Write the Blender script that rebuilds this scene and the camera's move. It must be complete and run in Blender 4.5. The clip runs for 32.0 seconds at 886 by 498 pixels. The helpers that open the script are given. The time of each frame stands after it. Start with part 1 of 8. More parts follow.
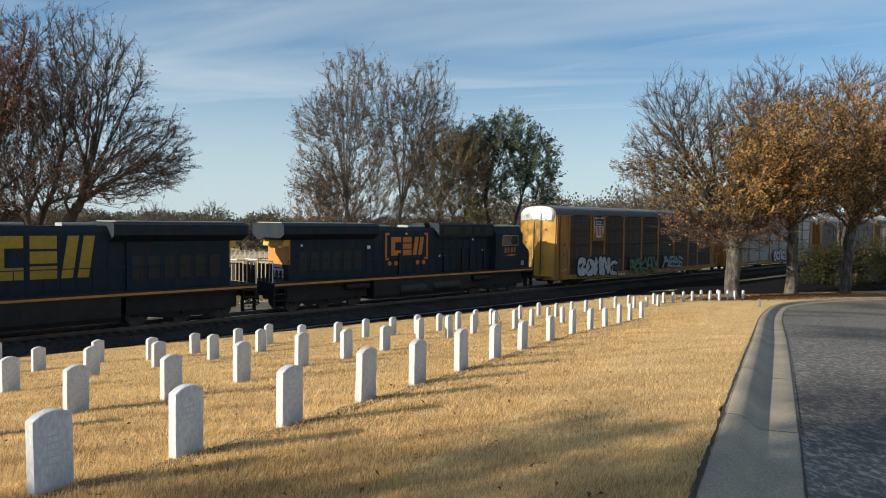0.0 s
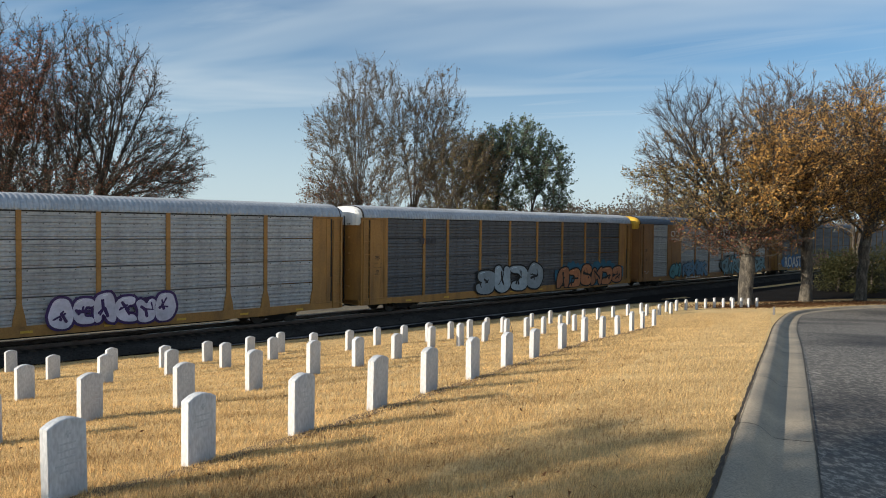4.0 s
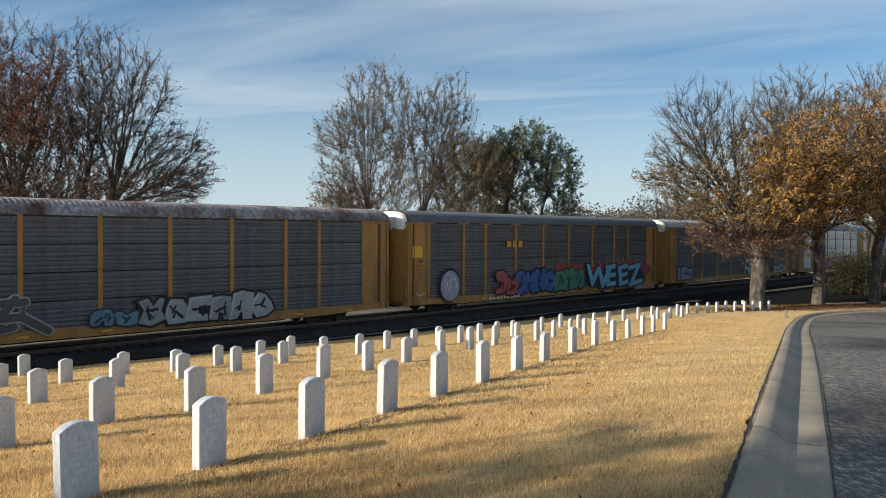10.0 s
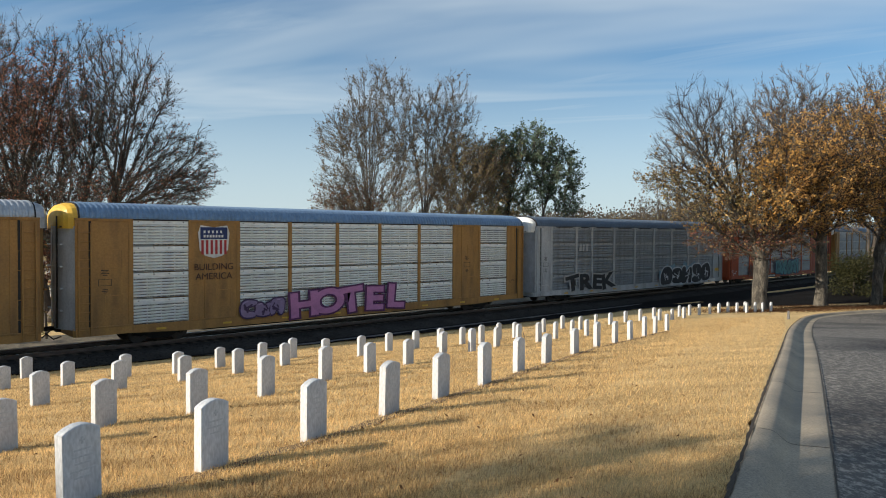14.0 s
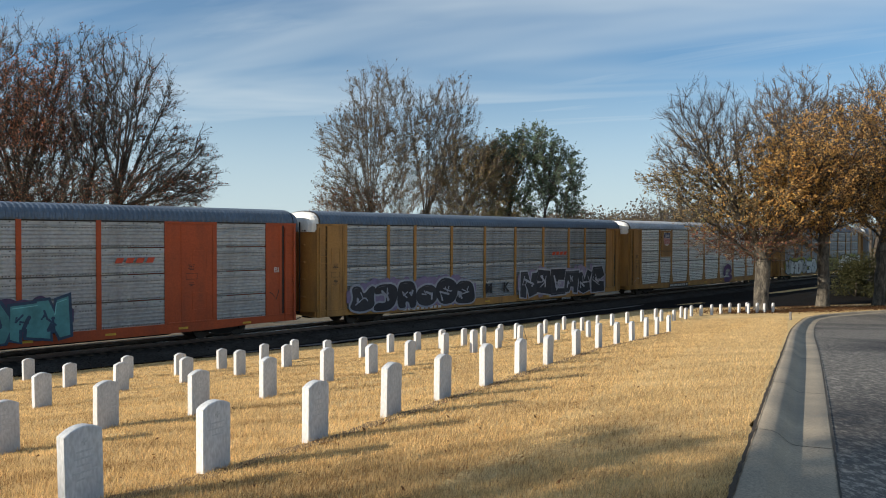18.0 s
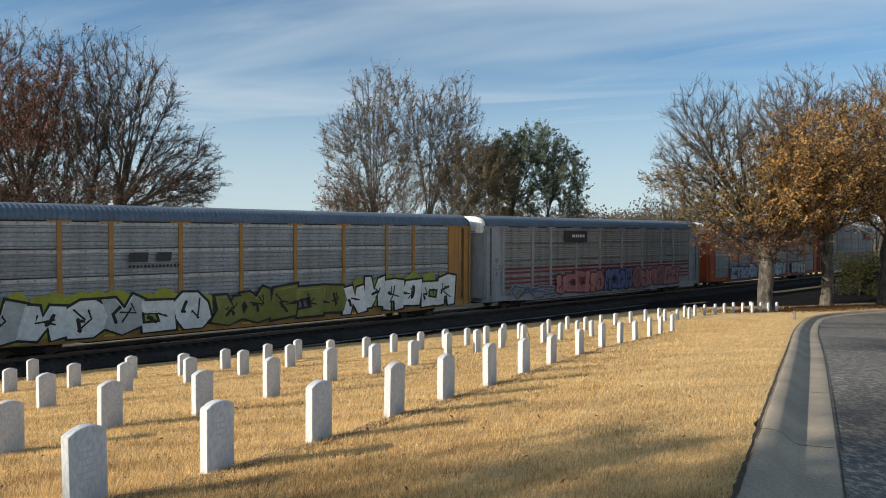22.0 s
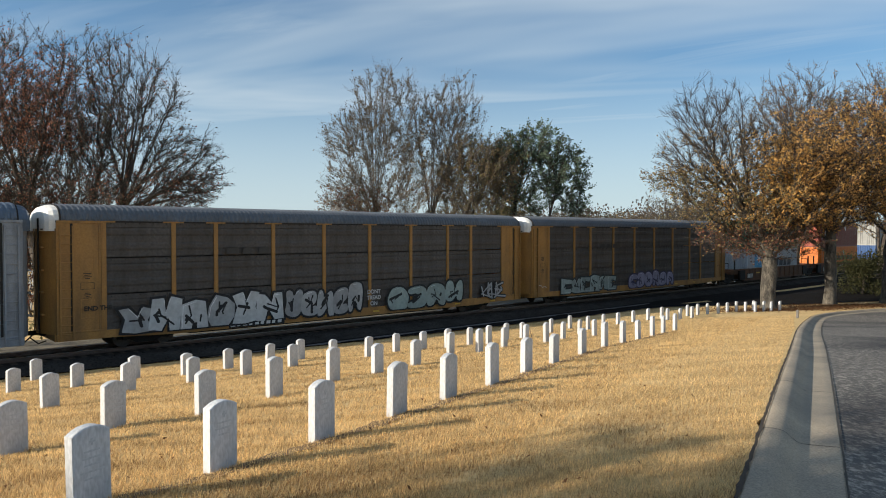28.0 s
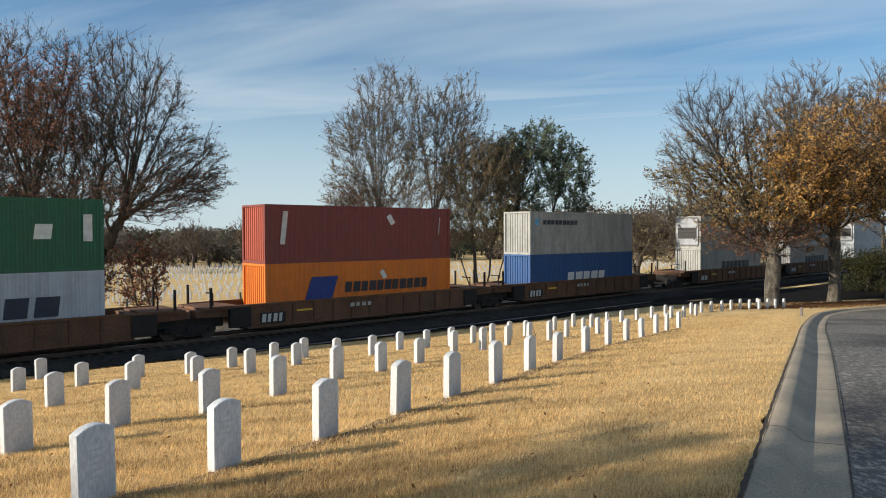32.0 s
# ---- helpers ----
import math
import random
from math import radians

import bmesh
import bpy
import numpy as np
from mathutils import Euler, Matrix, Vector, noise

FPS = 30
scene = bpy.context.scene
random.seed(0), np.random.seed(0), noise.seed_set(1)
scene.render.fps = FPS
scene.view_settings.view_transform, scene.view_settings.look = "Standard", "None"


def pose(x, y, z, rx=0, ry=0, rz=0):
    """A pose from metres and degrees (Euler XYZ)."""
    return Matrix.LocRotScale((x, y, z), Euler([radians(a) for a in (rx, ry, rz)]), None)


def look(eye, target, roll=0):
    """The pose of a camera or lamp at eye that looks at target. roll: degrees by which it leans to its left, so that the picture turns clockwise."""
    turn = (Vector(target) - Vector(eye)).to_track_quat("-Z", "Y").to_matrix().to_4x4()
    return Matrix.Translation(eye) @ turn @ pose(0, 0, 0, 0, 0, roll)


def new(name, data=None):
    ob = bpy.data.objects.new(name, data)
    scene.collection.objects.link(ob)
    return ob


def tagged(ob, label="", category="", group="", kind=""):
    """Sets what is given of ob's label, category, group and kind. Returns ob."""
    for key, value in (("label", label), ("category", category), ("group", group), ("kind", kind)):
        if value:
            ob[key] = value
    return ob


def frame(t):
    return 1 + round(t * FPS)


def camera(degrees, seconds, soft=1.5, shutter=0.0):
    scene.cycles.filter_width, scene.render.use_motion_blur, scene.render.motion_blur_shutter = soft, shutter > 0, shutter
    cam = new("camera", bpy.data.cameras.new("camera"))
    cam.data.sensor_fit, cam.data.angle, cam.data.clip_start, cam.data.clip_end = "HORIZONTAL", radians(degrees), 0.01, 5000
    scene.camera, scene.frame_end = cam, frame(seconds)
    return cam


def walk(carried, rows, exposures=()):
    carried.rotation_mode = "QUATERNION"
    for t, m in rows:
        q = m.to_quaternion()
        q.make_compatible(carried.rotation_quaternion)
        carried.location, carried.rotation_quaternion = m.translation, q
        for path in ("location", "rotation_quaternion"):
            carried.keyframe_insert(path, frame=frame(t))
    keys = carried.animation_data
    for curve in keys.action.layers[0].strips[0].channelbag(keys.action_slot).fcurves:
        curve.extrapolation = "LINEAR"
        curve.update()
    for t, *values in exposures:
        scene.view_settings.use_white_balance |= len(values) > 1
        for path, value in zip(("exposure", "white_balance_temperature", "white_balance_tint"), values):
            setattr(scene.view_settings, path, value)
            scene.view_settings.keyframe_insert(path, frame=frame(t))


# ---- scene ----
cam = camera(65.03, 32.0, soft=1.0)

EYE = (0.0, 0.0, 1.7)
# seconds, heading, tilt, lean (degrees)
HELD = [
    (0.0, -2.438, -2.329, 0.777), (1.0, -2.212, -2.123, 0.763), (2.0, -1.951, -1.989, 0.712), (3.0, -1.72, -1.844, 0.645),
    (4.5, -1.38, -1.62, 0.60), (6.0, -1.001, -1.478, 0.556), (7.0, -0.795, -1.412, 0.54), (8.0, -0.616, -1.346, 0.511)]
HELD += [
    (9.0, -0.649, -1.372, 0.451), (10.0, -0.701, -1.4, 0.431), (11.0, -0.706, -1.489, 0.381), (12.0, -0.633, -1.349, 0.374),
    (13.0, -0.582, -1.275, 0.376), (14.0, -0.567, -1.251, 0.32), (15.5, -0.56, -1.183, 0.3), (17.0, -0.539, -1.144, 0.244)]
HELD += [
    (18.0, -0.444, -1.149, 0.231), (19.0, -0.357, -1.145, 0.19), (20.0, -0.294, -1.169, 0.12), (21.0, -0.23, -1.195, 0.131),
    (22.0, -0.194, -1.17, 0.102), (23.0, -0.153, -1.206, 0.064), (24.0, -0.087, -1.063, 0.131), (25.0, 0.02, -1.1, 0.086)]
HELD += [
    (26.5, 0.03, -1.15, 0.08), (28.0, 0.0, -1.211, 0.0), (29.0, -0.004, -1.213, -0.014), (30.0, -0.006, -1.245, -0.068),
    (31.0, 0.121, -1.283, -0.152), (32.0, 0.263, -1.35, -0.174)]


def held(yaw, tilt, lean):
    return Matrix.Translation(EYE) @ pose(0, 0, 0, 0, 0, yaw) @ pose(0, 0, 0, 90 + tilt, 0, 0) @ pose(0, 0, 0, 0, 0, lean)


walk(cam, [(t, held(a, b, c)) for t, a, b, c in HELD])

# ---- light ----
SUN_AZ, SUN_EL = 253.0, 19.0          # clockwise from +y
scene.view_settings.exposure = 0.62
world = bpy.data.worlds.new("sky")
scene.world = world
world.use_nodes = True
wn, wl = world.node_tree.nodes, world.node_tree.links
wn.clear()
w_out = wn.new("ShaderNodeOutputWorld")
w_bg = wn.new("ShaderNodeBackground")
w_bg.inputs["Strength"].default_value = 0.062
w_sky = wn.new("ShaderNodeTexSky")
w_sky.sky_type = "NISHITA"
w_sky.sun_disc = False
w_sky.sun_elevation, w_sky.sun_rotation = radians(SUN_EL), radians(SUN_AZ)
w_sky.air_density, w_sky.dust_density, w_sky.ozone_density = 1.0, 0.2, 4.0
# thin streaks of high cloud
w_tc = wn.new("ShaderNodeTexCoord")
w_sep = wn.new("ShaderNodeSeparateXYZ")
wl.new(w_tc.outputs["Generated"], w_sep.inputs[0])


def wmath(op, a, b=None):
    n = wn.new("ShaderNodeMath")
    n.operation = op
    for i, v in enumerate((a, b)):
        if v is None:
            continue
        if isinstance(v, (int, float)):
            n.inputs[i].default_value = v
        else:
            wl.new(v, n.inputs[i])
    return n.outputs[0]


up = wmath("MAXIMUM", wmath("ADD", w_sep.outputs[2], 0.06), 0.03)
w_comb = wn.new("ShaderNodeCombineXYZ")
wl.new(wmath("DIVIDE", w_sep.outputs[0], up), w_comb.inputs[0])
wl.new(wmath("DIVIDE", w_sep.outputs[1], up), w_comb.inputs[1])


def cloud_noise(rot, sx, sy, detail, lo, hi, amount, shift=0.0):
    mp = wn.new("ShaderNodeMapping")
    mp.vector_type = "TEXTURE"
    mp.inputs["Rotation"].default_value = (0, 0, radians(-rot))
    mp.inputs["Scale"].default_value = (1 / sx, 1 / sy, 1)
    mp.inputs["Location"].default_value = (0, shift, 0)
    wl.new(w_comb.outputs[0], mp.inputs[0])
    nz = wn.new("ShaderNodeTexNoise")
    nz.inputs["Scale"].default_value = 1.0
    nz.inputs["Detail"].default_value = detail
    nz.inputs["Roughness"].default_value = 0.55
    nz.inputs["Distortion"].default_value = 0.6
    wl.new(mp.outputs[0], nz.inputs["Vector"])
    mr = wn.new("ShaderNodeMapRange")
    mr.interpolation_type = "SMOOTHSTEP"
    mr.inputs["From Min"].default_value, mr.inputs["From Max"].default_value = lo, hi
    mr.inputs["To Max"].default_value = amount
    wl.new(nz.outputs[0], mr.inputs[0])
    return mr.outputs[0]


band = cloud_noise(16, 0.16, 0.62, 5.0, 0.40, 0.66, 0.72, 0.35)
wisp = wmath("MAXIMUM", cloud_noise(38, 0.22, 1.3, 7.0, 0.44, 0.76, 0.65, 1.7), cloud_noise(26, 0.22, 1.1, 8.0, 0.42, 0.72, 0.6, 0.6))
streak = wmath("MAXIMUM", band, wisp)
haze = wn.new("ShaderNodeMapRange")
haze.interpolation_type = "SMOOTHSTEP"
haze.inputs["From Min"].default_value, haze.inputs["From Max"].default_value = 0.0, 0.32
haze.inputs["To Min"].default_value, haze.inputs["To Max"].default_value = 0.8, 0.0
wl.new(w_sep.outputs[2], haze.inputs[0])
cover = wmath("MAXIMUM", wmath("MAXIMUM", streak, haze.outputs[0]), 0.15)
w_mix = wn.new("ShaderNodeMixRGB")
wl.new(cover, w_mix.inputs[0])
w_tint = wn.new("ShaderNodeMixRGB")
w_tint.blend_type = "MULTIPLY"
w_tint.inputs[0].default_value = 1.0
w_tint.inputs[2].default_value = (0.71, 1.14, 1.27, 1)
wl.new(w_sky.outputs[0], w_tint.inputs[1])
wl.new(w_tint.outputs[0], w_mix.inputs[1])
w_mix.inputs[2].default_value = (6.85, 7.85, 8.45, 1)
wl.new(w_mix.outputs[0], w_bg.inputs["Color"])
wl.new(w_bg.outputs[0], w_out.inputs["Surface"])

sun = new("sun", bpy.data.lights.new("sun", "SUN"))
sun.data.energy, sun.data.angle, sun.data.color = 5.0, radians(0.6), (1.0, 0.90, 0.74)
_s = Vector((math.sin(radians(SUN_AZ)) * math.cos(radians(SUN_EL)), math.cos(radians(SUN_AZ)) * math.cos(radians(SUN_EL)), math.sin(radians(SUN_EL))))
sun.matrix_world = look(_s * 60, (0, 0, 0))


# ---- materials ----
def mat(name, base, rough=0.7, metal=0.0, var=0.25, scale=3.0, fine=30.0, bump=0.15, bump_dist=0.01, dark=None, stretch=(1, 1, 1), dirt=0.0, island=0.0, obj=0.0, spec=0.4, trans=0.0):
    """A surface with two scales of variation, wear and relief."""
    m = bpy.data.materials.new(name)
    m.use_nodes = True
    n, l = m.node_tree.nodes, m.node_tree.links
    p = n["Principled BSDF"]
    tc = n.new("ShaderNodeTexCoord")
    mp = n.new("ShaderNodeMapping")
    mp.inputs["Scale"].default_value = stretch
    l.new(tc.outputs["Object"], mp.inputs[0])
    a = n.new("ShaderNodeTexNoise")
    a.inputs["Scale"].default_value, a.inputs["Detail"].default_value = scale, 6
    b = n.new("ShaderNodeTexNoise")
    b.inputs["Scale"].default_value, b.inputs["Detail"].default_value = fine, 4
    l.new(mp.outputs[0], a.inputs["Vector"])
    l.new(mp.outputs[0], b.inputs["Vector"])
    dk = dark if dark else tuple(c * 0.45 for c in base)
    ramp = n.new("ShaderNodeMapRange")
    ramp.inputs["From Min"].default_value, ramp.inputs["From Max"].default_value = 0.35, 0.7
    ramp.inputs["To Max"].default_value = var * 1.6
    l.new(a.outputs[0], ramp.inputs[0])
    mix = n.new("ShaderNodeMixRGB")
    mix.inputs[1].default_value, mix.inputs[2].default_value = (*base, 1), (*dk, 1)
    l.new(ramp.outputs[0], mix.inputs[0])
    hsv = n.new("ShaderNodeHueSaturation")
    l.new(mix.outputs[0], hsv.inputs["Color"])
    val = n.new("ShaderNodeMapRange")
    val.inputs["From Min"].default_value, val.inputs["From Max"].default_value = 0.3, 0.7
    val.inputs["To Min"].default_value, val.inputs["To Max"].default_value = 1 - var * 0.7, 1 + var * 0.7
    l.new(b.outputs[0], val.inputs[0])
    last = val.outputs[0]
    for amount, node, sock in ((island, "ShaderNodeNewGeometry", "Random Per Island"), (obj, "ShaderNodeObjectInfo", "Random")):
        if amount:
            g = n.new(node)
            mr = n.new("ShaderNodeMapRange")
            mr.inputs["To Min"].default_value, mr.inputs["To Max"].default_value = 1 - amount, 1 + amount
            l.new(g.outputs[sock], mr.inputs[0])
            mu = n.new("ShaderNodeMath")
            mu.operation = "MULTIPLY"
            l.new(last, mu.inputs[0])
            l.new(mr.outputs[0], mu.inputs[1])
            last = mu.outputs[0]
    l.new(last, hsv.inputs["Value"])
    col = hsv.outputs[0]
    if dirt:
        # vertical streaks of grime and rust
        mp2 = n.new("ShaderNodeMapping")
        mp2.inputs["Scale"].default_value = (2.1, 2.1, 0.42)
        l.new(tc.outputs["Object"], mp2.inputs[0])
        d = n.new("ShaderNodeTexNoise")
        d.inputs["Scale"].default_value, d.inputs["Detail"].default_value = 1.0, 5
        l.new(mp2.outputs[0], d.inputs["Vector"])
        dr = n.new("ShaderNodeMapRange")
        dr.inputs["From Min"].default_value, dr.inputs["From Max"].default_value = 0.42, 0.72
        dr.inputs["To Max"].default_value = dirt
        l.new(d.outputs[0], dr.inputs[0])
        mx = n.new("ShaderNodeMixRGB")
        mx.inputs[2].default_value = (0.045, 0.034, 0.026, 1)
        l.new(dr.outputs[0], mx.inputs[0])
        l.new(col, mx.inputs[1])
        col = mx.outputs[0]
    l.new(col, p.inputs["Base Color"])
    p.inputs["Roughness"].default_value = rough
    p.inputs["Metallic"].default_value = metal
    p.inputs["Specular IOR Level"].default_value = spec
    if trans:
        p.inputs["Transmission Weight"].default_value = trans
    if bump:
        bp = n.new("ShaderNodeBump")
        bp.inputs["Strength"].default_value, bp.inputs["Distance"].default_value = bump, bump_dist
        l.new(b.outputs[0], bp.inputs["Height"])
        l.new(bp.outputs[0], p.inputs["Normal"])
    return m


MARBLE = mat("marble", (0.57, 0.575, 0.585), 0.6, var=0.24, scale=5, fine=26, bump=0.15, dark=(0.30, 0.315, 0.345), obj=0.08, dirt=0.3, stretch=(1.6, 1.6, 0.6))
ENGRAVED = mat("engraving", (0.54, 0.56, 0.575), 0.7, var=0.2, bump=0)
LANE_SHADE = mat("cinder_and_shade", (0.013, 0.012, 0.012), 0.95, spec=0.05, var=0.4, scale=1.0, fine=10, bump=0.6, bump_dist=0.03)
# skylight on the ballast shoulder, put into a paler gravel colour
SKYLIT_EDGE = mat("skylit_gravel_edge", (0.13, 0.13, 0.135), 0.95, var=0.5, scale=1.0, fine=10, bump=0.6, bump_dist=0.03)
FAR_GRAVEL = mat("pale_gravel", (0.16, 0.14, 0.105), 0.95, var=0.6, scale=0.7, fine=10, bump=0.6, bump_dist=0.03, dark=(0.10, 0.085, 0.06))
PALE_ASPHALT = mat("worn_asphalt", (0.17, 0.16, 0.15), 0.9, var=0.3, scale=1.2, fine=18, bump=0.3)
CONCRETE = mat("concrete", (0.34, 0.282, 0.208), 0.85, var=0.45, scale=0.9, fine=60, bump=0.4, bump_dist=0.005, dark=(0.155, 0.142, 0.122))
JOINT = mat("joint", (0.05, 0.045, 0.04), 0.95)
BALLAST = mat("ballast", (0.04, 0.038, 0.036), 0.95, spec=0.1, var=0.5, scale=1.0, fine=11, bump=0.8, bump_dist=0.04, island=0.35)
RAIL = mat("rail_steel", (0.16, 0.12, 0.10), 0.5, 0.6, var=0.3)
RAILTOP = mat("polished_rail", (0.55, 0.54, 0.52), 0.25, 1.0, var=0.1)
TIE = mat("creosote_wood", (0.075, 0.058, 0.045), 0.9, var=0.4, stretch=(1, 8, 8))
STEEL = mat("dark_steel", (0.018, 0.016, 0.015), 0.75, 0.1, var=0.4, dirt=0.3)
WHEEL = mat("wheel_steel", (0.09, 0.075, 0.065), 0.6, 0.4, var=0.4)
RESERVOIR = mat("sooty_tank", (0.030, 0.030, 0.030), 0.7, var=0.4, dirt=0.3)
BLACK = mat("black_paint", (0.012, 0.012, 0.013), 0.6)
WHITE = mat("white_paint", (0.76, 0.75, 0.72), 0.5, var=0.12, dirt=0.15)
GALV = mat("galvanised", (0.25, 0.275, 0.30), 0.5, 0.35, var=0.28, scale=2.0, fine=7, dark=(0.30, 0.33, 0.37), dirt=0.30, obj=0.10)
GALV_BRIGHT = mat("bright_galvanised", (0.37, 0.385, 0.40), 0.45, 0.4, var=0.24, scale=2.0, fine=7, dark=(0.32, 0.35, 0.39), dirt=0.22, obj=0.08)
GALV_NEW = mat("new_galvanised", (0.76, 0.775, 0.765), 0.42, 0.3, var=0.12, scale=2.0, fine=8, dark=(0.58, 0.61, 0.64), dirt=0.12, obj=0.06)
GALV_DARK = mat("soiled_galvanised", (0.118, 0.126, 0.142), 0.6, 0.2, var=0.25, scale=1.2, fine=8, dark=(0.08, 0.08, 0.084), dirt=0.3, obj=0.12)
GALV_BROWN = mat("rusty_galvanised", (0.088, 0.080, 0.074), 0.7, 0.15, var=0.35, scale=2.5, fine=8, dark=(0.08, 0.065, 0.055), dirt=0.5, obj=0.12)
GALV_WHITE = mat("white_panel", (0.29, 0.29, 0.29), 0.55, 0.1, var=0.2, scale=2, fine=8, dirt=0.4, obj=0.08)
BOLT = mat("dark_bolts", (0.035, 0.033, 0.034), 0.7, 0.3, var=0.3, bump=0)
YELLOW = mat("yellow_paint", (0.37, 0.190, 0.050), 0.6, var=0.18, scale=0.9, fine=14, dark=(0.22, 0.115, 0.05), dirt=0.45)
BRIGHT_YELLOW = mat("fresh_yellow_paint", (0.68, 0.41, 0.045), 0.5, var=0.15, dirt=0.2)
# mid tone that averages the engine's shadow into the end's yellow
END_YELLOW = mat("part_shaded_yellow", (0.54, 0.30, 0.055), 0.55, var=0.2, scale=0.9, fine=14, dark=(0.34, 0.18, 0.05), dirt=0.4)
BROWN = mat("brown_paint", (0.30, 0.15, 0.055), 0.65, var=0.2, scale=0.8, fine=14, dirt=0.28)
ORANGE = mat("orange_red_paint", (0.41, 0.074, 0.02), 0.6, var=0.2, scale=0.8, fine=14, dirt=0.3)
GREY = mat("grey_paint", (0.30, 0.32, 0.35), 0.6, var=0.2, dirt=0.4)
PALE_GREY = mat("pale_grey_paint", (0.46, 0.475, 0.49), 0.6, var=0.18, scale=1.0, fine=12, dirt=0.35)
ROOF_GREY = mat("grey_roof", (0.115, 0.128, 0.148), 0.55, 0.3, var=0.2, scale=0.6, fine=5, dirt=0.15)
ROOF_PALE = mat("pale_roof", (0.42, 0.445, 0.48), 0.45, 0.5, var=0.2, scale=0.6, fine=5, dirt=0.1)
ROOF_BLUE = mat("blue_grey_roof", (0.105, 0.14, 0.19), 0.45, 0.35, var=0.2, scale=0.6, fine=5, dirt=0.15)
# brighter blue: the sky's reflection is put into the base colour
ROOF_SKY = mat("sky_tinted_roof", (0.16, 0.25, 0.38), 0.45, 0.3, var=0.2, scale=0.6, fine=5, dirt=0.1)
ROOF_RUST = mat("rusting_roof", (0.27, 0.27, 0.28), 0.6, 0.3, var=0.7, scale=0.8, fine=5, dark=(0.10, 0.055, 0.045), dirt=0.3)
NAVY = mat("navy_paint", (0.009, 0.021, 0.036), 0.6, var=0.25, dirt=0.35, spec=0.15)
LOCO_YELLOW = mat("loco_yellow", (0.62, 0.36, 0.035), 0.5, var=0.2, dirt=0.3)
LOCO_GOLD = mat("loco_gold", (0.50, 0.215, 0.045), 0.5, var=0.2, dirt=0.3)
CAB_ROOF = mat("loco_roof", (0.27, 0.29, 0.27), 0.7, var=0.2)
GLASS = mat("dark_glass", (0.02, 0.025, 0.03), 0.08, var=0.05, bump=0, spec=0.6)
WELL = mat("oxide_brown", (0.145, 0.068, 0.035), 0.75, var=0.35, scale=1.2, fine=9, dirt=0.5)
C_GREEN = mat("container_green", (0.012, 0.10, 0.052), 0.5, var=0.15, dirt=0.2)
C_WHITE = mat("container_grey_white", (0.38, 0.42, 0.47), 0.5, var=0.12, dirt=0.25)
C_MAROON = mat("container_maroon", (0.175, 0.035, 0.03), 0.5, var=0.15, dirt=0.2)
C_ORANGE = mat("container_orange", (0.60, 0.155, 0.013), 0.5, var=0.12, dirt=0.2)
C_BLUE = mat("container_blue", (0.012, 0.07, 0.22), 0.5, var=0.15, dirt=0.2)
C_CREAM = mat("container_cream", (0.33, 0.335, 0.325), 0.55, var=0.2, dirt=0.35)
BARK = mat("bark", (0.095, 0.078, 0.065), 0.95, var=0.4, scale=2, fine=12, bump=0.7, bump_dist=0.03, stretch=(3, 3, 0.6))
BARK_PALE = mat("pale_bark", (0.13, 0.11, 0.09), 0.95, var=0.4, scale=2, fine=12, bump=0.7, bump_dist=0.03, stretch=(3, 3, 0.6))
BARK_OAK = mat("lichened_oak_bark", (0.14, 0.122, 0.098), 0.95, var=0.8, scale=1.6, fine=9, bump=0.9, bump_dist=0.04, dark=(0.045, 0.04, 0.034), stretch=(2.5, 2.5, 0.9))
TWIG = mat("twigs", (0.10, 0.084, 0.073), 0.95, var=0.3, bump=0)
TWIG_DARK = mat("dark_twigs", (0.06, 0.05, 0.042), 0.95, var=0.3, bump=0)
TWIG_PALE = mat("pale_twigs", (0.21, 0.165, 0.125), 0.95, var=0.3, bump=0)
TWIG_WARM = mat("warm_twigs", (0.15, 0.12, 0.09), 0.95, var=0.3, bump=0)
POST = mat("weathered_post", (0.10, 0.085, 0.07), 0.9, var=0.4)


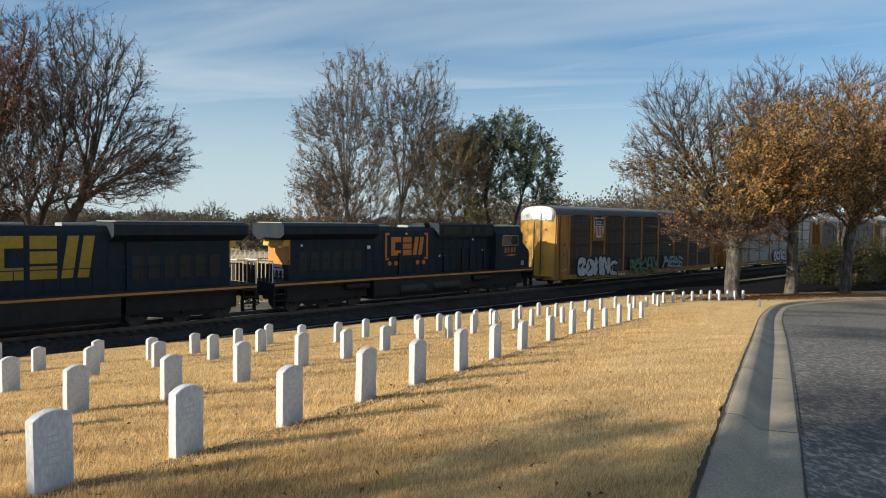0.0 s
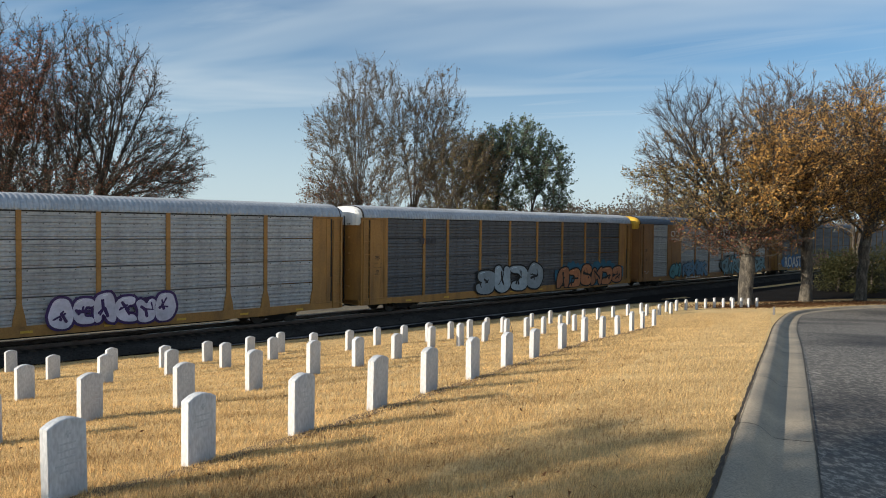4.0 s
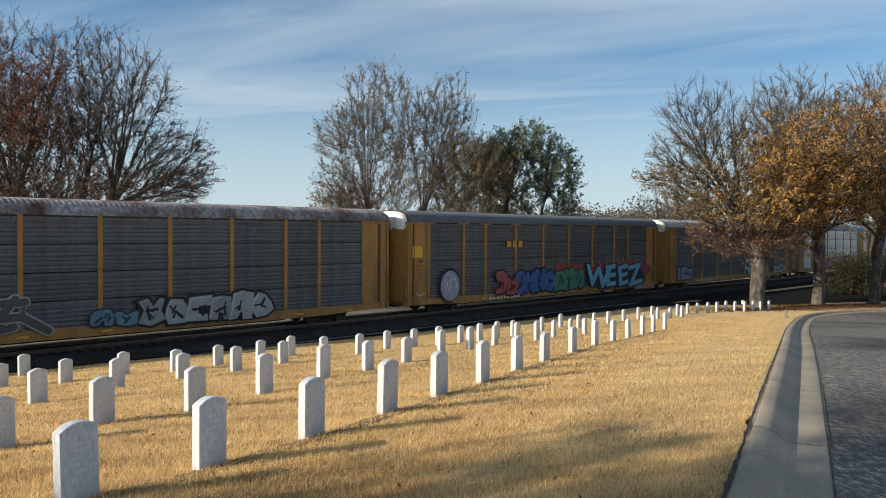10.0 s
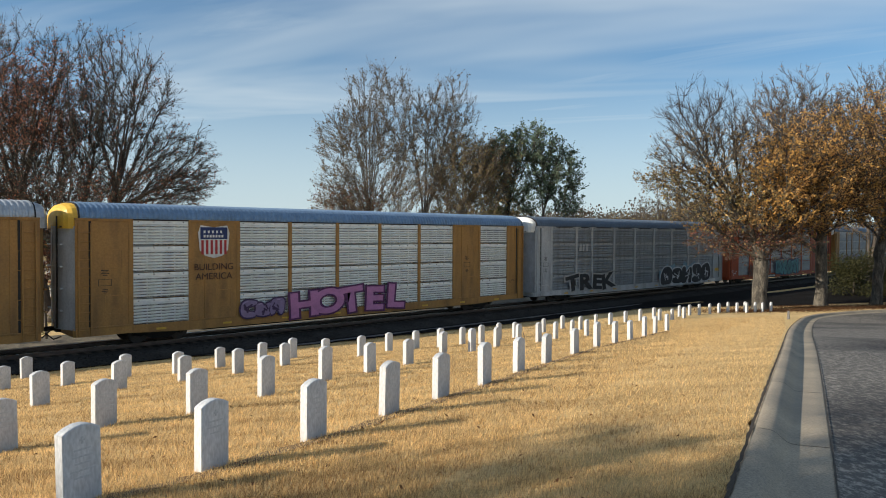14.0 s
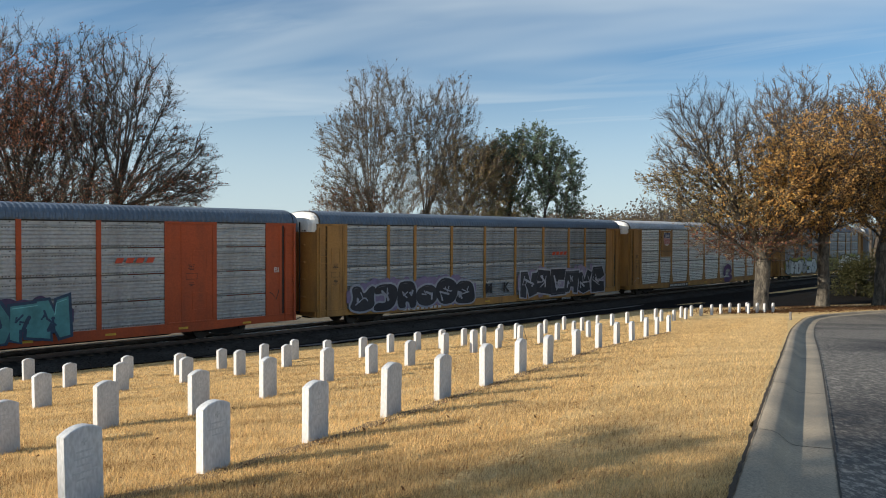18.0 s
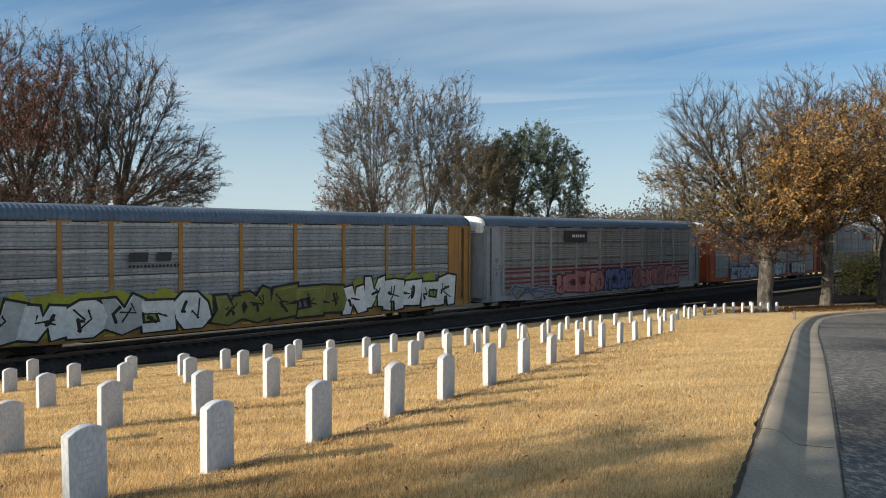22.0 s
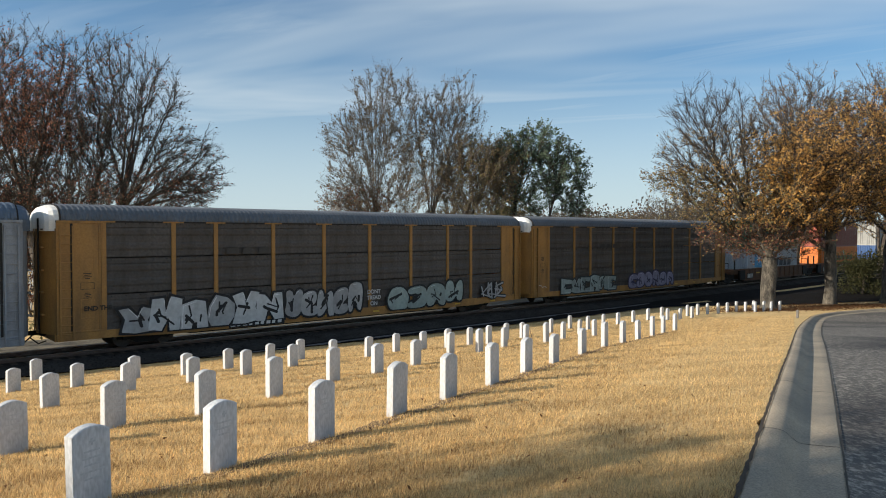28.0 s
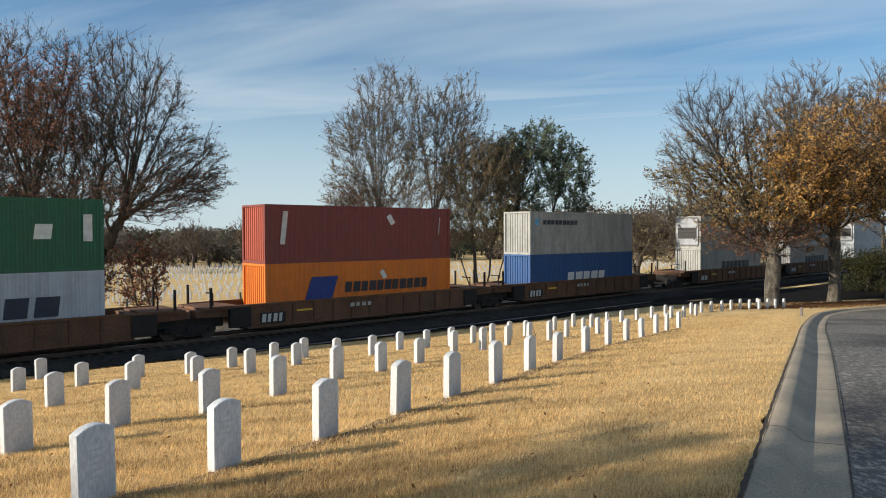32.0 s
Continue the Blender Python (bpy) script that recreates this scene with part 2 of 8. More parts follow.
def leaf_mat(name, a, b, rough=0.7, patches=0.0):
    m = bpy.data.materials.new(name)
    m.use_nodes = True
    n, l = m.node_tree.nodes, m.node_tree.links
    p = n["Principled BSDF"]
    g = n.new("ShaderNodeNewGeometry")
    r = n.new("ShaderNodeMixRGB")
    r.inputs[1].default_value, r.inputs[2].default_value = (*a, 1), (*b, 1)
    l.new(g.outputs["Random Per Island"], r.inputs[0])
    if patches:
        # drier and browner patches
        tc, mp, nz, ad = n.new("ShaderNodeTexCoord"), n.new("ShaderNodeMapping"), n.new("ShaderNodeTexNoise"), n.new("ShaderNodeMath")
        mp.inputs["Scale"].default_value = (0.6, 1.8, 1)
        nz.inputs["Scale"].default_value, nz.inputs["Detail"].default_value = patches, 4
        l.new(tc.outputs["Object"], mp.inputs[0])
        l.new(mp.outputs[0], nz.inputs["Vector"])
        ad.operation = "MULTIPLY_ADD"
        l.new(nz.outputs[0], ad.inputs[0])
        ad.inputs[1].default_value = -1.5
        ad2 = n.new("ShaderNodeMath")
        ad2.operation = "ADD"
        l.new(g.outputs["Random Per Island"], ad2.inputs[0])
        ad2.inputs[1].default_value = 0.75
        l.new(ad2.outputs[0], ad.inputs[2])
        ad.use_clamp = True
        l.new(ad.outputs[0], r.inputs[0])
    l.new(r.outputs[0], p.inputs["Base Color"])
    p.inputs["Roughness"].default_value = rough
    p.inputs["Specular IOR Level"].default_value = 0.2
    t = n.new("ShaderNodeBsdfTranslucent")
    l.new(r.outputs[0], t.inputs["Color"])
    mx = n.new("ShaderNodeMixShader")
    mx.inputs[0].default_value = 0.5
    out = n["Material Output"]
    l.new(p.outputs[0], mx.inputs[1])
    l.new(t.outputs[0], mx.inputs[2])
    l.new(mx.outputs[0], out.inputs["Surface"])
    return m


LEAF_ORANGE = leaf_mat("orange_leaves", (0.74, 0.42, 0.115), (0.46, 0.26, 0.09))
LEAF_RUST = leaf_mat("rust_leaves", (0.34, 0.14, 0.085), (0.19, 0.085, 0.06))
LEAF_TAN = leaf_mat("tan_leaves", (0.36, 0.25, 0.115), (0.21, 0.15, 0.08))
LEAF_RUSSET = leaf_mat("russet_leaves", (0.26, 0.105, 0.065), (0.12, 0.062, 0.05))
LEAF_GREEN = leaf_mat("green_leaves", (0.09, 0.14, 0.085), (0.20, 0.25, 0.18))
LEAF_DARK = leaf_mat("dark_evergreen_leaves", (0.032, 0.038, 0.017), (0.08, 0.075, 0.03))
LEAF_GREY = leaf_mat("dull_leaves", (0.07, 0.068, 0.052), (0.15, 0.13, 0.095))
LEAF_OLIVE = leaf_mat("olive_leaves", (0.19, 0.18, 0.08), (0.29, 0.25, 0.12))
GRASS_BLADE = leaf_mat("dry_grass_blades", (0.95, 0.68, 0.33), (0.25, 0.15, 0.068), 0.8, 1.1)
DARK_SOIL = mat("edge_soil", (0.055, 0.04, 0.028), 0.95, var=0.5, scale=6, fine=30)
SOIL_SHADE = mat("soil_and_shade", (0.20, 0.13, 0.07), 0.95, var=0.4, scale=3, fine=25, bump=0.6, bump_dist=0.02)
FALLEN = leaf_mat("fallen_leaves", (0.20, 0.10, 0.045), (0.10, 0.055, 0.03))
FAR_WOOD = leaf_mat("far_wood", (0.085, 0.07, 0.058), (0.16, 0.135, 0.11), 0.95)
FAR_GREEN = leaf_mat("far_evergreens", (0.055, 0.065, 0.045), (0.09, 0.105, 0.07), 0.95)


def lawn_mat():
    m = bpy.data.materials.new("dormant_lawn")
    m.use_nodes = True
    n, l = m.node_tree.nodes, m.node_tree.links
    p = n["Principled BSDF"]
    tc = n.new("ShaderNodeTexCoord")

    def nz(scale, detail=6, stretch=(1, 1, 1)):
        mp = n.new("ShaderNodeMapping")
        mp.inputs["Scale"].default_value = stretch
        l.new(tc.outputs["Object"], mp.inputs[0])
        t = n.new("ShaderNodeTexNoise")
        t.inputs["Scale"].default_value, t.inputs["Detail"].default_value = scale, detail
        l.new(mp.outputs[0], t.inputs["Vector"])
        return t.outputs[0]

    ramp = n.new("ShaderNodeValToRGB")
    e = ramp.color_ramp.elements
    e[0].position, e[0].color = 0.28, (0.27, 0.175, 0.072, 1)
    e[1].position, e[1].color = 0.72, (0.76, 0.57, 0.31, 1)
    mid = e.new(0.5)
    mid.color = (0.56, 0.395, 0.19, 1)
    add = n.new("ShaderNodeMath")
    add.operation = "MULTIPLY_ADD"
    l.new(nz(0.9, 4, (0.6, 1.8, 1)), add.inputs[0])
    add.inputs[1].default_value = 0.42
    sc = n.new("ShaderNodeMath")
    sc.operation = "MULTIPLY"
    l.new(nz(28, 5, (1, 1, 1)), sc.inputs[0])
    sc.inputs[1].default_value = 0.62
    l.new(sc.outputs[0], add.inputs[2])
    l.new(add.outputs[0], ramp.inputs[0])
    l.new(ramp.outputs[0], p.inputs["Base Color"])
    p.inputs["Roughness"].default_value = 0.95
    p.inputs["Specular IOR Level"].default_value = 0.1
    bp = n.new("ShaderNodeBump")
    bp.inputs["Strength"].default_value, bp.inputs["Distance"].default_value = 1.0, 0.05
    l.new(nz(22, 6), bp.inputs["Height"])
    l.new(bp.outputs[0], p.inputs["Normal"])
    return m


LAWN = lawn_mat()


def asphalt_mat():
    """Black sealed asphalt, worn to pale stone in patches and scuffs."""
    m = bpy.data.materials.new("worn_asphalt_drive")
    m.use_nodes = True
    n, l = m.node_tree.nodes, m.node_tree.links
    p = n["Principled BSDF"]
    tc = n.new("ShaderNodeTexCoord")

    def nz(scale, detail, stretch, rough=0.6, warp=0.0, turn=0.0):
        mp, t = n.new("ShaderNodeMapping"), n.new("ShaderNodeTexNoise")
        mp.vector_type = "TEXTURE"
        mp.inputs["Scale"].default_value = tuple(1 / v for v in stretch)
        mp.inputs["Rotation"].default_value = (0, 0, radians(turn))
        l.new(tc.outputs["Object"], mp.inputs[0])
        t.inputs["Scale"].default_value, t.inputs["Detail"].default_value = scale, detail
        t.inputs["Roughness"].default_value, t.inputs["Distortion"].default_value = rough, warp
        l.new(mp.outputs[0], t.inputs["Vector"])
        return t.outputs[0]

    def ramp(src, lo, hi, a, b):
        r = n.new("ShaderNodeMapRange")
        for k, v in (("From Min", lo), ("From Max", hi), ("To Min", a), ("To Max", b)):
            r.inputs[k].default_value = v
        l.new(src, r.inputs[0])
        return r.outputs[0]

    def two(op, a, b):
        r = n.new("ShaderNodeMath")
        r.operation = op
        for i, v in enumerate((a, b)):
            if isinstance(v, float):
                r.inputs[i].default_value = v
            else:
                l.new(v, r.inputs[i])
        return r.outputs[0]
    wear = ramp(nz(0.20, 3, (1, 1, 1), 0.5), 0.29, 0.53, 0.0, 1.0)
    fleck = ramp(nz(15.0, 9, (1.0, 0.55, 1), 0.78, 0.15), 0.45, 0.62, 0.0, 1.0)
    scuff = ramp(nz(5.0, 7, (0.35, 4.4, 1), 0.7, 0.2, 24), 0.60, 0.68, 0.0, 0.5)
    scuff2 = ramp(nz(4.4, 7, (0.3, 4.8, 1), 0.7, 0.2, -52), 0.61, 0.69, 0.0, 0.45)
    cover = two("MAXIMUM", two("MULTIPLY", fleck, two("ADD", wear, 0.25)), two("MAXIMUM", scuff, scuff2))
    cover = two("MAXIMUM", cover, two("MULTIPLY", wear, 0.28))
    mix = n.new("ShaderNodeMixRGB")
    mix.inputs[1].default_value, mix.inputs[2].default_value = (0.018, 0.019, 0.024, 1), (0.30, 0.275, 0.24, 1)
    l.new(cover, mix.inputs[0])
    l.new(mix.outputs[0], p.inputs["Base Color"])
    p.inputs["Roughness"].default_value = 0.85
    p.inputs["Specular IOR Level"].default_value = 0.25
    bp = n.new("ShaderNodeBump")
    bp.inputs["Strength"].default_value, bp.inputs["Distance"].default_value = 0.6, 0.012
    l.new(nz(45, 4, (1, 1, 1)), bp.inputs["Height"])
    l.new(bp.outputs[0], p.inputs["Normal"])
    return m


ASPHALT = asphalt_mat()


# ---- mesh helpers ----
class Geo:
    """Collects faces for one mesh."""

    def __init__(self):
        self.v, self.f = [], []

    def face(self, *pts):
        k = len(self.v)
        self.v.extend(pts)
        self.f.append(tuple(range(k, k + len(pts))))

    def box(self, x0, x1, y0, y1, z0, z1):
        k = len(self.v)
        self.v += [(x, y, z) for x in (x0, x1) for y in (y0, y1) for z in (z0, z1)]
        for q in ((0, 1, 3, 2), (4, 6, 7, 5), (0, 4, 5, 1), (2, 3, 7, 6), (0, 2, 6, 4), (1, 5, 7, 3)):
            self.f.append(tuple(k + i for i in q))
        return self

    def bevel_box(self, x0, x1, y0, y1, z0, z1, b=0.02):
        """A box with its long-side (x) edges chamfered."""
        prof = [(y0 + b, z0), (y1 - b, z0), (y1, z0 + b), (y1, z1 - b), (y1 - b, z1), (y0 + b, z1), (y0, z1 - b), (y0, z0 + b)]
        return self.prism_x(prof, x0, x1)

    def prism_x(self, prof, x0, x1):
        k, m = len(self.v), len(prof)
        self.v += [(x0, y, z) for y, z in prof] + [(x1, y, z) for y, z in prof]
        for i in range(m):
            j = (i + 1) % m
            self.f.append((k + i, k + j, k + m + j, k + m + i))
        self.f.append(tuple(k + i for i in reversed(range(m))))
        self.f.append(tuple(k + m + i for i in range(m)))
        return self

    def prism_y(self, prof, y0, y1):
        """A profile in x, z drawn out along y."""
        k, m = len(self.v), len(prof)
        self.v += [(x, y0, z) for x, z in prof] + [(x, y1, z) for x, z in prof]
        for i in range(m):
            j = (i + 1) % m
            self.f.append((k + j, k + i, k + m + i, k + m + j))
        self.f.append(tuple(k + i for i in range(m)))
        self.f.append(tuple(k + m + i for i in reversed(range(m))))
        return self

    def tube(self, pts, radii, sides=6, cap=True):
        k0 = len(self.v)
        m = len(pts)
        for i, (p, r) in enumerate(zip(pts, radii)):
            a = Vector(pts[max(i - 1, 0)])
            b = Vector(pts[min(i + 1, m - 1)])
            t = (b - a).normalized() if (b - a).length > 1e-9 else Vector((0, 0, 1))
            u = t.cross(Vector((0.3, 0.2, 1)) if abs(t.z) < 0.9 else Vector((1, 0.2, 0))).normalized()
            w = t.cross(u)
            for s in range(sides):
                an = 2 * math.pi * s / sides
                q = Vector(p) + u * (math.cos(an) * r) + w * (math.sin(an) * r)
                self.v.append((q.x, q.y, q.z))
        for i in range(m - 1):
            for s in range(sides):
                s2 = (s + 1) % sides
                self.f.append((k0 + i * sides + s, k0 + i * sides + s2, k0 + (i + 1) * sides + s2, k0 + (i + 1) * sides + s))
        if cap:
            self.f.append(tuple(k0 + s for s in reversed(range(sides))))
            self.f.append(tuple(k0 + (m - 1) * sides + s for s in range(sides)))
        return self

    def mesh(self, name, material, smooth=False):
        me = bpy.data.meshes.new(name)
        me.from_pydata(self.v, [], self.f)
        me.materials.append(material)
        if smooth:
            me.polygons.foreach_set("use_smooth", [True] * len(me.polygons))
        me.update()
        return me


def part(name, geo, material, parent=None, label="", smooth=False, at=None):
    """One mesh object under a thing or a part; geo is a Geo or a ready mesh."""
    me = geo if isinstance(geo, bpy.types.Mesh) else geo.mesh(name, material, smooth)
    ob = new(name, me)
    if parent is not None:
        ob.parent = parent
    if at is not None:
        ob.location = at
    if label:
        ob["label"] = label
    return ob


def thing(name, label, category, group="", m=None, kind=""):
    ob = new(name)
    if m is not None:
        ob.matrix_world = m
    return tagged(ob, label, category, group, kind)


# ---- the ground ----
TRACK_O, TRACK_D, TRACK_N = Vector((-16.27, 28.69)), Vector((0.7426, 0.6698)), Vector((-0.6698, 0.7426))
RAIL_Z = -3.15
TRACK_ANGLE = math.degrees(math.atan2(0.6698, 0.7426))


def smooth01(x):
    x = min(max(x, 0.0), 1.0)
    return x * x * (3 - 2 * x)


def track_side(x, y):
    """Metres from the track's centre line; positive on the far side."""
    return (x - TRACK_O.x) * TRACK_N.x + (y - TRACK_O.y) * TRACK_N.y


def ground_z(x, y):
    s = track_side(x, y)
    X, Y = min(max(x, -16.0), 30.0), min(max(y, 0.0), 52.0)
    g = (0.0319 + 0.0435 * X - 0.0401 * Y + (-0.1328 * X * X + 0.1607 * X * Y - 0.1858 * Y * Y) / 50
         + (-0.1012 * X ** 3 + 0.2618 * X * X * Y - 0.2279 * X * Y * Y + 0.1418 * Y ** 3) / 2500)
    g = math.log(math.exp(g / 0.35) + math.exp(-3.35 / 0.35)) * 0.35
    near = g + (-3.62 - g) * smooth01((s + 7.0) / 3.2)
    if s < 0:
        return near
    return -3.62 - 0.5 * smooth01((s - 4) / 12.0) + 0.35 * math.sin(x * 0.05) * smooth01((s - 20) / 30.0)


def lawn_z(x, y):
    """The lawn's surface with its shallow swells between the graves."""
    m = smooth01((2.05 + (y - 4.77) * 0.53 - 0.5 - x) / 1.5) * smooth01((-7.5 - track_side(x, y)) / 2.0) * (1 - smooth01((y - 30) / 8.0))
    if m <= 0:
        return ground_z(x, y)
    m *= 0.3 + 0.7 * smooth01((-2.4 + (y - 5.52) * 0.546 - x) / 1.2)
    a = math.sin(5.2 * y - 1.6 * x + 1.5 * math.sin(0.9 * x + 0.4 * y) + 0.8 * math.sin(2.1 * x - 0.7 * y))
    b = math.sin(9.5 * y + 3.0 * x + 2.0 * math.sin(1.3 * y - 1.7 * x))
    c = math.sin(3.7 * x + 1.9 * y + 1.2 * math.sin(1.1 * y))
    return ground_z(x, y) + m * (0.012 * a + 0.005 * b + 0.009 * c)


def catmull(ctrl, steps):
    out = []
    c = [Vector(p) for p in ctrl]
    c = [2 * c[0] - c[1]] + c + [2 * c[-1] - c[-2]]
    for i in range(1, len(c) - 2):
        for s in range(steps):
            t = s / steps
            a, b, d, e = c[i - 1], c[i], c[i + 1], c[i + 2]
            out.append(0.5 * ((2 * b) + (d - a) * t + (2 * a - 5 * b + 4 * d - e) * t * t + (3 * b - a - 3 * d + e) * t ** 3))
    out.append(c[-2])
    return out


KERB = catmull([(-2.6, -4.0), (0.2, 1.4), (2.05, 4.77), (3.85, 8.11), (5.27, 10.75), (7.62, 15.14), (12.13, 23.63), (17.43, 33.17),
                (21.0, 38.9), (24.4, 42.1), (30.0, 45.0), (40.0, 47.5), (60.0, 50.0), (90.0, 52.0)], 12)


def kerb_right(i):
    a, b = KERB[max(i - 1, 0)], KERB[min(i + 1, len(KERB) - 1)]
    t = (b - a).normalized()
    return Vector((t.y, -t.x))


def kerb_offset(x, y):
    """Metres to the right of the kerb line (negative on the lawn), near it."""
    best, at = 1e9, 0
    for i in range(0, len(KERB), 2):
        d = (KERB[i].x - x) ** 2 + (KERB[i].y - y) ** 2
        if d < best:
            best, at = d, i
    return (Vector((x, y)) - KERB[at]).dot(kerb_right(at))


ROAD_W = 9.0


def sheet_z(x, y):
    """The lawn sheet, sunk under the drive."""
    z = lawn_z(x, y)
    if -6 < x < 75 and -8 < y < 62:
        o = kerb_offset(x, y)
        z -= 0.6 * smooth01((o + 1.5) / 0.7) * (1 - smooth01((o - ROAD_W + 0.5) / 1.5))
    return z


def grid_lines(fine, coarse):
    out = set(round(v, 3) for v in fine)
    out |= set(coarse)
    return sorted(out)


def build_ground():
    far = [-3000, -1500, -800, -450, -280, -180, -130, -100, -80, -70]
    xs = grid_lines(list(np.arange(-60, 60.1, 0.75)) + list(np.arange(-12, 9, 0.1875)), far + [-f for f in far])
    ys = grid_lines(list(np.arange(-20, 70.1, 0.75)) + list(np.arange(2.5, 24.9, 0.1875)), [-3000, -1200, -500, -200, -100, -60, -40, -30] + [75, 80, 90, 100, 115, 130, 150, 180, 220, 280, 400, 700, 1300, 3000])
    verts = [(x, y, sheet_z(x, y)) for y in ys for x in xs]
    w = len(xs)
    faces = [(j * w + i, j * w + i + 1, (j + 1) * w + i + 1, (j + 1) * w + i) for j in range(len(ys) - 1) for i in range(w - 1)]
    me = bpy.data.meshes.new("ground")
    me.from_pydata(verts, [], faces)
    me.materials.append(LAWN)
    me.polygons.foreach_set("use_smooth", [True] * len(me.polygons))
    ob = new("ground", me)
    return tagged(ob, "dormant straw-coloured lawn sloping down to the railway", "lawn", kind="structure")


build_ground()


def sweep(name, profile, material, label, category, i0=0, i1=None, parent=None):
    """Draws a profile (offset from the kerb line, height over the lawn there) along the kerb line."""
    g = Geo()
    idx = list(range(i0, (i1 if i1 is not None else len(KERB) - 1) + 1))
    m = len(profile)
    for i in idx:
        r = kerb_right(i)
        z0 = ground_z(KERB[i].x, KERB[i].y)
        for off, h in profile:
            q = KERB[i] + r * off
            g.v.append((q.x, q.y, z0 + h))
    for a in range(len(idx) - 1):
        for k in range(m - 1):
            g.f.append((a * m + k, a * m + k + 1, (a + 1) * m + k + 1, (a + 1) * m + k))
    ob = part(name, g, material, parent, smooth=True)
    return ob


# ---- kerb, gutter and drive ----
kerb = thing("kerb", "pale cast concrete kerb and gutter beside the lawn", "kerb", kind="structure")
KERB_PROFILE = [(-0.02, -0.25), (-0.01, 0.01), (0.015, 0.03), (0.09, 0.034), (0.15, 0.029), (0.19, 0.016), (0.225, -0.008), (0.26, -0.038), (0.29, -0.062), (0.32, -0.078), (0.355, -0.084), (0.42, -0.083), (0.54, -0.078), (0.66, -0.072), (0.68, -0.08), (0.68, -0.3)]
# rolled kerb: cast lengths with tooled joints
n_seg = len(KERB) - 1
step = 8
for a in range(0, n_seg, step):
    sweep("kerb_length", KERB_PROFILE,
          CONCRETE, "", "", a, min(a + step, n_seg), kerb)


def kerb_joint(i):
    """A dark tooled joint across the kerb and gutter."""
    g = Geo()
    t = (KERB[min(i + 1, n_seg)] - KERB[i]).normalized() * 0.007
    r, z0 = kerb_right(i), ground_z(KERB[i].x, KERB[i].y)
    prof = KERB_PROFILE[1:14]
    for off, h in prof:
        q = KERB[i] + r * off
        g.v += [(q.x - t.x, q.y - t.y, z0 + h + 0.003), (q.x + t.x, q.y + t.y, z0 + h + 0.003)]
    for k in range(len(prof) - 1):
        g.f.append((2 * k, 2 * k + 1, 2 * k + 3, 2 * k + 2))
    part("joint", g, JOINT, kerb)


for a in (31, 44, 58, 72):
    kerb_joint(a)
road = sweep("road", [(0.67, -0.078), (1.2, -0.072), (2.2, -0.06), (4.0, -0.03), (6.2, -0.03), (ROAD_W, -0.12), (ROAD_W + 0.5, -0.3)], ASPHALT, "", "")
tagged(road, "worn grey asphalt drive with pale scuffs", "road", kind="structure")


def build_verge():
    """The lawn's strip up to the kerb, with a ragged cut edge."""
    g = Geo()
    offs = [-2.6, -2.1, -1.6, -1.1, -0.7, -0.35, -0.12, -0.03]
    r = random.Random(2)
    for i in range(len(KERB)):
        rt = kerb_right(i)
        for o in offs:
            q = KERB[i] + rt * (o + (r.gauss(0, 0.012) if o > -0.1 else 0))
            lift = 0.012 if o > -2.3 else -0.12
            g.v.append((q.x, q.y, ground_z(q.x, q.y) + lift))
    m = len(offs)
    for a in range(len(KERB) - 1):
        for k in range(m - 1):
            g.f.append((a * m + k, a * m + k + 1, (a + 1) * m + k + 1, (a + 1) * m + k))
    tagged(part("lawn_verge", g, LAWN, smooth=True), "dormant grass verge cut along the kerb", "lawn", kind="structure")


build_verge()
def build_edge_cut():
    """The dark cut between turf and kerb, wavering in width, and the ragged seam between gutter and asphalt."""
    r = random.Random(14)
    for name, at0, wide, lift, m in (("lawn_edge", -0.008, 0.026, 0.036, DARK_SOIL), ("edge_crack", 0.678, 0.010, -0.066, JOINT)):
        g = Geo()
        k = 0
        for i in range(len(KERB) - 1):
            a, b = KERB[i], KERB[i + 1]
            n = max(1, int((b - a).length / 0.09))
            for q in range(n):
                p = a.lerp(b, q / n)
                rt = kerb_right(i)
                z = ground_z(a.x, a.y) + (ground_z(b.x, b.y) - ground_z(a.x, a.y)) * q / n + lift
                w = wide * r.uniform(0.55, 1.1)
                c = at0 + r.gauss(0, wide * 0.12)
                for o in (c - w, c + w * (0.5 if lift > 0 else 1.0)):
                    u = p + rt * o
                    g.v.append((u.x, u.y, z))
                if k:
                    g.f.append((2 * k - 2, 2 * k - 1, 2 * k + 1, 2 * k))
                k += 1
        part(name, g, m, kerb, "narrow dark line")


build_edge_cut()


# ---- headstones ----
def stone_mesh(name, w, t, h, arch):
    g = Geo()
    n = 12
    prof = [(-w / 2, -0.25), (w / 2, -0.25)]
    for i in range(n + 1):
        a = i / n
        x = w / 2 - w * a
        prof.append((x, h - arch * (2 * a - 1) ** 2))
    b = 0.008
    inner = [(x * (1 - 2 * b / w), min(z, h) - (b if z > 0 else 0)) for x, z in prof]
    k, m = 0, len(prof)
    g.v += [(x, -t / 2, z) for x, z in inner] + [(x, -t / 2 + b, z) for x, z in prof] + [(x, t / 2 - b, z) for x, z in prof] + [(x, t / 2, z) for x, z in inner]
    for ring in range(3):
        for i in range(m):
            j = (i + 1) % m
            g.f.append((ring * m + j, ring * m + i, (ring + 1) * m + i, (ring + 1) * m + j))
    g.f.append(tuple(range(m)))
    g.f.append(tuple(3 * m + i for i in reversed(range(m))))
    return g.mesh(name, MARBLE)


STONES = [stone_mesh("headstone", 0.33, 0.105, h, 0.055) for h in (0.62, 0.655, 0.69)]
LINES = [Geo().bevel_box(-w, w, -0.0535, -0.0515, 0, 0.016, 0.0008).mesh("inscription_line", ENGRAVED) for w in (0.07, 0.09, 0.11)]
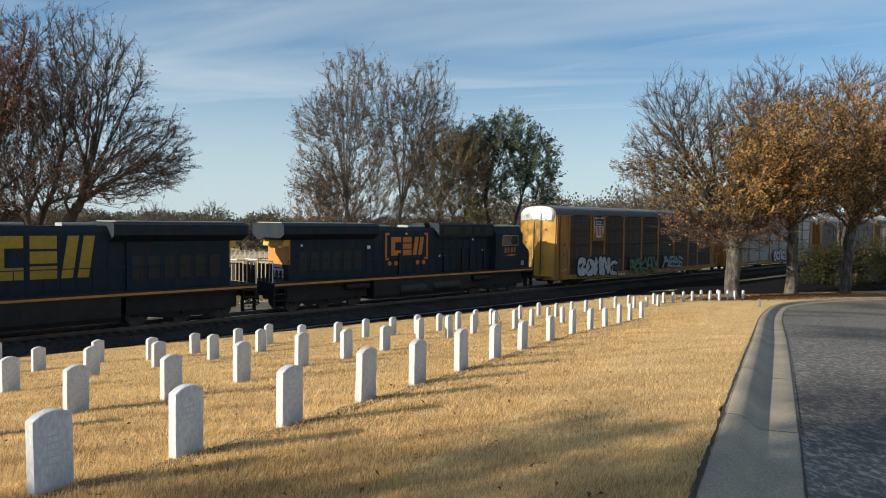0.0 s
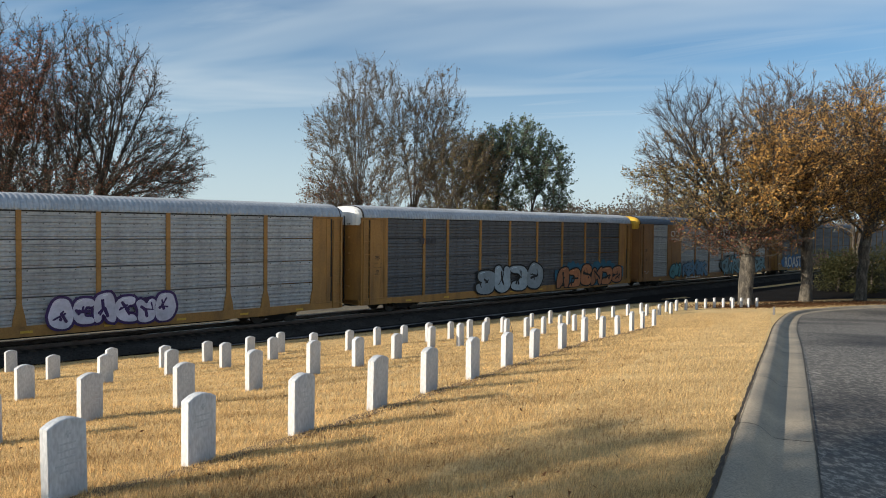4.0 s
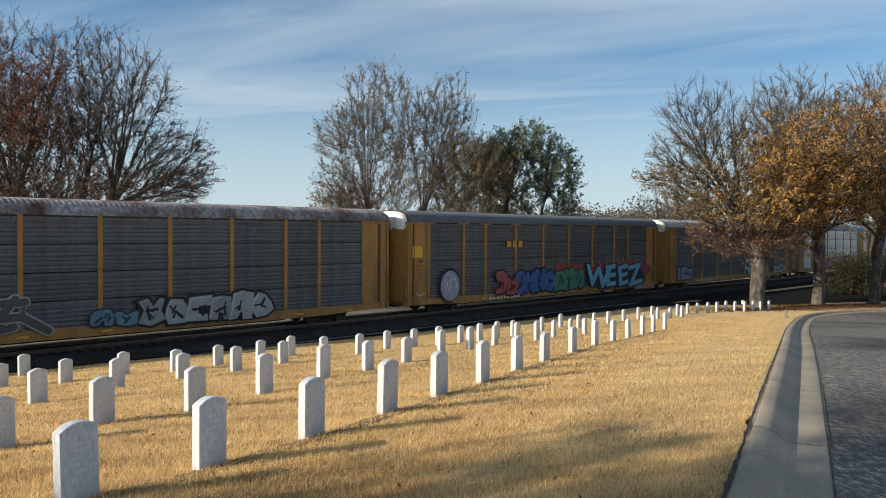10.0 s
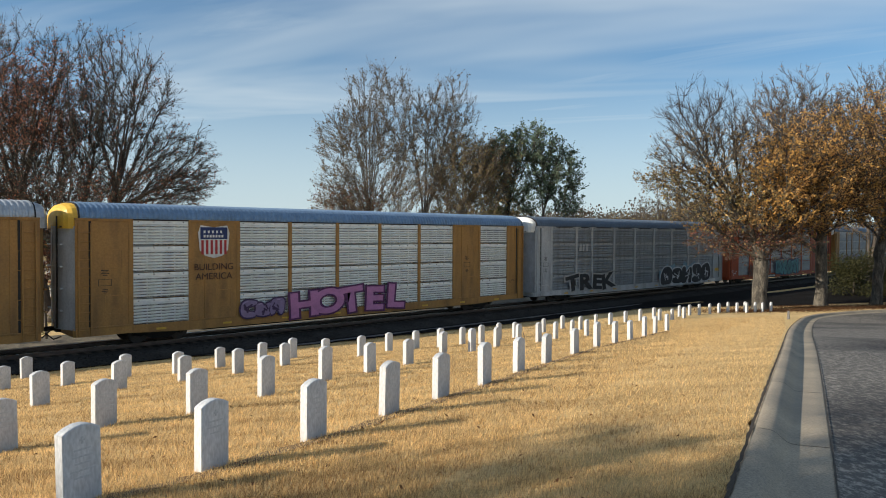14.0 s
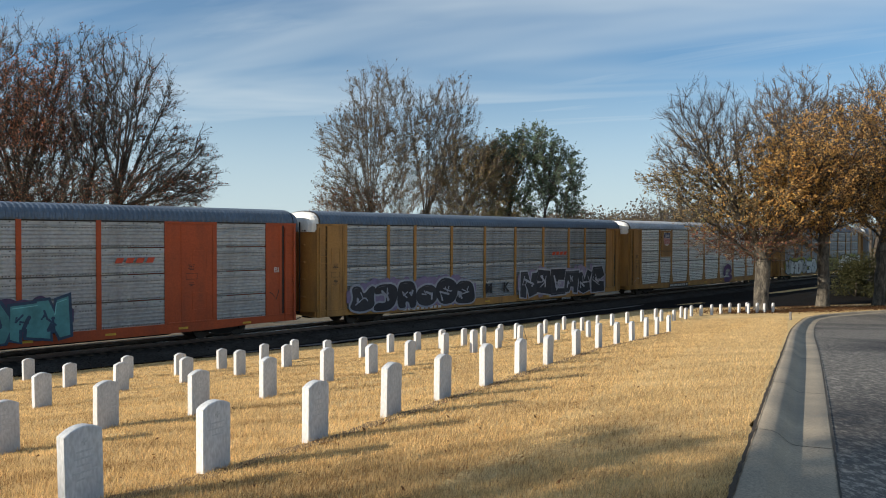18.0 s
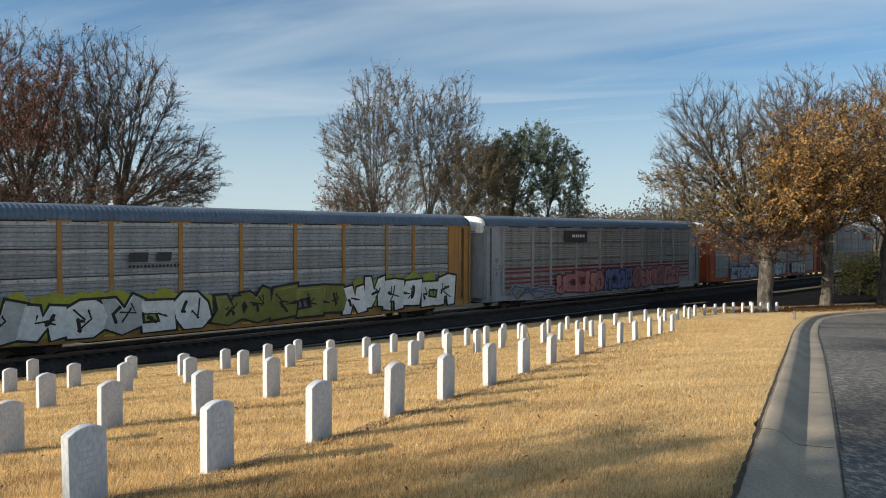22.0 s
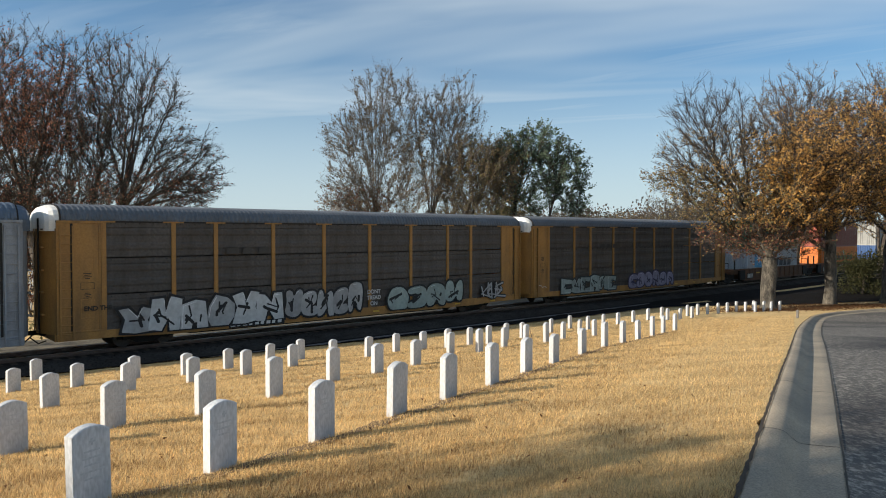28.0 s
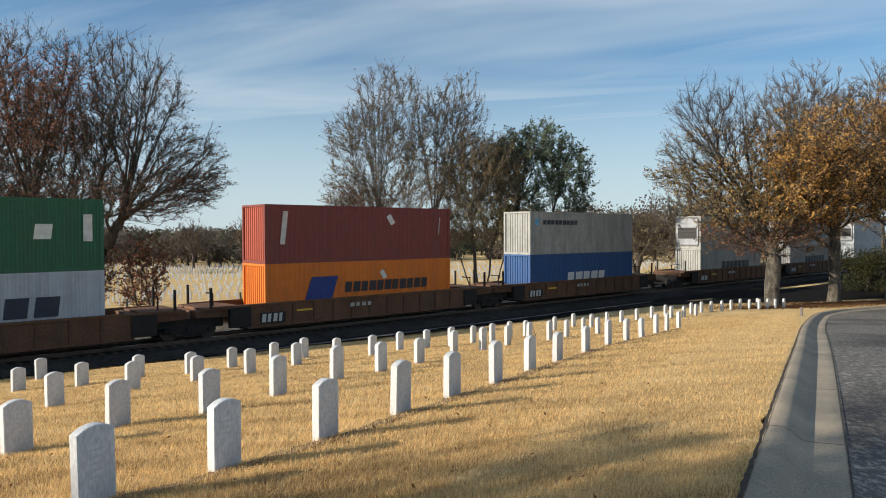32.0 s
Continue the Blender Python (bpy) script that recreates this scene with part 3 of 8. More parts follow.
CROSS = Geo().prism_y([(-0.008, -0.03), (0.008, -0.03), (0.008, -0.006), (0.024, -0.006), (0.024, 0.01), (0.008, 0.01), (0.008, 0.03), (-0.008, 0.03),
                       (-0.008, 0.01), (-0.024, 0.01), (-0.024, -0.006), (-0.008, -0.006)], -0.0545, -0.0515).mesh("engraved_cross", ENGRAVED)

ROW_A = [(-2.83, 5.52), (-2.08, 6.45), (-1.33, 7.57), (-0.59, 8.83), (0.08, 10.07), (0.81, 11.38), (1.56, 12.95), (2.33, 14.53),
         (3.35, 16.67), (4.4, 18.86), (5.28, 20.35), (6.17, 21.92), (7.21, 23.87), (8.22, 25.88), (9.23, 27.58)]
ROW_B = [(-5.08, 8.14), (-4.53, 9.5), (-3.53, 10.28), (-2.88, 11.81), (-2.21, 13.9), (-1.43, 15.1), (-0.66, 16.75), (0.22, 20.46),
         (1.09, 20.71), (1.99, 22.56), (3.04, 25.43), (3.58, 24.05), (4.43, 25.58), (5.81, 26.6)]
ROW_C = [(-7.48, 13.16), (-6.99, 15.36), (-5.95, 16.47), (-5.04, 17.71), (-4.27, 19.69), (-3.6, 22.71), (-2.37, 22.12), (-1.61, 23.86),
         (-0.69, 24.31), (0.16, 24.52), (0.99, 25.66), (1.7, 25.71), (2.53, 27.66), (3.3, 28.86), (4.98, 31.94), (5.8, 29.44)]
ROW_D = [(-11.03, 17.76), (-12.35, 21.02), (-9.54, 18.05), (-8.62, 19.32), (-7.24, 19.54), (-6.46, 20.83), (-5.43, 21.74), (-4.76, 23.13),
         (6.3, 34.4), (6.92, 33.1), (8.18, 35.37), (9.18, 36.34), (10.37, 37.76), (11.48, 38.78), (12.57, 39.84)]
ROW_E = [(12.47, 38.51), (13.25, 38.74), (14.54, 41.24), (14.33, 39.9), (15.42, 41.98), (16.14, 42.33), (16.93, 42.66), (17.82, 43.46),
         (18.55, 43.84), (19.09, 43.77), (19.77, 44.16), (19.47, 43.24), (20.18, 43.63), (20.62, 43.57), (21.35, 43.96)]


def build_row_strip(row):
    """A strip of soil along a row's foot, also painting shade at a step."""
    g = Geo()
    r = random.Random(len(row))
    pts = [Vector((2 * row[0][0] - row[1][0], 2 * row[0][1] - row[1][1]))] + [Vector(p) for p in row]
    path = catmull(pts, 14)
    for i, p in enumerate(path[:-1]):
        t = (path[i + 1] - p).normalized()
        n = Vector((t.y, -t.x))
        c, w = p + n * (0.14 + r.gauss(0, 0.015)), 0.07 + 0.06 * r.random()
        for q in (c - n * w, c + n * w):
            g.v.append((q.x, q.y, lawn_z(q.x, q.y) + 0.014))
    for i in range(len(path) - 2):
        g.f.append((2 * i, 2 * i + 1, 2 * i + 3, 2 * i + 2))
    tagged(part("soil_shade_strip", g, SOIL_SHADE), "narrow soil strip along headstones, painting shade at a step", "soil", kind="structure")


build_row_strip(ROW_A)
rnd = random.Random(5)
for row in (ROW_A, ROW_B, ROW_C, ROW_D, ROW_E):
    for i, (x, y) in enumerate(row):
        far = y > 36
        k = rnd.choice((0, 1)) if far else rnd.choice((0, 1, 1, 2))
        face = 60.0 if not far else 52.0
        ob = new("headstone", STONES[k])
        ob.matrix_world = pose(x, y, ground_z(x, y), rnd.gauss(0, 0.6), rnd.gauss(0, 0.6), face + rnd.gauss(0, 1.2))
        tagged(ob, "white marble upright headstone with a rounded top in the lawn", "headstone", "rows of headstones")
        if y < 11:
            part("engraved_cross", CROSS, ENGRAVED, ob, "shallow engraved cross", at=(0, 0, 0.53))
            for q in range(rnd.choice((3, 4, 5))):
                part("inscription_line", LINES[rnd.randrange(3)], ENGRAVED, ob, at=(0, 0, 0.45 - 0.055 * q))


# ---- railway ----
def on_track(s, off=0.0, z=0.0):
    """A pose on the track: s metres along it, facing along it."""
    p = TRACK_O + TRACK_D * s + TRACK_N * off
    return Matrix.Translation((p.x, p.y, RAIL_Z + z)) @ pose(0, 0, 0, 0, 0, TRACK_ANGLE)


def build_track():
    bed = Geo()
    lo, hi = -700.0, 900.0
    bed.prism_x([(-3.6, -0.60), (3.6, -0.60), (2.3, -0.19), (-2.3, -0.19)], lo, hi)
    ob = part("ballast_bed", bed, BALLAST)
    ob.matrix_world = on_track(0)
    tagged(ob, "dark grey crushed stone ballast under the railway", "ballast", kind="structure")
    # cinder lane between the lawn and the rails; its widening paints oak shade
    for name, a, b, m, lift, lab in (("lane_and_shade", -7.0, -2.6, LANE_SHADE, 0.05, "dark cinder lane, widened as painted shade by the oaks"), ("skylit_gravel_edge", -3.95, -3.55, SKYLIT_EDGE, 0.09, "thin gravel ridge along the lane, painted pale as skylit"),
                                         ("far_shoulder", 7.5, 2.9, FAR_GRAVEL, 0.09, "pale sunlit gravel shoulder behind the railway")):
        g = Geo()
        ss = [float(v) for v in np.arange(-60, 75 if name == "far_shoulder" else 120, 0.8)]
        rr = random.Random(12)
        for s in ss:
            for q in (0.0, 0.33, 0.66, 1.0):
                # the dark sheet widens here for shade and litter by the oaks
                near = a - (7.5 * smooth01((s - 34) / 14.0) + 4.0 * smooth01((s - 47) / 10.0) if name == "lane_and_shade" else 0)
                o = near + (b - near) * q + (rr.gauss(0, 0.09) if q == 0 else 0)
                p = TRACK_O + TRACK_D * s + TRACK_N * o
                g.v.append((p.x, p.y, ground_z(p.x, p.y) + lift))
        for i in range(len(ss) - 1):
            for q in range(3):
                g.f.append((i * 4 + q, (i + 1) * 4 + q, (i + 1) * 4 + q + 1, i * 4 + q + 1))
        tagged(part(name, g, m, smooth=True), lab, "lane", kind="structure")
    # loose stones on the near shoulder
    st = Geo()
    r = random.Random(3)
    for _ in range(5200):
        x = r.uniform(-30, 70)
        y = -r.uniform(1.7, 4.3)
        z = -0.19 if y > -2.3 else -0.19 - (-2.3 - y) * 0.315
        a = r.uniform(0.03, 0.065)
        k = len(st.v)
        st.v += [(x + r.uniform(-a, a), y + r.uniform(-a, a), z - 0.02), (x + a, y, z - 0.02), (x, y + a, z - 0.02), (x - a, y - a * 0.5, z - 0.02), (x, y, z + a)]
        st.f += [(k, k + 1, k + 4), (k + 1, k + 2, k + 4), (k + 2, k + 3, k + 4), (k + 3, k, k + 4)]
    ob = part("ballast_stones", st, BALLAST)
    ob.matrix_world = on_track(0)
    tagged(ob, "loose grey ballast stones beside the rails", "ballast", kind="stuff")
    for side in (-1, 1):
        y = side * 0.755
        rail = thing("rail", "long rust-brown steel rail with a polished head", "rail", "pair of rails", on_track(0), kind="structure")
        g = Geo().prism_x([(y - 0.07, -0.17), (y + 0.07, -0.17), (y + 0.07, -0.15), (y + 0.012, -0.13), (y + 0.012, -0.045), (y + 0.036, -0.03), (y + 0.036, -0.003),
                           (y - 0.036, -0.003), (y - 0.036, -0.03), (y - 0.012, -0.045), (y - 0.012, -0.13), (y - 0.07, -0.15)], lo, hi)
        part("web", g, RAIL, rail)
        part("railhead", Geo().box(lo, hi, y - 0.03, y + 0.03, -0.003, 0.0), RAILTOP, rail, "polished steel running surface")
    tie = Geo().bevel_box(-0.115, 0.115, -1.3, 1.3, -0.32, -0.168, 0.01).mesh("sleeper", TIE)
    ties = thing("sleepers", "dark creosoted wooden sleepers bedded in ballast", "sleeper", m=on_track(0), kind="structure")
    for i in range(190):
        part("sleeper", tie, TIE, ties, at=(-24 + i * 0.5, 0, 0))


build_track()


# ---- parts shared by the rolling stock ----
def wheel_mesh(r):
    g = Geo()
    n = 20
    for side in (-1, 1):
        y = side * 0.755
        g.tube([(0, y - 0.065 * side, 0), (0, y - 0.04 * side, 0), (0, y - 0.04 * side, 0), (0, y + 0.07 * side, 0)], [r + 0.028, r + 0.028, r, r - 0.005], n)
        g.tube([(0, y + 0.07 * side, 0), (0, y + 0.09 * side, 0)], [0.14, 0.12], 10)
    g.tube([(0, -0.98, 0), (0, 0.98, 0)], [0.075, 0.075], 8)
    return g.mesh("wheelset", WHEEL)


WHEELSET = wheel_mesh(0.42)
BIG_WHEELSET = wheel_mesh(0.52)


def truck_frame_mesh(base, r, n_axles=2):
    """Cast side frames, bolster and springs."""
    g = Geo()
    half = base * (n_axles - 1) / 2
    for side in (-1, 1):
        y = side * 1.0
        prof = [(-half - 0.28, r - 0.06), (-half - 0.28, r + 0.14), (-half * 0.62, r + 0.24), (half * 0.62, r + 0.24), (half + 0.28, r + 0.14), (half + 0.28, r - 0.06),
                (half - 0.2, r - 0.08), (half * 0.42, r - 0.24), (-half * 0.42, r - 0.24), (-half + 0.2, r - 0.08)]
        g.prism_y(prof, y - 0.07, y + 0.07)
        for i in range(n_axles):
            x = -half + i * base
            g.tube([(x, y + 0.06 * side, r), (x, y + 0.19 * side, r)], [0.11, 0.10], 10)
        for dx in (-0.14, 0.0, 0.14):
            g.tube([(dx, y, r - 0.18), (dx, y, r + 0.12)], [0.055, 0.055], 7)
    g.box(-0.2, 0.2, -1.15, 1.15, r + 0.02, r + 0.2)
    return g.mesh("truck_frame", STEEL)


TRUCK2 = truck_frame_mesh(1.78, 0.42)
TRUCK3 = truck_frame_mesh(2.0, 0.52, 3)


def add_truck(car, x, three=False):
    base, r = (2.0, 0.52) if three else (1.78, 0.42)
    frame_ob = part("truck", TRUCK3 if three else TRUCK2, STEEL, car, "black cast steel bogie", at=(x, 0, 0))
    n = 3 if three else 2
    for i in range(n):
        part("wheelset", BIG_WHEELSET if three else WHEELSET, WHEEL, frame_ob, at=(-base * (n - 1) / 2 + i * base, 0, r))


def coupler_mesh():
    g = Geo()
    g.bevel_box(0, 0.75, -0.09, 0.09, 0.74, 0.92, 0.03)
    g.prism_x([(-0.2, 0.68), (0.2, 0.68), (0.24, 0.83), (0.2, 1.0), (-0.2, 1.0), (-0.24, 0.83)], 0.55, 0.72)
    g.tube([(0.1, -0.35, 0.7), (0.4, -0.38, 0.42), (0.7, -0.32, 0.5)], [0.03] * 3, 6)
    return g.mesh("coupler", STEEL)


COUPLER = coupler_mesh()


def add_couplers(car, half):
    part("coupler", COUPLER, STEEL, car, at=(half - 0.25, 0, 0))
    c = part("coupler", COUPLER, STEEL, car, at=(-half + 0.25, 0, 0))
    c.rotation_euler = (0, 0, math.pi)


# ---- flat paint: lettering bars, emblems and sprayed work ----
_paints = {}


def paint(rgb):
    key = tuple(round(c, 3) for c in rgb)
    if key not in _paints:
        _paints[key] = mat("sprayed_paint", rgb, 0.6, var=0.18, scale=1.6, fine=6, bump=0, dirt=0.12)
    return _paints[key]


def blob_line(g, pts, wid, y):
    """A rounded stroke of paint on the near side."""
    pts = [Vector((p[0], p[1])) for p in pts]
    n = len(pts)
    left, right = [], []
    for i, p in enumerate(pts):
        t = pts[min(i + 1, n - 1)] - pts[max(i - 1, 0)]
        t = t.normalized() if t.length else Vector((1, 0))
        nn = Vector((-t.y, t.x)) * (wid / 2)
        left.append(p + nn)
        right.append(p - nn)
    for i in range(n - 1):
        d = y - 0.00011 * i
        g.face((left[i].x, d, left[i].y), (right[i].x, d, right[i].y), (right[i + 1].x, d, right[i + 1].y), (left[i + 1].x, d, left[i + 1].y))
    for i, p in enumerate(pts):
        disc(g, p.x, p.y, wid / 2, y - 0.0016 - 0.00011 * i, 8)


def disc(g, x, z, r, y, n=14, rz=None):
    rz = r if rz is None else rz
    g.face(*[(x + r * math.cos(2 * math.pi * i / n), y, z + rz * math.sin(2 * math.pi * i / n)) for i in range(n)])


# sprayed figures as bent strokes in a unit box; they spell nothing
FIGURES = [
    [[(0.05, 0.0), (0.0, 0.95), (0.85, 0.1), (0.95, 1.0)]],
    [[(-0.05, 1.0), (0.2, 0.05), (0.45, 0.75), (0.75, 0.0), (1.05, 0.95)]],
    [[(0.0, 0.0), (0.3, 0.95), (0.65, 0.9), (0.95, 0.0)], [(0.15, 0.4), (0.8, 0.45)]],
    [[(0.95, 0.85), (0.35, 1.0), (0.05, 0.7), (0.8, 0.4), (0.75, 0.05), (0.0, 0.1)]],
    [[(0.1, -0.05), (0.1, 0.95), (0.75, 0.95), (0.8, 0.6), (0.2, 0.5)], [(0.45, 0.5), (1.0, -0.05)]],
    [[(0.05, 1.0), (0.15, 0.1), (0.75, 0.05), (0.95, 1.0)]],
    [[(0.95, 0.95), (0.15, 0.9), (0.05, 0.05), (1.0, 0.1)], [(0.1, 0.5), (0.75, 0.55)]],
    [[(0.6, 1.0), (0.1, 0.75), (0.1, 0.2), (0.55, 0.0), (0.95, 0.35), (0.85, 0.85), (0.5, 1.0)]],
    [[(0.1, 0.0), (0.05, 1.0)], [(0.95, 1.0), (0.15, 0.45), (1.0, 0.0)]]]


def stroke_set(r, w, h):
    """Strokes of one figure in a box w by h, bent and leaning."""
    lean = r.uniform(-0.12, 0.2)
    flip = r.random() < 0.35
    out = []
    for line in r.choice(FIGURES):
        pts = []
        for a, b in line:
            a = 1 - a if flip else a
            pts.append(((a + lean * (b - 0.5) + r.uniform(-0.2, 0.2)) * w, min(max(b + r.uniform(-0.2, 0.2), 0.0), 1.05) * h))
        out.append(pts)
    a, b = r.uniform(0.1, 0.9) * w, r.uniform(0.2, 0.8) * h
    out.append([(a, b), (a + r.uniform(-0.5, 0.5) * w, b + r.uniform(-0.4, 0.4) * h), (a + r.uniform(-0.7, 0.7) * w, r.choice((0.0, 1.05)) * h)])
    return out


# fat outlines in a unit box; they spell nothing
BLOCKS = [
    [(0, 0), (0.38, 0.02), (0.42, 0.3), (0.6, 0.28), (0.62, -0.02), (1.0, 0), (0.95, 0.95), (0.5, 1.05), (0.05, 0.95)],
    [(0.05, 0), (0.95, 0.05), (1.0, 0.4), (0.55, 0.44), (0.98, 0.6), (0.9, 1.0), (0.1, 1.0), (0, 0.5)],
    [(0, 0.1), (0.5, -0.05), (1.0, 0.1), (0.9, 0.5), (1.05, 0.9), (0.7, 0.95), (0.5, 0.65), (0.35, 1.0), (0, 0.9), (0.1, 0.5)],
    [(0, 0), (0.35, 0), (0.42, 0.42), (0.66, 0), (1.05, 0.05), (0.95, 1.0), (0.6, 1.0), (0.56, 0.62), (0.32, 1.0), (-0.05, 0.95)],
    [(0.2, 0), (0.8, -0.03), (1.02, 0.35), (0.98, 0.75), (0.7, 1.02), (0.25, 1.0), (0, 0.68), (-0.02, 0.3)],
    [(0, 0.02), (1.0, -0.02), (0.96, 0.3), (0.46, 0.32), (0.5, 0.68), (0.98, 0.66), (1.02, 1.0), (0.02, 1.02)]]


def swell(pts, d):
    """A closed outline pushed outwards by d."""
    out, n = [], len(pts)
    for i in range(n):
        a, b, c = Vector(pts[i - 1]), Vector(pts[i]), Vector(pts[(i + 1) % n])
        n1, n2 = Vector(((b - a).y, -(b - a).x)), Vector(((c - b).y, -(c - b).x))
        m = (n1.normalized() + n2.normalized())
        m = m.normalized() if m.length > 0.2 else n1.normalized()
        q = b + m * d / max(0.55, m.dot(n1.normalized()))
        out.append((q.x, q.y))
    return out


def rounded(pts):
    out = []
    for i, p in enumerate(pts):
        q = pts[(i + 1) % len(pts)]
        out += [(p[0] * 0.75 + q[0] * 0.25, p[1] * 0.75 + q[1] * 0.25), (p[0] * 0.25 + q[0] * 0.75, p[1] * 0.25 + q[1] * 0.75)]
    return out


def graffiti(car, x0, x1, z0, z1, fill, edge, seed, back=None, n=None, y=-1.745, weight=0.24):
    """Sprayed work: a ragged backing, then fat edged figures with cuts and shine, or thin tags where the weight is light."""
    r = random.Random(seed)
    z0 -= 0.15
    w, h = x1 - x0, z1 - z0
    n = n or max(2, round(w / (h * 0.85)))
    if back:
        spray_cloud(car, x0 - 0.25, x1 + 0.25, max(z0 - 0.05, 0.5), z1 + 0.2 * h, back, seed + 1000, y + 0.012)
    cw = w / n
    soft = r.random() < 0.5
    pale = tuple(min(0.8, c * 1.6 + 0.06) for c in fill)
    tone = r.uniform(0.6, 1.35)
    second = tuple(min(0.75, c * tone + 0.01) for c in fill)
    for i in range(n):
        ge, gf, gh, gl = Geo(), Geo(), Geo(), Geo()
        dz = r.uniform(-0.05, 0.08) * h
        lay = 0.0023 * (i % 5)
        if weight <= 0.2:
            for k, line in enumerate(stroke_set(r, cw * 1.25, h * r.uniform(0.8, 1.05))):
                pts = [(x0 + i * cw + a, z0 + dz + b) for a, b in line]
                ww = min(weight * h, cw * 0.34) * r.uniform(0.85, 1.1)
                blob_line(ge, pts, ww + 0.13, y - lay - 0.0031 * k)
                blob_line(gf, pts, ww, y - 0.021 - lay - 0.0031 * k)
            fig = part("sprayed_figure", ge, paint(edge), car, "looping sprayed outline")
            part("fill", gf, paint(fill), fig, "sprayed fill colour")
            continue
        lean, hh = r.uniform(-0.05, 0.16), h * r.uniform(0.82, 1.08)
        flip = r.random() < 0.4
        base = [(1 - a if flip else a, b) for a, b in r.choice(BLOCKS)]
        if flip:
            base.reverse()
        pts = [(x0 + i * cw + (a + lean * (b - 0.5) + r.uniform(-0.07, 0.07)) * cw * 1.06, z0 + dz + (b + r.uniform(-0.07, 0.07)) * hh) for a, b in base]
        if soft:
            pts = rounded(rounded(pts))
        pts = [(a, max(b, 0.66)) for a, b in pts]
        d = min(0.11, 0.075 * h + 0.02)
        ge.face(*[(a, y - lay, b) for a, b in [(u, max(v, 0.6)) for u, v in swell(pts, d)]])
        gf.face(*[(a, y - 0.012 - lay, b) for a, b in pts])
        cx, cz = x0 + (i + 0.5) * cw, z0 + dz + hh * 0.5
        for k in range(3):
            a0 = r.uniform(0.2, 0.8)
            line = [(x0 + (i + a0) * cw, cz + r.uniform(-0.1, 0.35) * hh * (1 if k else -1)), (x0 + (i + a0 + r.uniform(-0.12, 0.12)) * cw, cz), (x0 + (i + r.uniform(0.2, 0.8)) * cw, cz + r.uniform(-0.3, 0.3) * hh)]
            blob_line(gl, line, 0.075 + 0.045 * h * (k == 0), y - 0.020 - lay - 0.002 * k)
        top = sorted(range(len(pts)), key=lambda q: -pts[q][1])[0]
        seg = [pts[(top + q) % len(pts)] for q in range(3)]
        blob_line(gh, [(a * 0.86 + cx * 0.14, b * 0.86 + cz * 0.14) for a, b in seg], 0.035, y - 0.026 - lay)
        fig = part("sprayed_figure", ge, paint(edge), car, "thick sprayed outline")
        part("fill", gf, paint(fill if i % 3 else second), fig, "sprayed fill colour")
        part("inner_line", gl, paint(edge), fig, "sprayed cuts and lines")
        part("highlight", gh, paint(pale), fig, "thin sprayed highlight")


def sprayed_word(car, word, x0, x1, z0, z1, fill, edge, seed, y=-1.745):
    """A sprayed word, letter by letter, fat and uneven, edged in a second colour."""
    r = random.Random(seed)
    cw = (x1 - x0) / len(word)
    for i, ch in enumerate(word):
        size = (z1 - z0) * r.uniform(1.25, 1.42)
        x, z = x0 + (i + 0.5) * cw, z0 + r.uniform(-0.03, 0.08)
        tilt = r.uniform(-9, 9)
        for off, rgb, lay, lab in ((0.16, edge, 0.0, "sprayed dark outline"), (0.07, fill, 0.010, "sprayed fill colour")):
            ob = text_on(car, ch, 0, 0, size, rgb, 0, off, lab)
            ob.matrix_basis = Matrix.Translation((x, y - lay - 0.001 * (i % 3), z)) @ pose(0, 0, 0, 90, 0, 0) @ pose(0, 0, 0, 0, 0, tilt) @ Matrix.Diagonal((1.3 * cw / (0.78 * size), 1, 1, 1))


def spray_cloud(car, x0, x1, z0, z1, rgb, seed, y=-1.732, label="sprayed cloud of colour"):
    """A ragged backing of overlapping puffs of paint, with drips."""
    r = random.Random(seed)
    n = int((x1 - x0) * 5)
    puffs = []
    for i in range(n):
        x = x0 + (x1 - x0) * (i + r.random()) / n
        edge = min(1.0, min(x - x0, x1 - x) / (x1 - x0) * 6)
        puffs.append((x, (z0 + z1) / 2, r.uniform(0.25, 0.6), (z1 - z0) / 2 * (0.35 + 0.65 * edge) * r.uniform(0.45, 1.1)))
    drips = [(r.uniform(x0 + 0.3, x1 - 0.3), r.uniform(0.1, 0.35)) for _ in range(int((x1 - x0) * 1.2))]
    g = Geo()
    m = int((x1 - x0) / 0.04)
    for i in range(m + 1):
        x = x0 + (x1 - x0) * i / m
        lo = hi = (z0 + z1) / 2
        for px, pz, pw, ph in puffs:
            u = 1 - ((x - px) / pw) ** 2
            if u > 0:
                lo, hi = min(lo, pz - ph * math.sqrt(u)), max(hi, pz + ph * math.sqrt(u))
        for px, ln in drips:
            if abs(x - px) < 0.025:
                lo -= ln
        g.v += [(x, y, max(lo, 0.6)), (x, y, hi + 0.01)]
        if i:
            g.f.append((2 * i - 2, 2 * i, 2 * i + 1, 2 * i - 1))
    part("sprayed_backing", g, paint(rgb), car, label)


def scribble(car, x0, x1, z0, z1, rgb, seed, y=-1.742, wid=0.03):
    r = random.Random(seed)
    g = Geo()
    n = max(3, int((x1 - x0) / 0.16))
    pts = [(x0 + (x1 - x0) * i / n, r.uniform(z0, z1)) for i in range(n + 1)]
    blob_line(g, pts, wid, y)
    part("scrawl", g, paint(rgb), car, "thin sprayed scrawl")


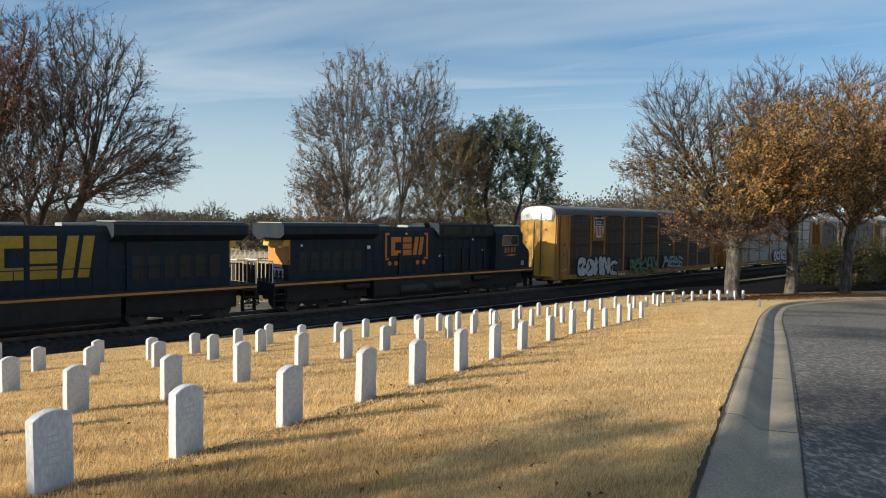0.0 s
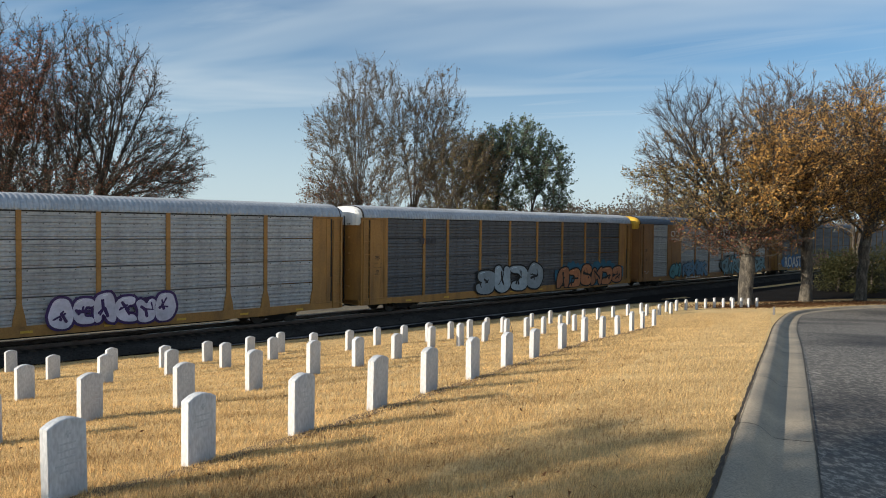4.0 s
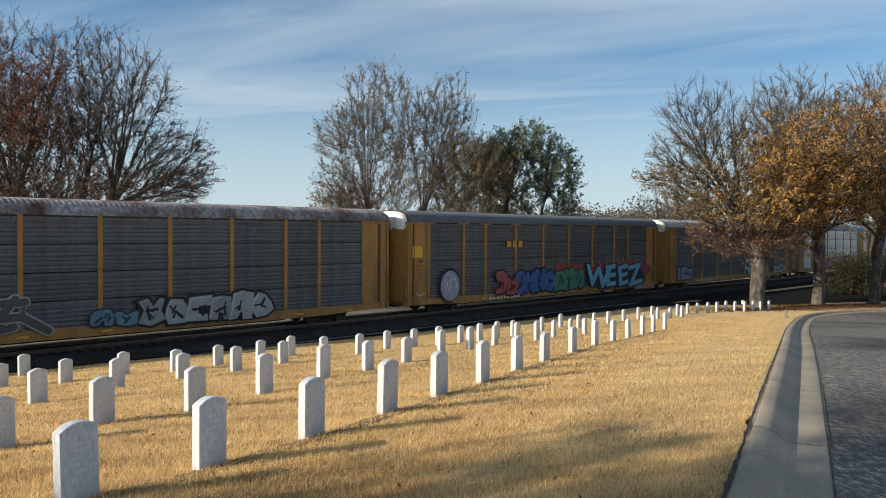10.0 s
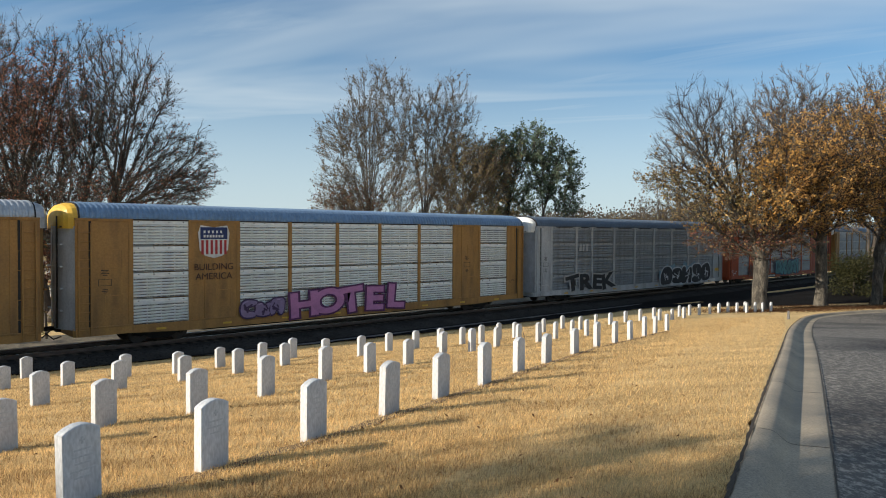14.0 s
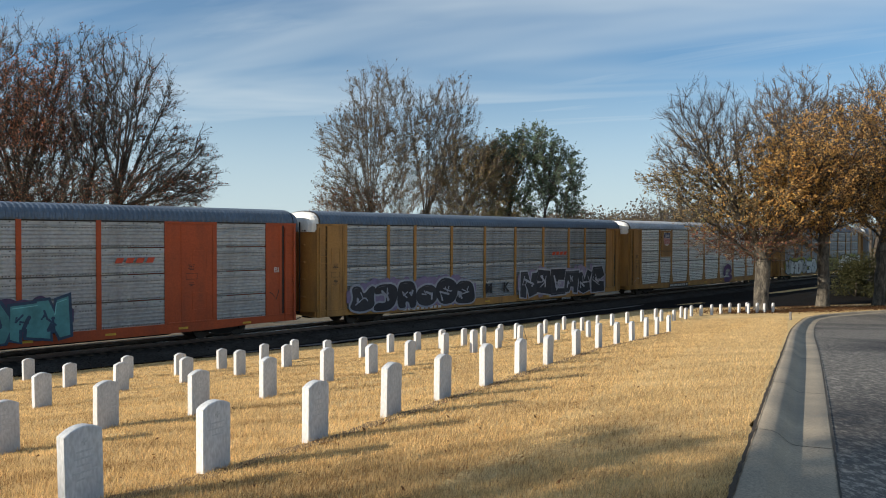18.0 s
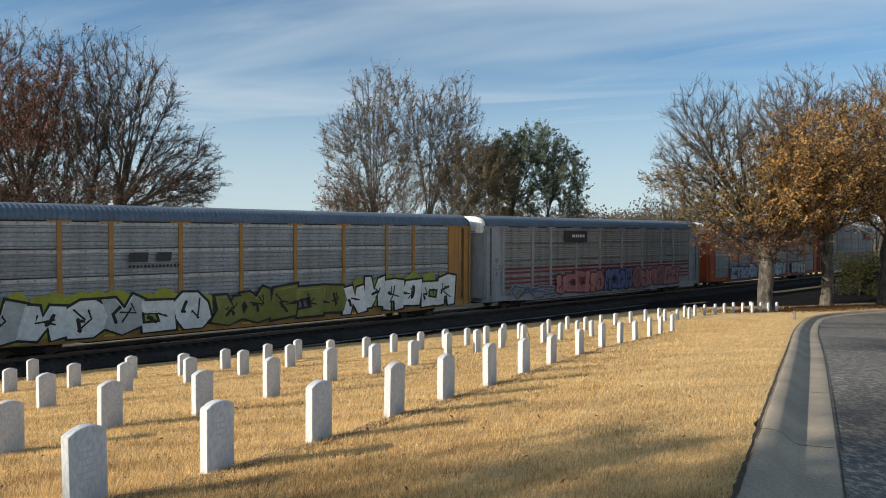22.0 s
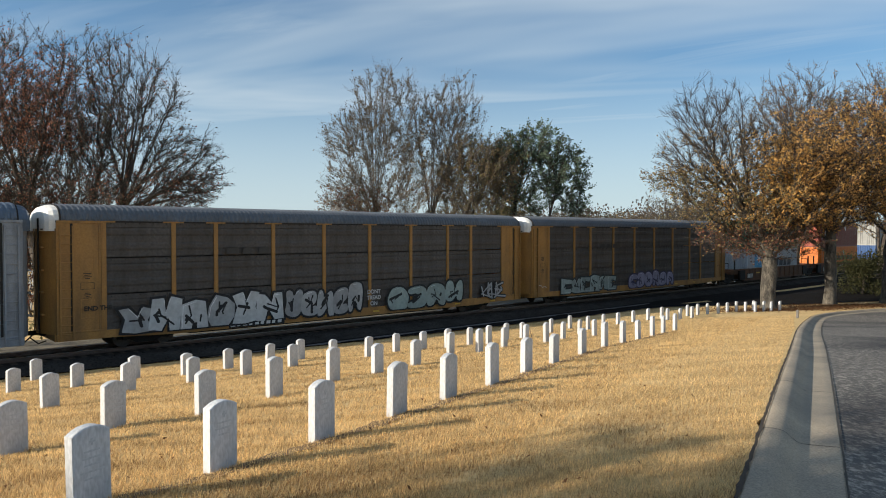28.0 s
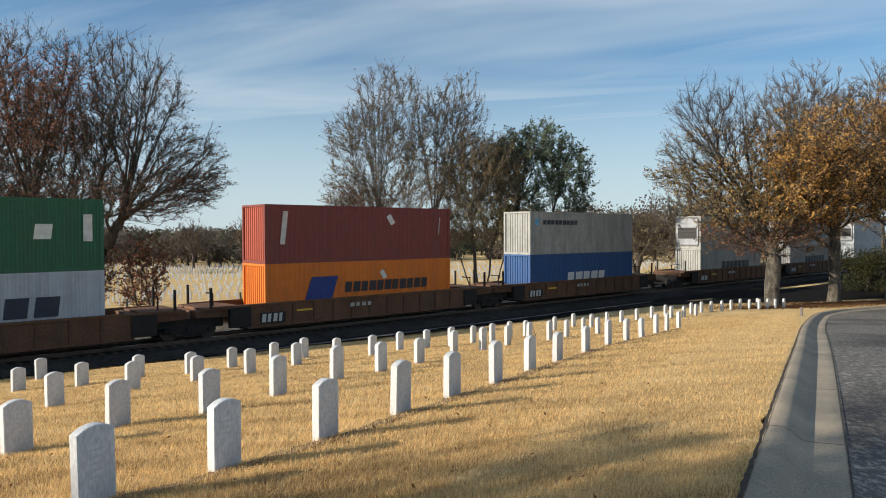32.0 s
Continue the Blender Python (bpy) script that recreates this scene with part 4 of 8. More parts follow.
def bars(car, x0, x1, z0, z1, rgb, n, y=-1.742, name="lettering_bar", plate=None, up=None):
    """A line of lettering that is not to be read, as plain bars."""
    up = (0.33 if z0 > 2.3 else -0.14 if z0 < 0.9 else 0.0) if up is None else up
    z0, z1 = z0 + up, z1 + up
    if plate:
        part("stencil_plate", Geo().box(x0 - 0.08, x1 + 0.08, y + 0.003, y + 0.02, z0 - 0.06, z1 + 0.06), paint(plate), car, "dark stencil panel")
    s = (x1 - x0) / n
    h = z1 - z0
    lean = 0.12 * h
    for i in range(n):
        w = s * ((0.55 if i % 2 else 0.68) if name != "brand_bar" else (0.84 if i % 2 else 0.78))
        g = Geo().prism_y([(0, 0), (w, 0), (w + lean, h), (lean, h)], -0.004, 0.002)
        part(name, g, paint(rgb), car, at=(x0 + i * s, y, z0))


def text_on(car, words, x, z, size, rgb, y=-1.75, bold=0.0, label=""):
    cu = bpy.data.curves.new("lettering", "FONT")
    cu.body, cu.size, cu.offset, cu.align_x = words, size, bold, "CENTER"
    cu.fill_mode = "FRONT"
    tmp = bpy.data.objects.new("lettering", cu)
    scene.collection.objects.link(tmp)
    me = bpy.data.meshes.new_from_object(tmp)
    bpy.data.objects.remove(tmp)
    me.materials.clear()
    me.materials.append(paint(rgb))
    ob = part("lettering", me, None, car, label)
    ob.matrix_basis = Matrix.Translation((x, y, z + (0.3 if z > 2.3 else -0.1))) @ pose(0, 0, 0, 90, 0, 0)
    return ob


def shield(car, x, z, w, h, y=-1.75):
    """A striped shield emblem."""
    z += 0.33
    def outline(s):
        return [(x + a * w * s / 2, y, z + b * h * s / 2) for a, b in ((-0.85, 1), (0, 0.88), (0.85, 1), (1, 0.55), (0.9, -0.5), (0.55, -0.85), (0, -1), (-0.55, -0.85), (-0.9, -0.5), (-1, 0.55))]
    g = Geo()
    g.face(*outline(1.0))
    em = part("emblem", g, paint((0.7, 0.68, 0.64)), car, "shield emblem in plain shapes")
    g = Geo()
    g.box(x - w * 0.43, x + w * 0.43, y - 0.006, y - 0.002, z + h * 0.08, z + h * 0.44)
    part("emblem_top", g, paint((0.02, 0.035, 0.13)), em, "blue field")
    g = Geo()
    for i in range(6):
        a = x - w * 0.4 + i * w * 0.145
        g.box(a, a + w * 0.075, y - 0.006, y - 0.002, z - h * 0.38, z + h * 0.05)
    part("emblem_stripes", g, paint((0.42, 0.03, 0.035)), em, "red stripes")
    g = Geo()
    for k, zz in enumerate((0.30, 0.17)):
        for i in range(5 + k * 2):
            a = x - w * 0.33 + i * w * 0.66 / (5 + k * 2)
            g.box(a, a + w * 0.06, y - 0.010, y - 0.007, z + h * zz - h * 0.04, z + h * zz + h * 0.04)
    part("emblem_lettering", g, paint((0.75, 0.73, 0.7)), em, "white lettering as plain bars")


# ---- covered car carriers ----
RACK_L, RACK_HW = 27.4, 1.6
Z_SILL0, Z_SILL1, Z_EAVE = 0.48, 0.88, 5.40
ARCH = [(1.62, 5.38), (1.62, 5.46), (1.56, 5.66), (1.40, 5.85), (1.12, 5.98), (0.70, 6.06), (0.0, 6.10)]


def roof_mesh(length, material, key):
    prof = [(-a, b) for a, b in ARCH] + [(a, b) for a, b in reversed(ARCH[:-1])]
    g = Geo()
    n = 128
    xs, outs = [], []
    for i in range(n):
        a = -length / 2 + length * i / n
        s = length / n
        xs += [a, a + s * 0.32, a + s * 0.5, a + s * 0.82]
        outs += [0.0, 0.0, 0.026, 0.026]
    xs.append(length / 2)
    outs.append(0.0)
    m = len(prof)
    for x, o in zip(xs, outs):
        for k, (y, z) in enumerate(prof):
            rib = o if 0 < k < m - 1 else 0.0
            s = 1 + rib / 1.6
            g.v.append((x, y * s, 5.0 + (z - 5.0) * (1 + rib / 1.1)))
    for i in range(len(xs) - 1):
        for k in range(m - 1):
            g.f.append((i * m + k, (i + 1) * m + k, (i + 1) * m + k + 1, i * m + k + 1))
    return g.mesh("roof", material)


_roofs = {}
_panels = {}
_posts = {}


def panel_mesh(width, height, ribs, material):
    """Pressed sheet with level ribs, a flat lap at its top, bolt heads and rows of punched holes."""
    key = (round(width, 2), round(height, 2), ribs, material.name)
    if key not in _panels:
        g = Geo()
        zs = []
        n = ribs + 2 if ribs > 1 else 2
        dep = 0.042 if ribs > 2 else 0.026
        body = height * 0.84
        for i in range(n):
            a, s = body * i / n, body / n
            zs += [(a, 0.0), (a + s * 0.42, 0.0), (a + s * 0.58, dep), (a + s * 0.84, dep)]
        zs += [(body, 0.0), (body + 0.012, 0.03), (height, 0.03)]
        for x in (0, width):
            g.v += [(x, -d, z) for z, d in zs]
        m = len(zs)
        for i in range(m - 1):
            g.f.append((i, m + i, m + i + 1, i + 1))
        g.box(0, width, 0.001, 0.02, 0, height)
        sheet = len(g.f)
        k = max(2, int(width / 0.55))
        for i in range(k):
            a = width * (i + 0.5) / k
            g.box(a - 0.022, a + 0.022, -0.05, -0.03, height - 0.085, height - 0.045)
            if ribs == 3:
                for z in (body * 0.30, body * 0.66):
                    g.box(a - 0.02, a + 0.02, -0.012, 0.0, z - 0.02, z + 0.02)
        if material is GALV_NEW:
            # open slots under each rib
            k = max(1, round((width - 0.2) / 0.62))
            step = (width - 0.2) / k
            for i in range(n):
                z0, z1 = body * (i + 0.08) / n, body * (i + 0.27) / n
                for j in range(k):
                    x = 0.1 + j * step
                    g.face((x + 0.02, -0.003, z0), (x + step - 0.03, -0.003, z0), (x + step - 0.03, -0.003, z1), (x + 0.02, -0.003, z1))
        if ribs >= 4:
            # close rows of holes in the flats
            h = int((width - 0.3) / 0.11)
            for row in (0, n - 1):
                z = body * (row + 0.2) / n
                for i in range(h):
                    if i % 9 != 8:
                        x = 0.15 + i * 0.11
                        g.face((x, -0.003, z), (x + 0.05, -0.003, z), (x + 0.05, -0.003, z + 0.032), (x, -0.003, z + 0.032))
        me = g.mesh("panel", material)
        me.materials.append(BOLT)
        if material is GALV:
            me.materials.append(GALV_BRIGHT)
            for p in me.polygons[m - 3:m - 1]:
                p.material_index = 2
        for p in me.polygons[sheet:]:
            p.material_index = 1
        _panels[key] = me
    return _panels[key]


def post_mesh(h, w, flared, material, cap):
    key = (h, w, flared, material.name, cap)
    if key not in _posts:
        g = Geo()
        if flared:
            g.prism_y([(-w / 2 - 0.16, 0), (w / 2 + 0.16, 0), (w / 2 + 0.1, 0.42), (w / 2, 0.85), (w / 2, h), (-w / 2, h), (-w / 2, 0.85), (-w / 2 - 0.1, 0.42)], -0.06, 0.0)
        else:
            g.prism_y([(-w / 2, 0), (w / 2, 0), (w / 2, h), (-w / 2, h)], -0.06, 0.0)
            g.box(-w / 2 + 0.05, w / 2 - 0.05, -0.07, -0.06, 0.05, h - 0.1)
        if cap:
            g.box(-0.45, 0.45, -0.07, 0.0, h - 0.06, h)
        _posts[key] = g.mesh("post", material)
    return _posts[key]


LAYOUT_A = dict(plates=[(0.0, 1.65), (25.75, 27.4)], posts=[1.75, 4.62, 6.55, 9.45, 12.32, 15.2, 18.08, 20.92, 22.85, 25.65])
LAYOUT_B = dict(plates=[(0.0, 2.15), (4.74, 7.0), (21.0, 23.18), (25.85, 27.4)], posts=[2.15, 4.74, 7.0, 9.76, 12.57, 15.36, 18.22, 21.0, 23.18, 25.85])

_shared = {}


def shared(key, build):
    if key not in _shared:
        _shared[key] = build()
    return _shared[key]


def plate_mesh(w, h, material):
    """A smooth side sheet folded into two upright ribs."""
    def build():
        a = min(0.62, w * 0.42)
        prof = [(0.0, 0.02), (0.0, -0.045), (a, -0.045), (a, -0.07), (a + 0.06, -0.07), (a + 0.06, -0.045),
                (w - 0.1, -0.045), (w - 0.1, -0.07), (w - 0.04, -0.07), (w - 0.04, -0.045), (w, -0.045), (w, 0.02)]
        g = Geo()
        m = len(prof)
        g.v += [(x, y, 0.0) for x, y in prof] + [(x, y, h) for x, y in prof]
        for i in range(m):
            j = (i + 1) % m
            g.f.append((i, j, m + j, m + i))
        g.f.append(tuple(reversed(range(m))))
        g.f.append(tuple(m + i for i in range(m)))
        return g.mesh("side_plate", material)
    return shared(("plate", round(w, 2), h, material.name), build)


def flange_mesh(w, tall, material):
    return shared(("flange", round(w, 2), tall, material.name), lambda: Geo().bevel_box(0.0, w, -0.078, -0.045, 0.0, tall, 0.008).mesh("flange", material))


def hatch_mesh(w, material):
    """A raised rectangular frame round a hatch, with a centre bead."""
    def build():
        g = Geo()
        x0, x1, t = -w / 2, w / 2, 0.035
        o = [(x0, 0.0), (x1, 0.0), (x1, 0.8), (x0, 0.8)]
        n = [(x0 + t, t), (x1 - t, t), (x1 - t, 0.8 - t), (x0 + t, 0.8 - t)]
        for y in (-0.045, -0.058):
            g.v += [(x, y, z) for x, z in o] + [(x, y, z) for x, z in n]
        for i in range(4):
            j = (i + 1) % 4
            g.f += [(8 + i, 8 + j, 12 + j, 12 + i), (i, j, 8 + j, 8 + i), (4 + j, 4 + i, 12 + i, 12 + j)]
        return g.mesh("hatch_frame", material)
    return shared(("hatch", round(w, 2), material.name), build)


def ladder_mesh(material):
    def build():
        g = Geo()
        for x in (0.0, 0.46):
            g.box(x - 0.03, x + 0.03, -0.13, -0.05, 0.6, 5.2)
        for i in range(12):
            z = 0.85 + i * 0.36
            g.tube([(0, -0.12, z), (0.46, -0.12, z)], [0.016, 0.016], 5)
        return g.mesh("ladder", material)
    return shared(("ladder", material.name), build)


def end_mesh(material):
    def build():
        g = Geo()
        # two curved clamshell doors, each of flat leaves with raised joints
        for side in (-1, 1):
            pts = []
            for i in range(6):
                a = i / 5
                pts.append((-0.42 * math.sin(a * math.pi / 2) ** 1.0, side * (1.58 - 1.54 * a)))
            for i in range(5):
                (xa, ya), (xb, yb) = pts[i], pts[i + 1]
                q = [(xa, ya, 0.85), (xb, yb, 0.85), (xb, yb, 5.08), (xa, ya, 5.08)]
                g.face(*(q if side < 0 else reversed(q)))
            for z in (1.6, 2.5, 3.4, 4.3):
                g.box(-0.40, -0.30, min(side * 0.1, side * 1.0), max(side * 0.1, side * 1.0), z, z + 0.06)
        return g.mesh("end_door", material)
    return shared(("end", material.name), build)


def end_cap_mesh(material):
    def build():
        g = Geo()
        prof = [(-a, b) for a, b in ARCH] + [(a, b) for a, b in reversed(ARCH[:-1])]
        base = 4.98
        low = [(-1.575, base)] + prof + [(1.575, base)]
        m = len(low)
        rings = [(0.10, 0.975), (-0.10, 0.955), (-0.26, 0.90), (-0.38, 0.78), (-0.44, 0.5)]
        for x, s in rings:
            g.v += [(x, y * s, base + (z - base) * s) for y, z in low]
        for k in range(len(rings) - 1):
            for i in range(m - 1):
                g.f.append((k * m + i, k * m + i + 1, (k + 1) * m + i + 1, (k + 1) * m + i))
        e = len(rings) - 1
        g.f.append(tuple(e * m + i for i in range(m)))
        g.f.append(tuple(k * m for k in range(e + 1)) + tuple(k * m + m - 1 for k in range(e, -1, -1)))
        return g.mesh("roof_cap", material)
    return shared(("cap", material.name), build)


def end_seam_mesh():
    """The dark lip of the roof over the hood, the drain pipe and lettering strips of the end."""
    def build():
        g = Geo()
        prof = [(-a, b) for a, b in ARCH] + [(a, b) for a, b in reversed(ARCH[:-1])]
        k, m = 0, len(prof)
        for x in (0.07, 0.13):
            for sc in (0.97, 1.012):
                g.v += [(x, y * sc, 4.9 + (z - 4.9) * sc) for y, z in prof]
        for i in range(m - 1):
            for a, b in ((0, 1), (1, 3), (3, 2)):
                g.f.append((a * m + i, b * m + i, b * m + i + 1, a * m + i + 1))
        g.tube([(-0.47, -0.62, 0.9), (-0.47, -0.62, 5.5)], [0.035, 0.035], 6)
        g.tube([(-0.43, -0.15, 0.9), (-0.43, -0.15, 4.7)], [0.02, 0.02], 5)
        for y in (-1.1, -0.9, -0.45, -0.25):
            g.box(-0.435, -0.40, y, y + 0.12, 5.02, 5.08)
        return g.mesh("end_lip", STEEL)
    return shared("end_seam", build)


def stencil_mesh(tall):
    """Rows of small dark stencilled lines and a framed box, too small to read."""
    def build():
        g = Geo()
        for i in range(4):
            w = (0.30, 0.22, 0.34, 0.18)[i]
            g.box(-w / 2, w / 2, -0.004, 0.0, 1.25 - i * 0.07, 1.28 - i * 0.07)
        for z in (0.62, 0.88):
            g.box(-0.26, 0.26, -0.004, 0.0, z, z + 0.015)
        for x in (-0.26, 0.245):
            g.box(x, x + 0.015, -0.004, 0.0, 0.62, 0.895)
        for i in range(5 if tall else 3):
            w = (0.2, 0.26, 0.14, 0.3, 0.22)[i]
            g.box(-w / 2, w / 2, -0.004, 0.0, 0.45 - i * 0.065, 0.475 - i * 0.065)
        return g.mesh("stencil", BOLT)
    return shared(("stencil", tall), build)


TAGS = [0]


def rack(label, panels, trim, roof, cap, layout="A", flared=False, ribs=3, tiers=4, ends=None, capped=True):
    """One covered car carrier; its near side is local -y, its front end local -x."""
    lay = LAYOUT_A if layout == "A" else LAYOUT_B
    car = thing("car_carrier_wagon", label, "railway wagon", "coupled train")
    ends = ends or trim
    h0 = RACK_L / 2
    hp = Z_EAVE - Z_SILL1

    def deck():
        g = Geo()
        g.prism_x([(-1.45, Z_SILL0 + 0.12), (1.45, Z_SILL0 + 0.12), (1.45, Z_SILL1), (-1.45, Z_SILL1)], -h0 + 0.1, h0 - 0.1)
        g.prism_y([(-h0 + 0.3, 0.42), (-8.6, 0.42), (-7.8, 0.24), (7.8, 0.24), (8.6, 0.42), (h0 - 0.3, 0.42), (h0 - 0.3, 0.6), (-h0 + 0.3, 0.6)], -0.34, 0.34)
        g.box(-h0 + 0.1, h0 - 0.1, -1.5, 1.5, 2.55, 2.62)
        g.box(-h0 + 0.1, h0 - 0.1, -1.5, 1.5, 4.0, 4.07)
        return g.mesh("underframe", STEEL)
    part("underframe", shared("deck", deck), STEEL, car, "black underframe and inner decks")

    def sill():
        g = Geo()
        prof = []
        for side in (-1, 1):
            y0, y1 = (side * 1.66, side * 1.5)
            pr = [(-h0, 0.58), (-h0 + 2.0, 0.58), (-h0 + 4.6, Z_SILL0), (h0 - 4.6, Z_SILL0), (h0 - 2.0, 0.58), (h0, 0.58), (h0, Z_SILL1 + 0.02), (-h0, Z_SILL1 + 0.02)]
            g.prism_y(pr, min(y0, y1), max(y0, y1))
        g.box(-h0 - 0.05, -h0 + 0.12, -1.5, 1.5, 0.58, 0.92)
        g.box(h0 - 0.12, h0 + 0.05, -1.5, 1.5, 0.58, 0.92)
        return g.mesh("side_sill", trim)
    part("side_sill", shared(("sill", trim.name), sill), trim, car)
    for side in (-1, 1):
        rot = Matrix.Identity(4) if side < 0 else pose(0, 0, 0, 0, 0, 180)
        for a, b in lay["plates"]:
            ob = part("side_plate", plate_mesh(b - a, hp, trim), trim, car)
            ob.matrix_basis = rot @ Matrix.Translation((-h0 + a, -RACK_HW, Z_SILL1))
            if side < 0:
                part("flange", flange_mesh(b - a, 0.1, trim), trim, ob, at=(0, 0, hp - 0.1))
                part("flange", flange_mesh(b - a, 0.07, trim), trim, ob)
                if b - a > 1.6:
                    for z in (0.55, 2.45):
                        part("hatch_frame", hatch_mesh((b - a) * 0.32, trim), trim, ob, at=((b - a) * 0.68, 0, z))
        posts = lay["posts"]
        th = hp / tiers
        for a, b in zip(posts[:-1], posts[1:]):
            if any(abs(a - p0) < 0.05 for p0, p1 in lay["plates"]):
                continue
            for k in range(tiers if side < 0 else 1):
                hh = th - 0.05 if side < 0 else hp - 0.04
                ob = part("panel", panel_mesh(b - a, hh, ribs if side < 0 else 3, panels), panels, car)
                ob.matrix_basis = rot @ Matrix.Translation((-h0 + a, -RACK_HW + 0.02, Z_SILL1 + k * th + 0.012))
        for a in posts:
            ob = part("post", post_mesh(hp, 0.19, flared and side < 0, trim, capped and layout == "A"), trim, car)
            ob.matrix_basis = rot @ Matrix.Translation((-h0 + a, -RACK_HW, Z_SILL1))
        for x in (0.12, RACK_L - 0.6):
            ob = part("ladder", ladder_mesh(trim), trim, car)
            ob.matrix_basis = rot @ Matrix.Translation((-h0 + x, -RACK_HW, 0))
    part("eave_rail", shared(("eave", trim.name if layout == "A" and not capped else "s"), lambda: Geo().box(-h0, h0, -1.63, -1.5, Z_EAVE - 0.06, Z_EAVE).box(-h0, h0, 1.5, 1.63, Z_EAVE - 0.06, Z_EAVE).mesh("eave_rail", STEEL)), STEEL, car)
    part("roof", shared(("roof", roof.name), lambda: roof_mesh(RACK_L - 0.3, roof, "")), roof, car, "corrugated curved sheet roof")
    for side in (-1, 1):
        rot = Matrix.Identity(4) if side < 0 else pose(0, 0, 0, 0, 0, 180)
        d = part("end_door", end_mesh(ends), ends, car)
        d.matrix_basis = rot @ Matrix.Translation((-h0, 0, 0))
        hood = cap if side < 0 else roof
        c = part("roof_cap", end_cap_mesh(hood), hood, car, "rounded hood at the roof's end")
        c.matrix_basis = rot @ Matrix.Translation((-h0 + 0.05, 0, 0))
        e = part("end_lip", end_seam_mesh(), STEEL, car, "dark pipes and roof lip at the wagon's end")
        e.matrix_basis = rot @ Matrix.Translation((-h0 + 0.05, 0, 0))
    # slots behind the ladder strips and stencils on the end sheets, near side
    for x in (0.50, RACK_L - 0.76):
        part("ladder_slot", shared("slot", lambda: Geo().box(0.0, 0.09, -1.658, -1.64, Z_SILL1 + 0.08, Z_EAVE - 0.12).mesh("ladder_slot", BLACK)), BLACK, car, "dark slot beside the ladder", at=(-h0 + x, 0, 0))
    part("stencil", stencil_mesh(layout == "A"), BOLT, car, "small dark stencilled lines", at=(-h0 + 1.12, -1.648, 2.0))
    if layout == "B":
        part("stencil", stencil_mesh(False), BOLT, car, "small dark stencilled lines", at=(-h0 + 22.1, -1.648, 2.2))
    for x in np.arange(-h0 + 3.2, h0 - 2, 3.05):
        part("marker", shared("marker", lambda: Geo().box(0, 0.42, -1.672, -1.66, 0.62, 0.71).mesh("marker", BRIGHT_YELLOW)), BRIGHT_YELLOW, car, "yellow reflector strip", at=(float(x), 0, 0))
    for s in (-1, 1):
        add_truck(car, s * 10.1)
    add_couplers(car, 14.3)
    TAGS[0] += 1
    if TAGS[0] % 3:
        scribble(car, -h0 + 0.75, -h0 + 1.5, 1.1, 1.5, (0.6, 0.6, 0.58), 900 + TAGS[0], -1.655, 0.035)
    if TAGS[0] % 2:
        scribble(car, h0 - 1.5, h0 - 0.9, 1.6, 2.3, (0.03, 0.025, 0.02), 950 + TAGS[0], -1.655, 0.04)
    return car


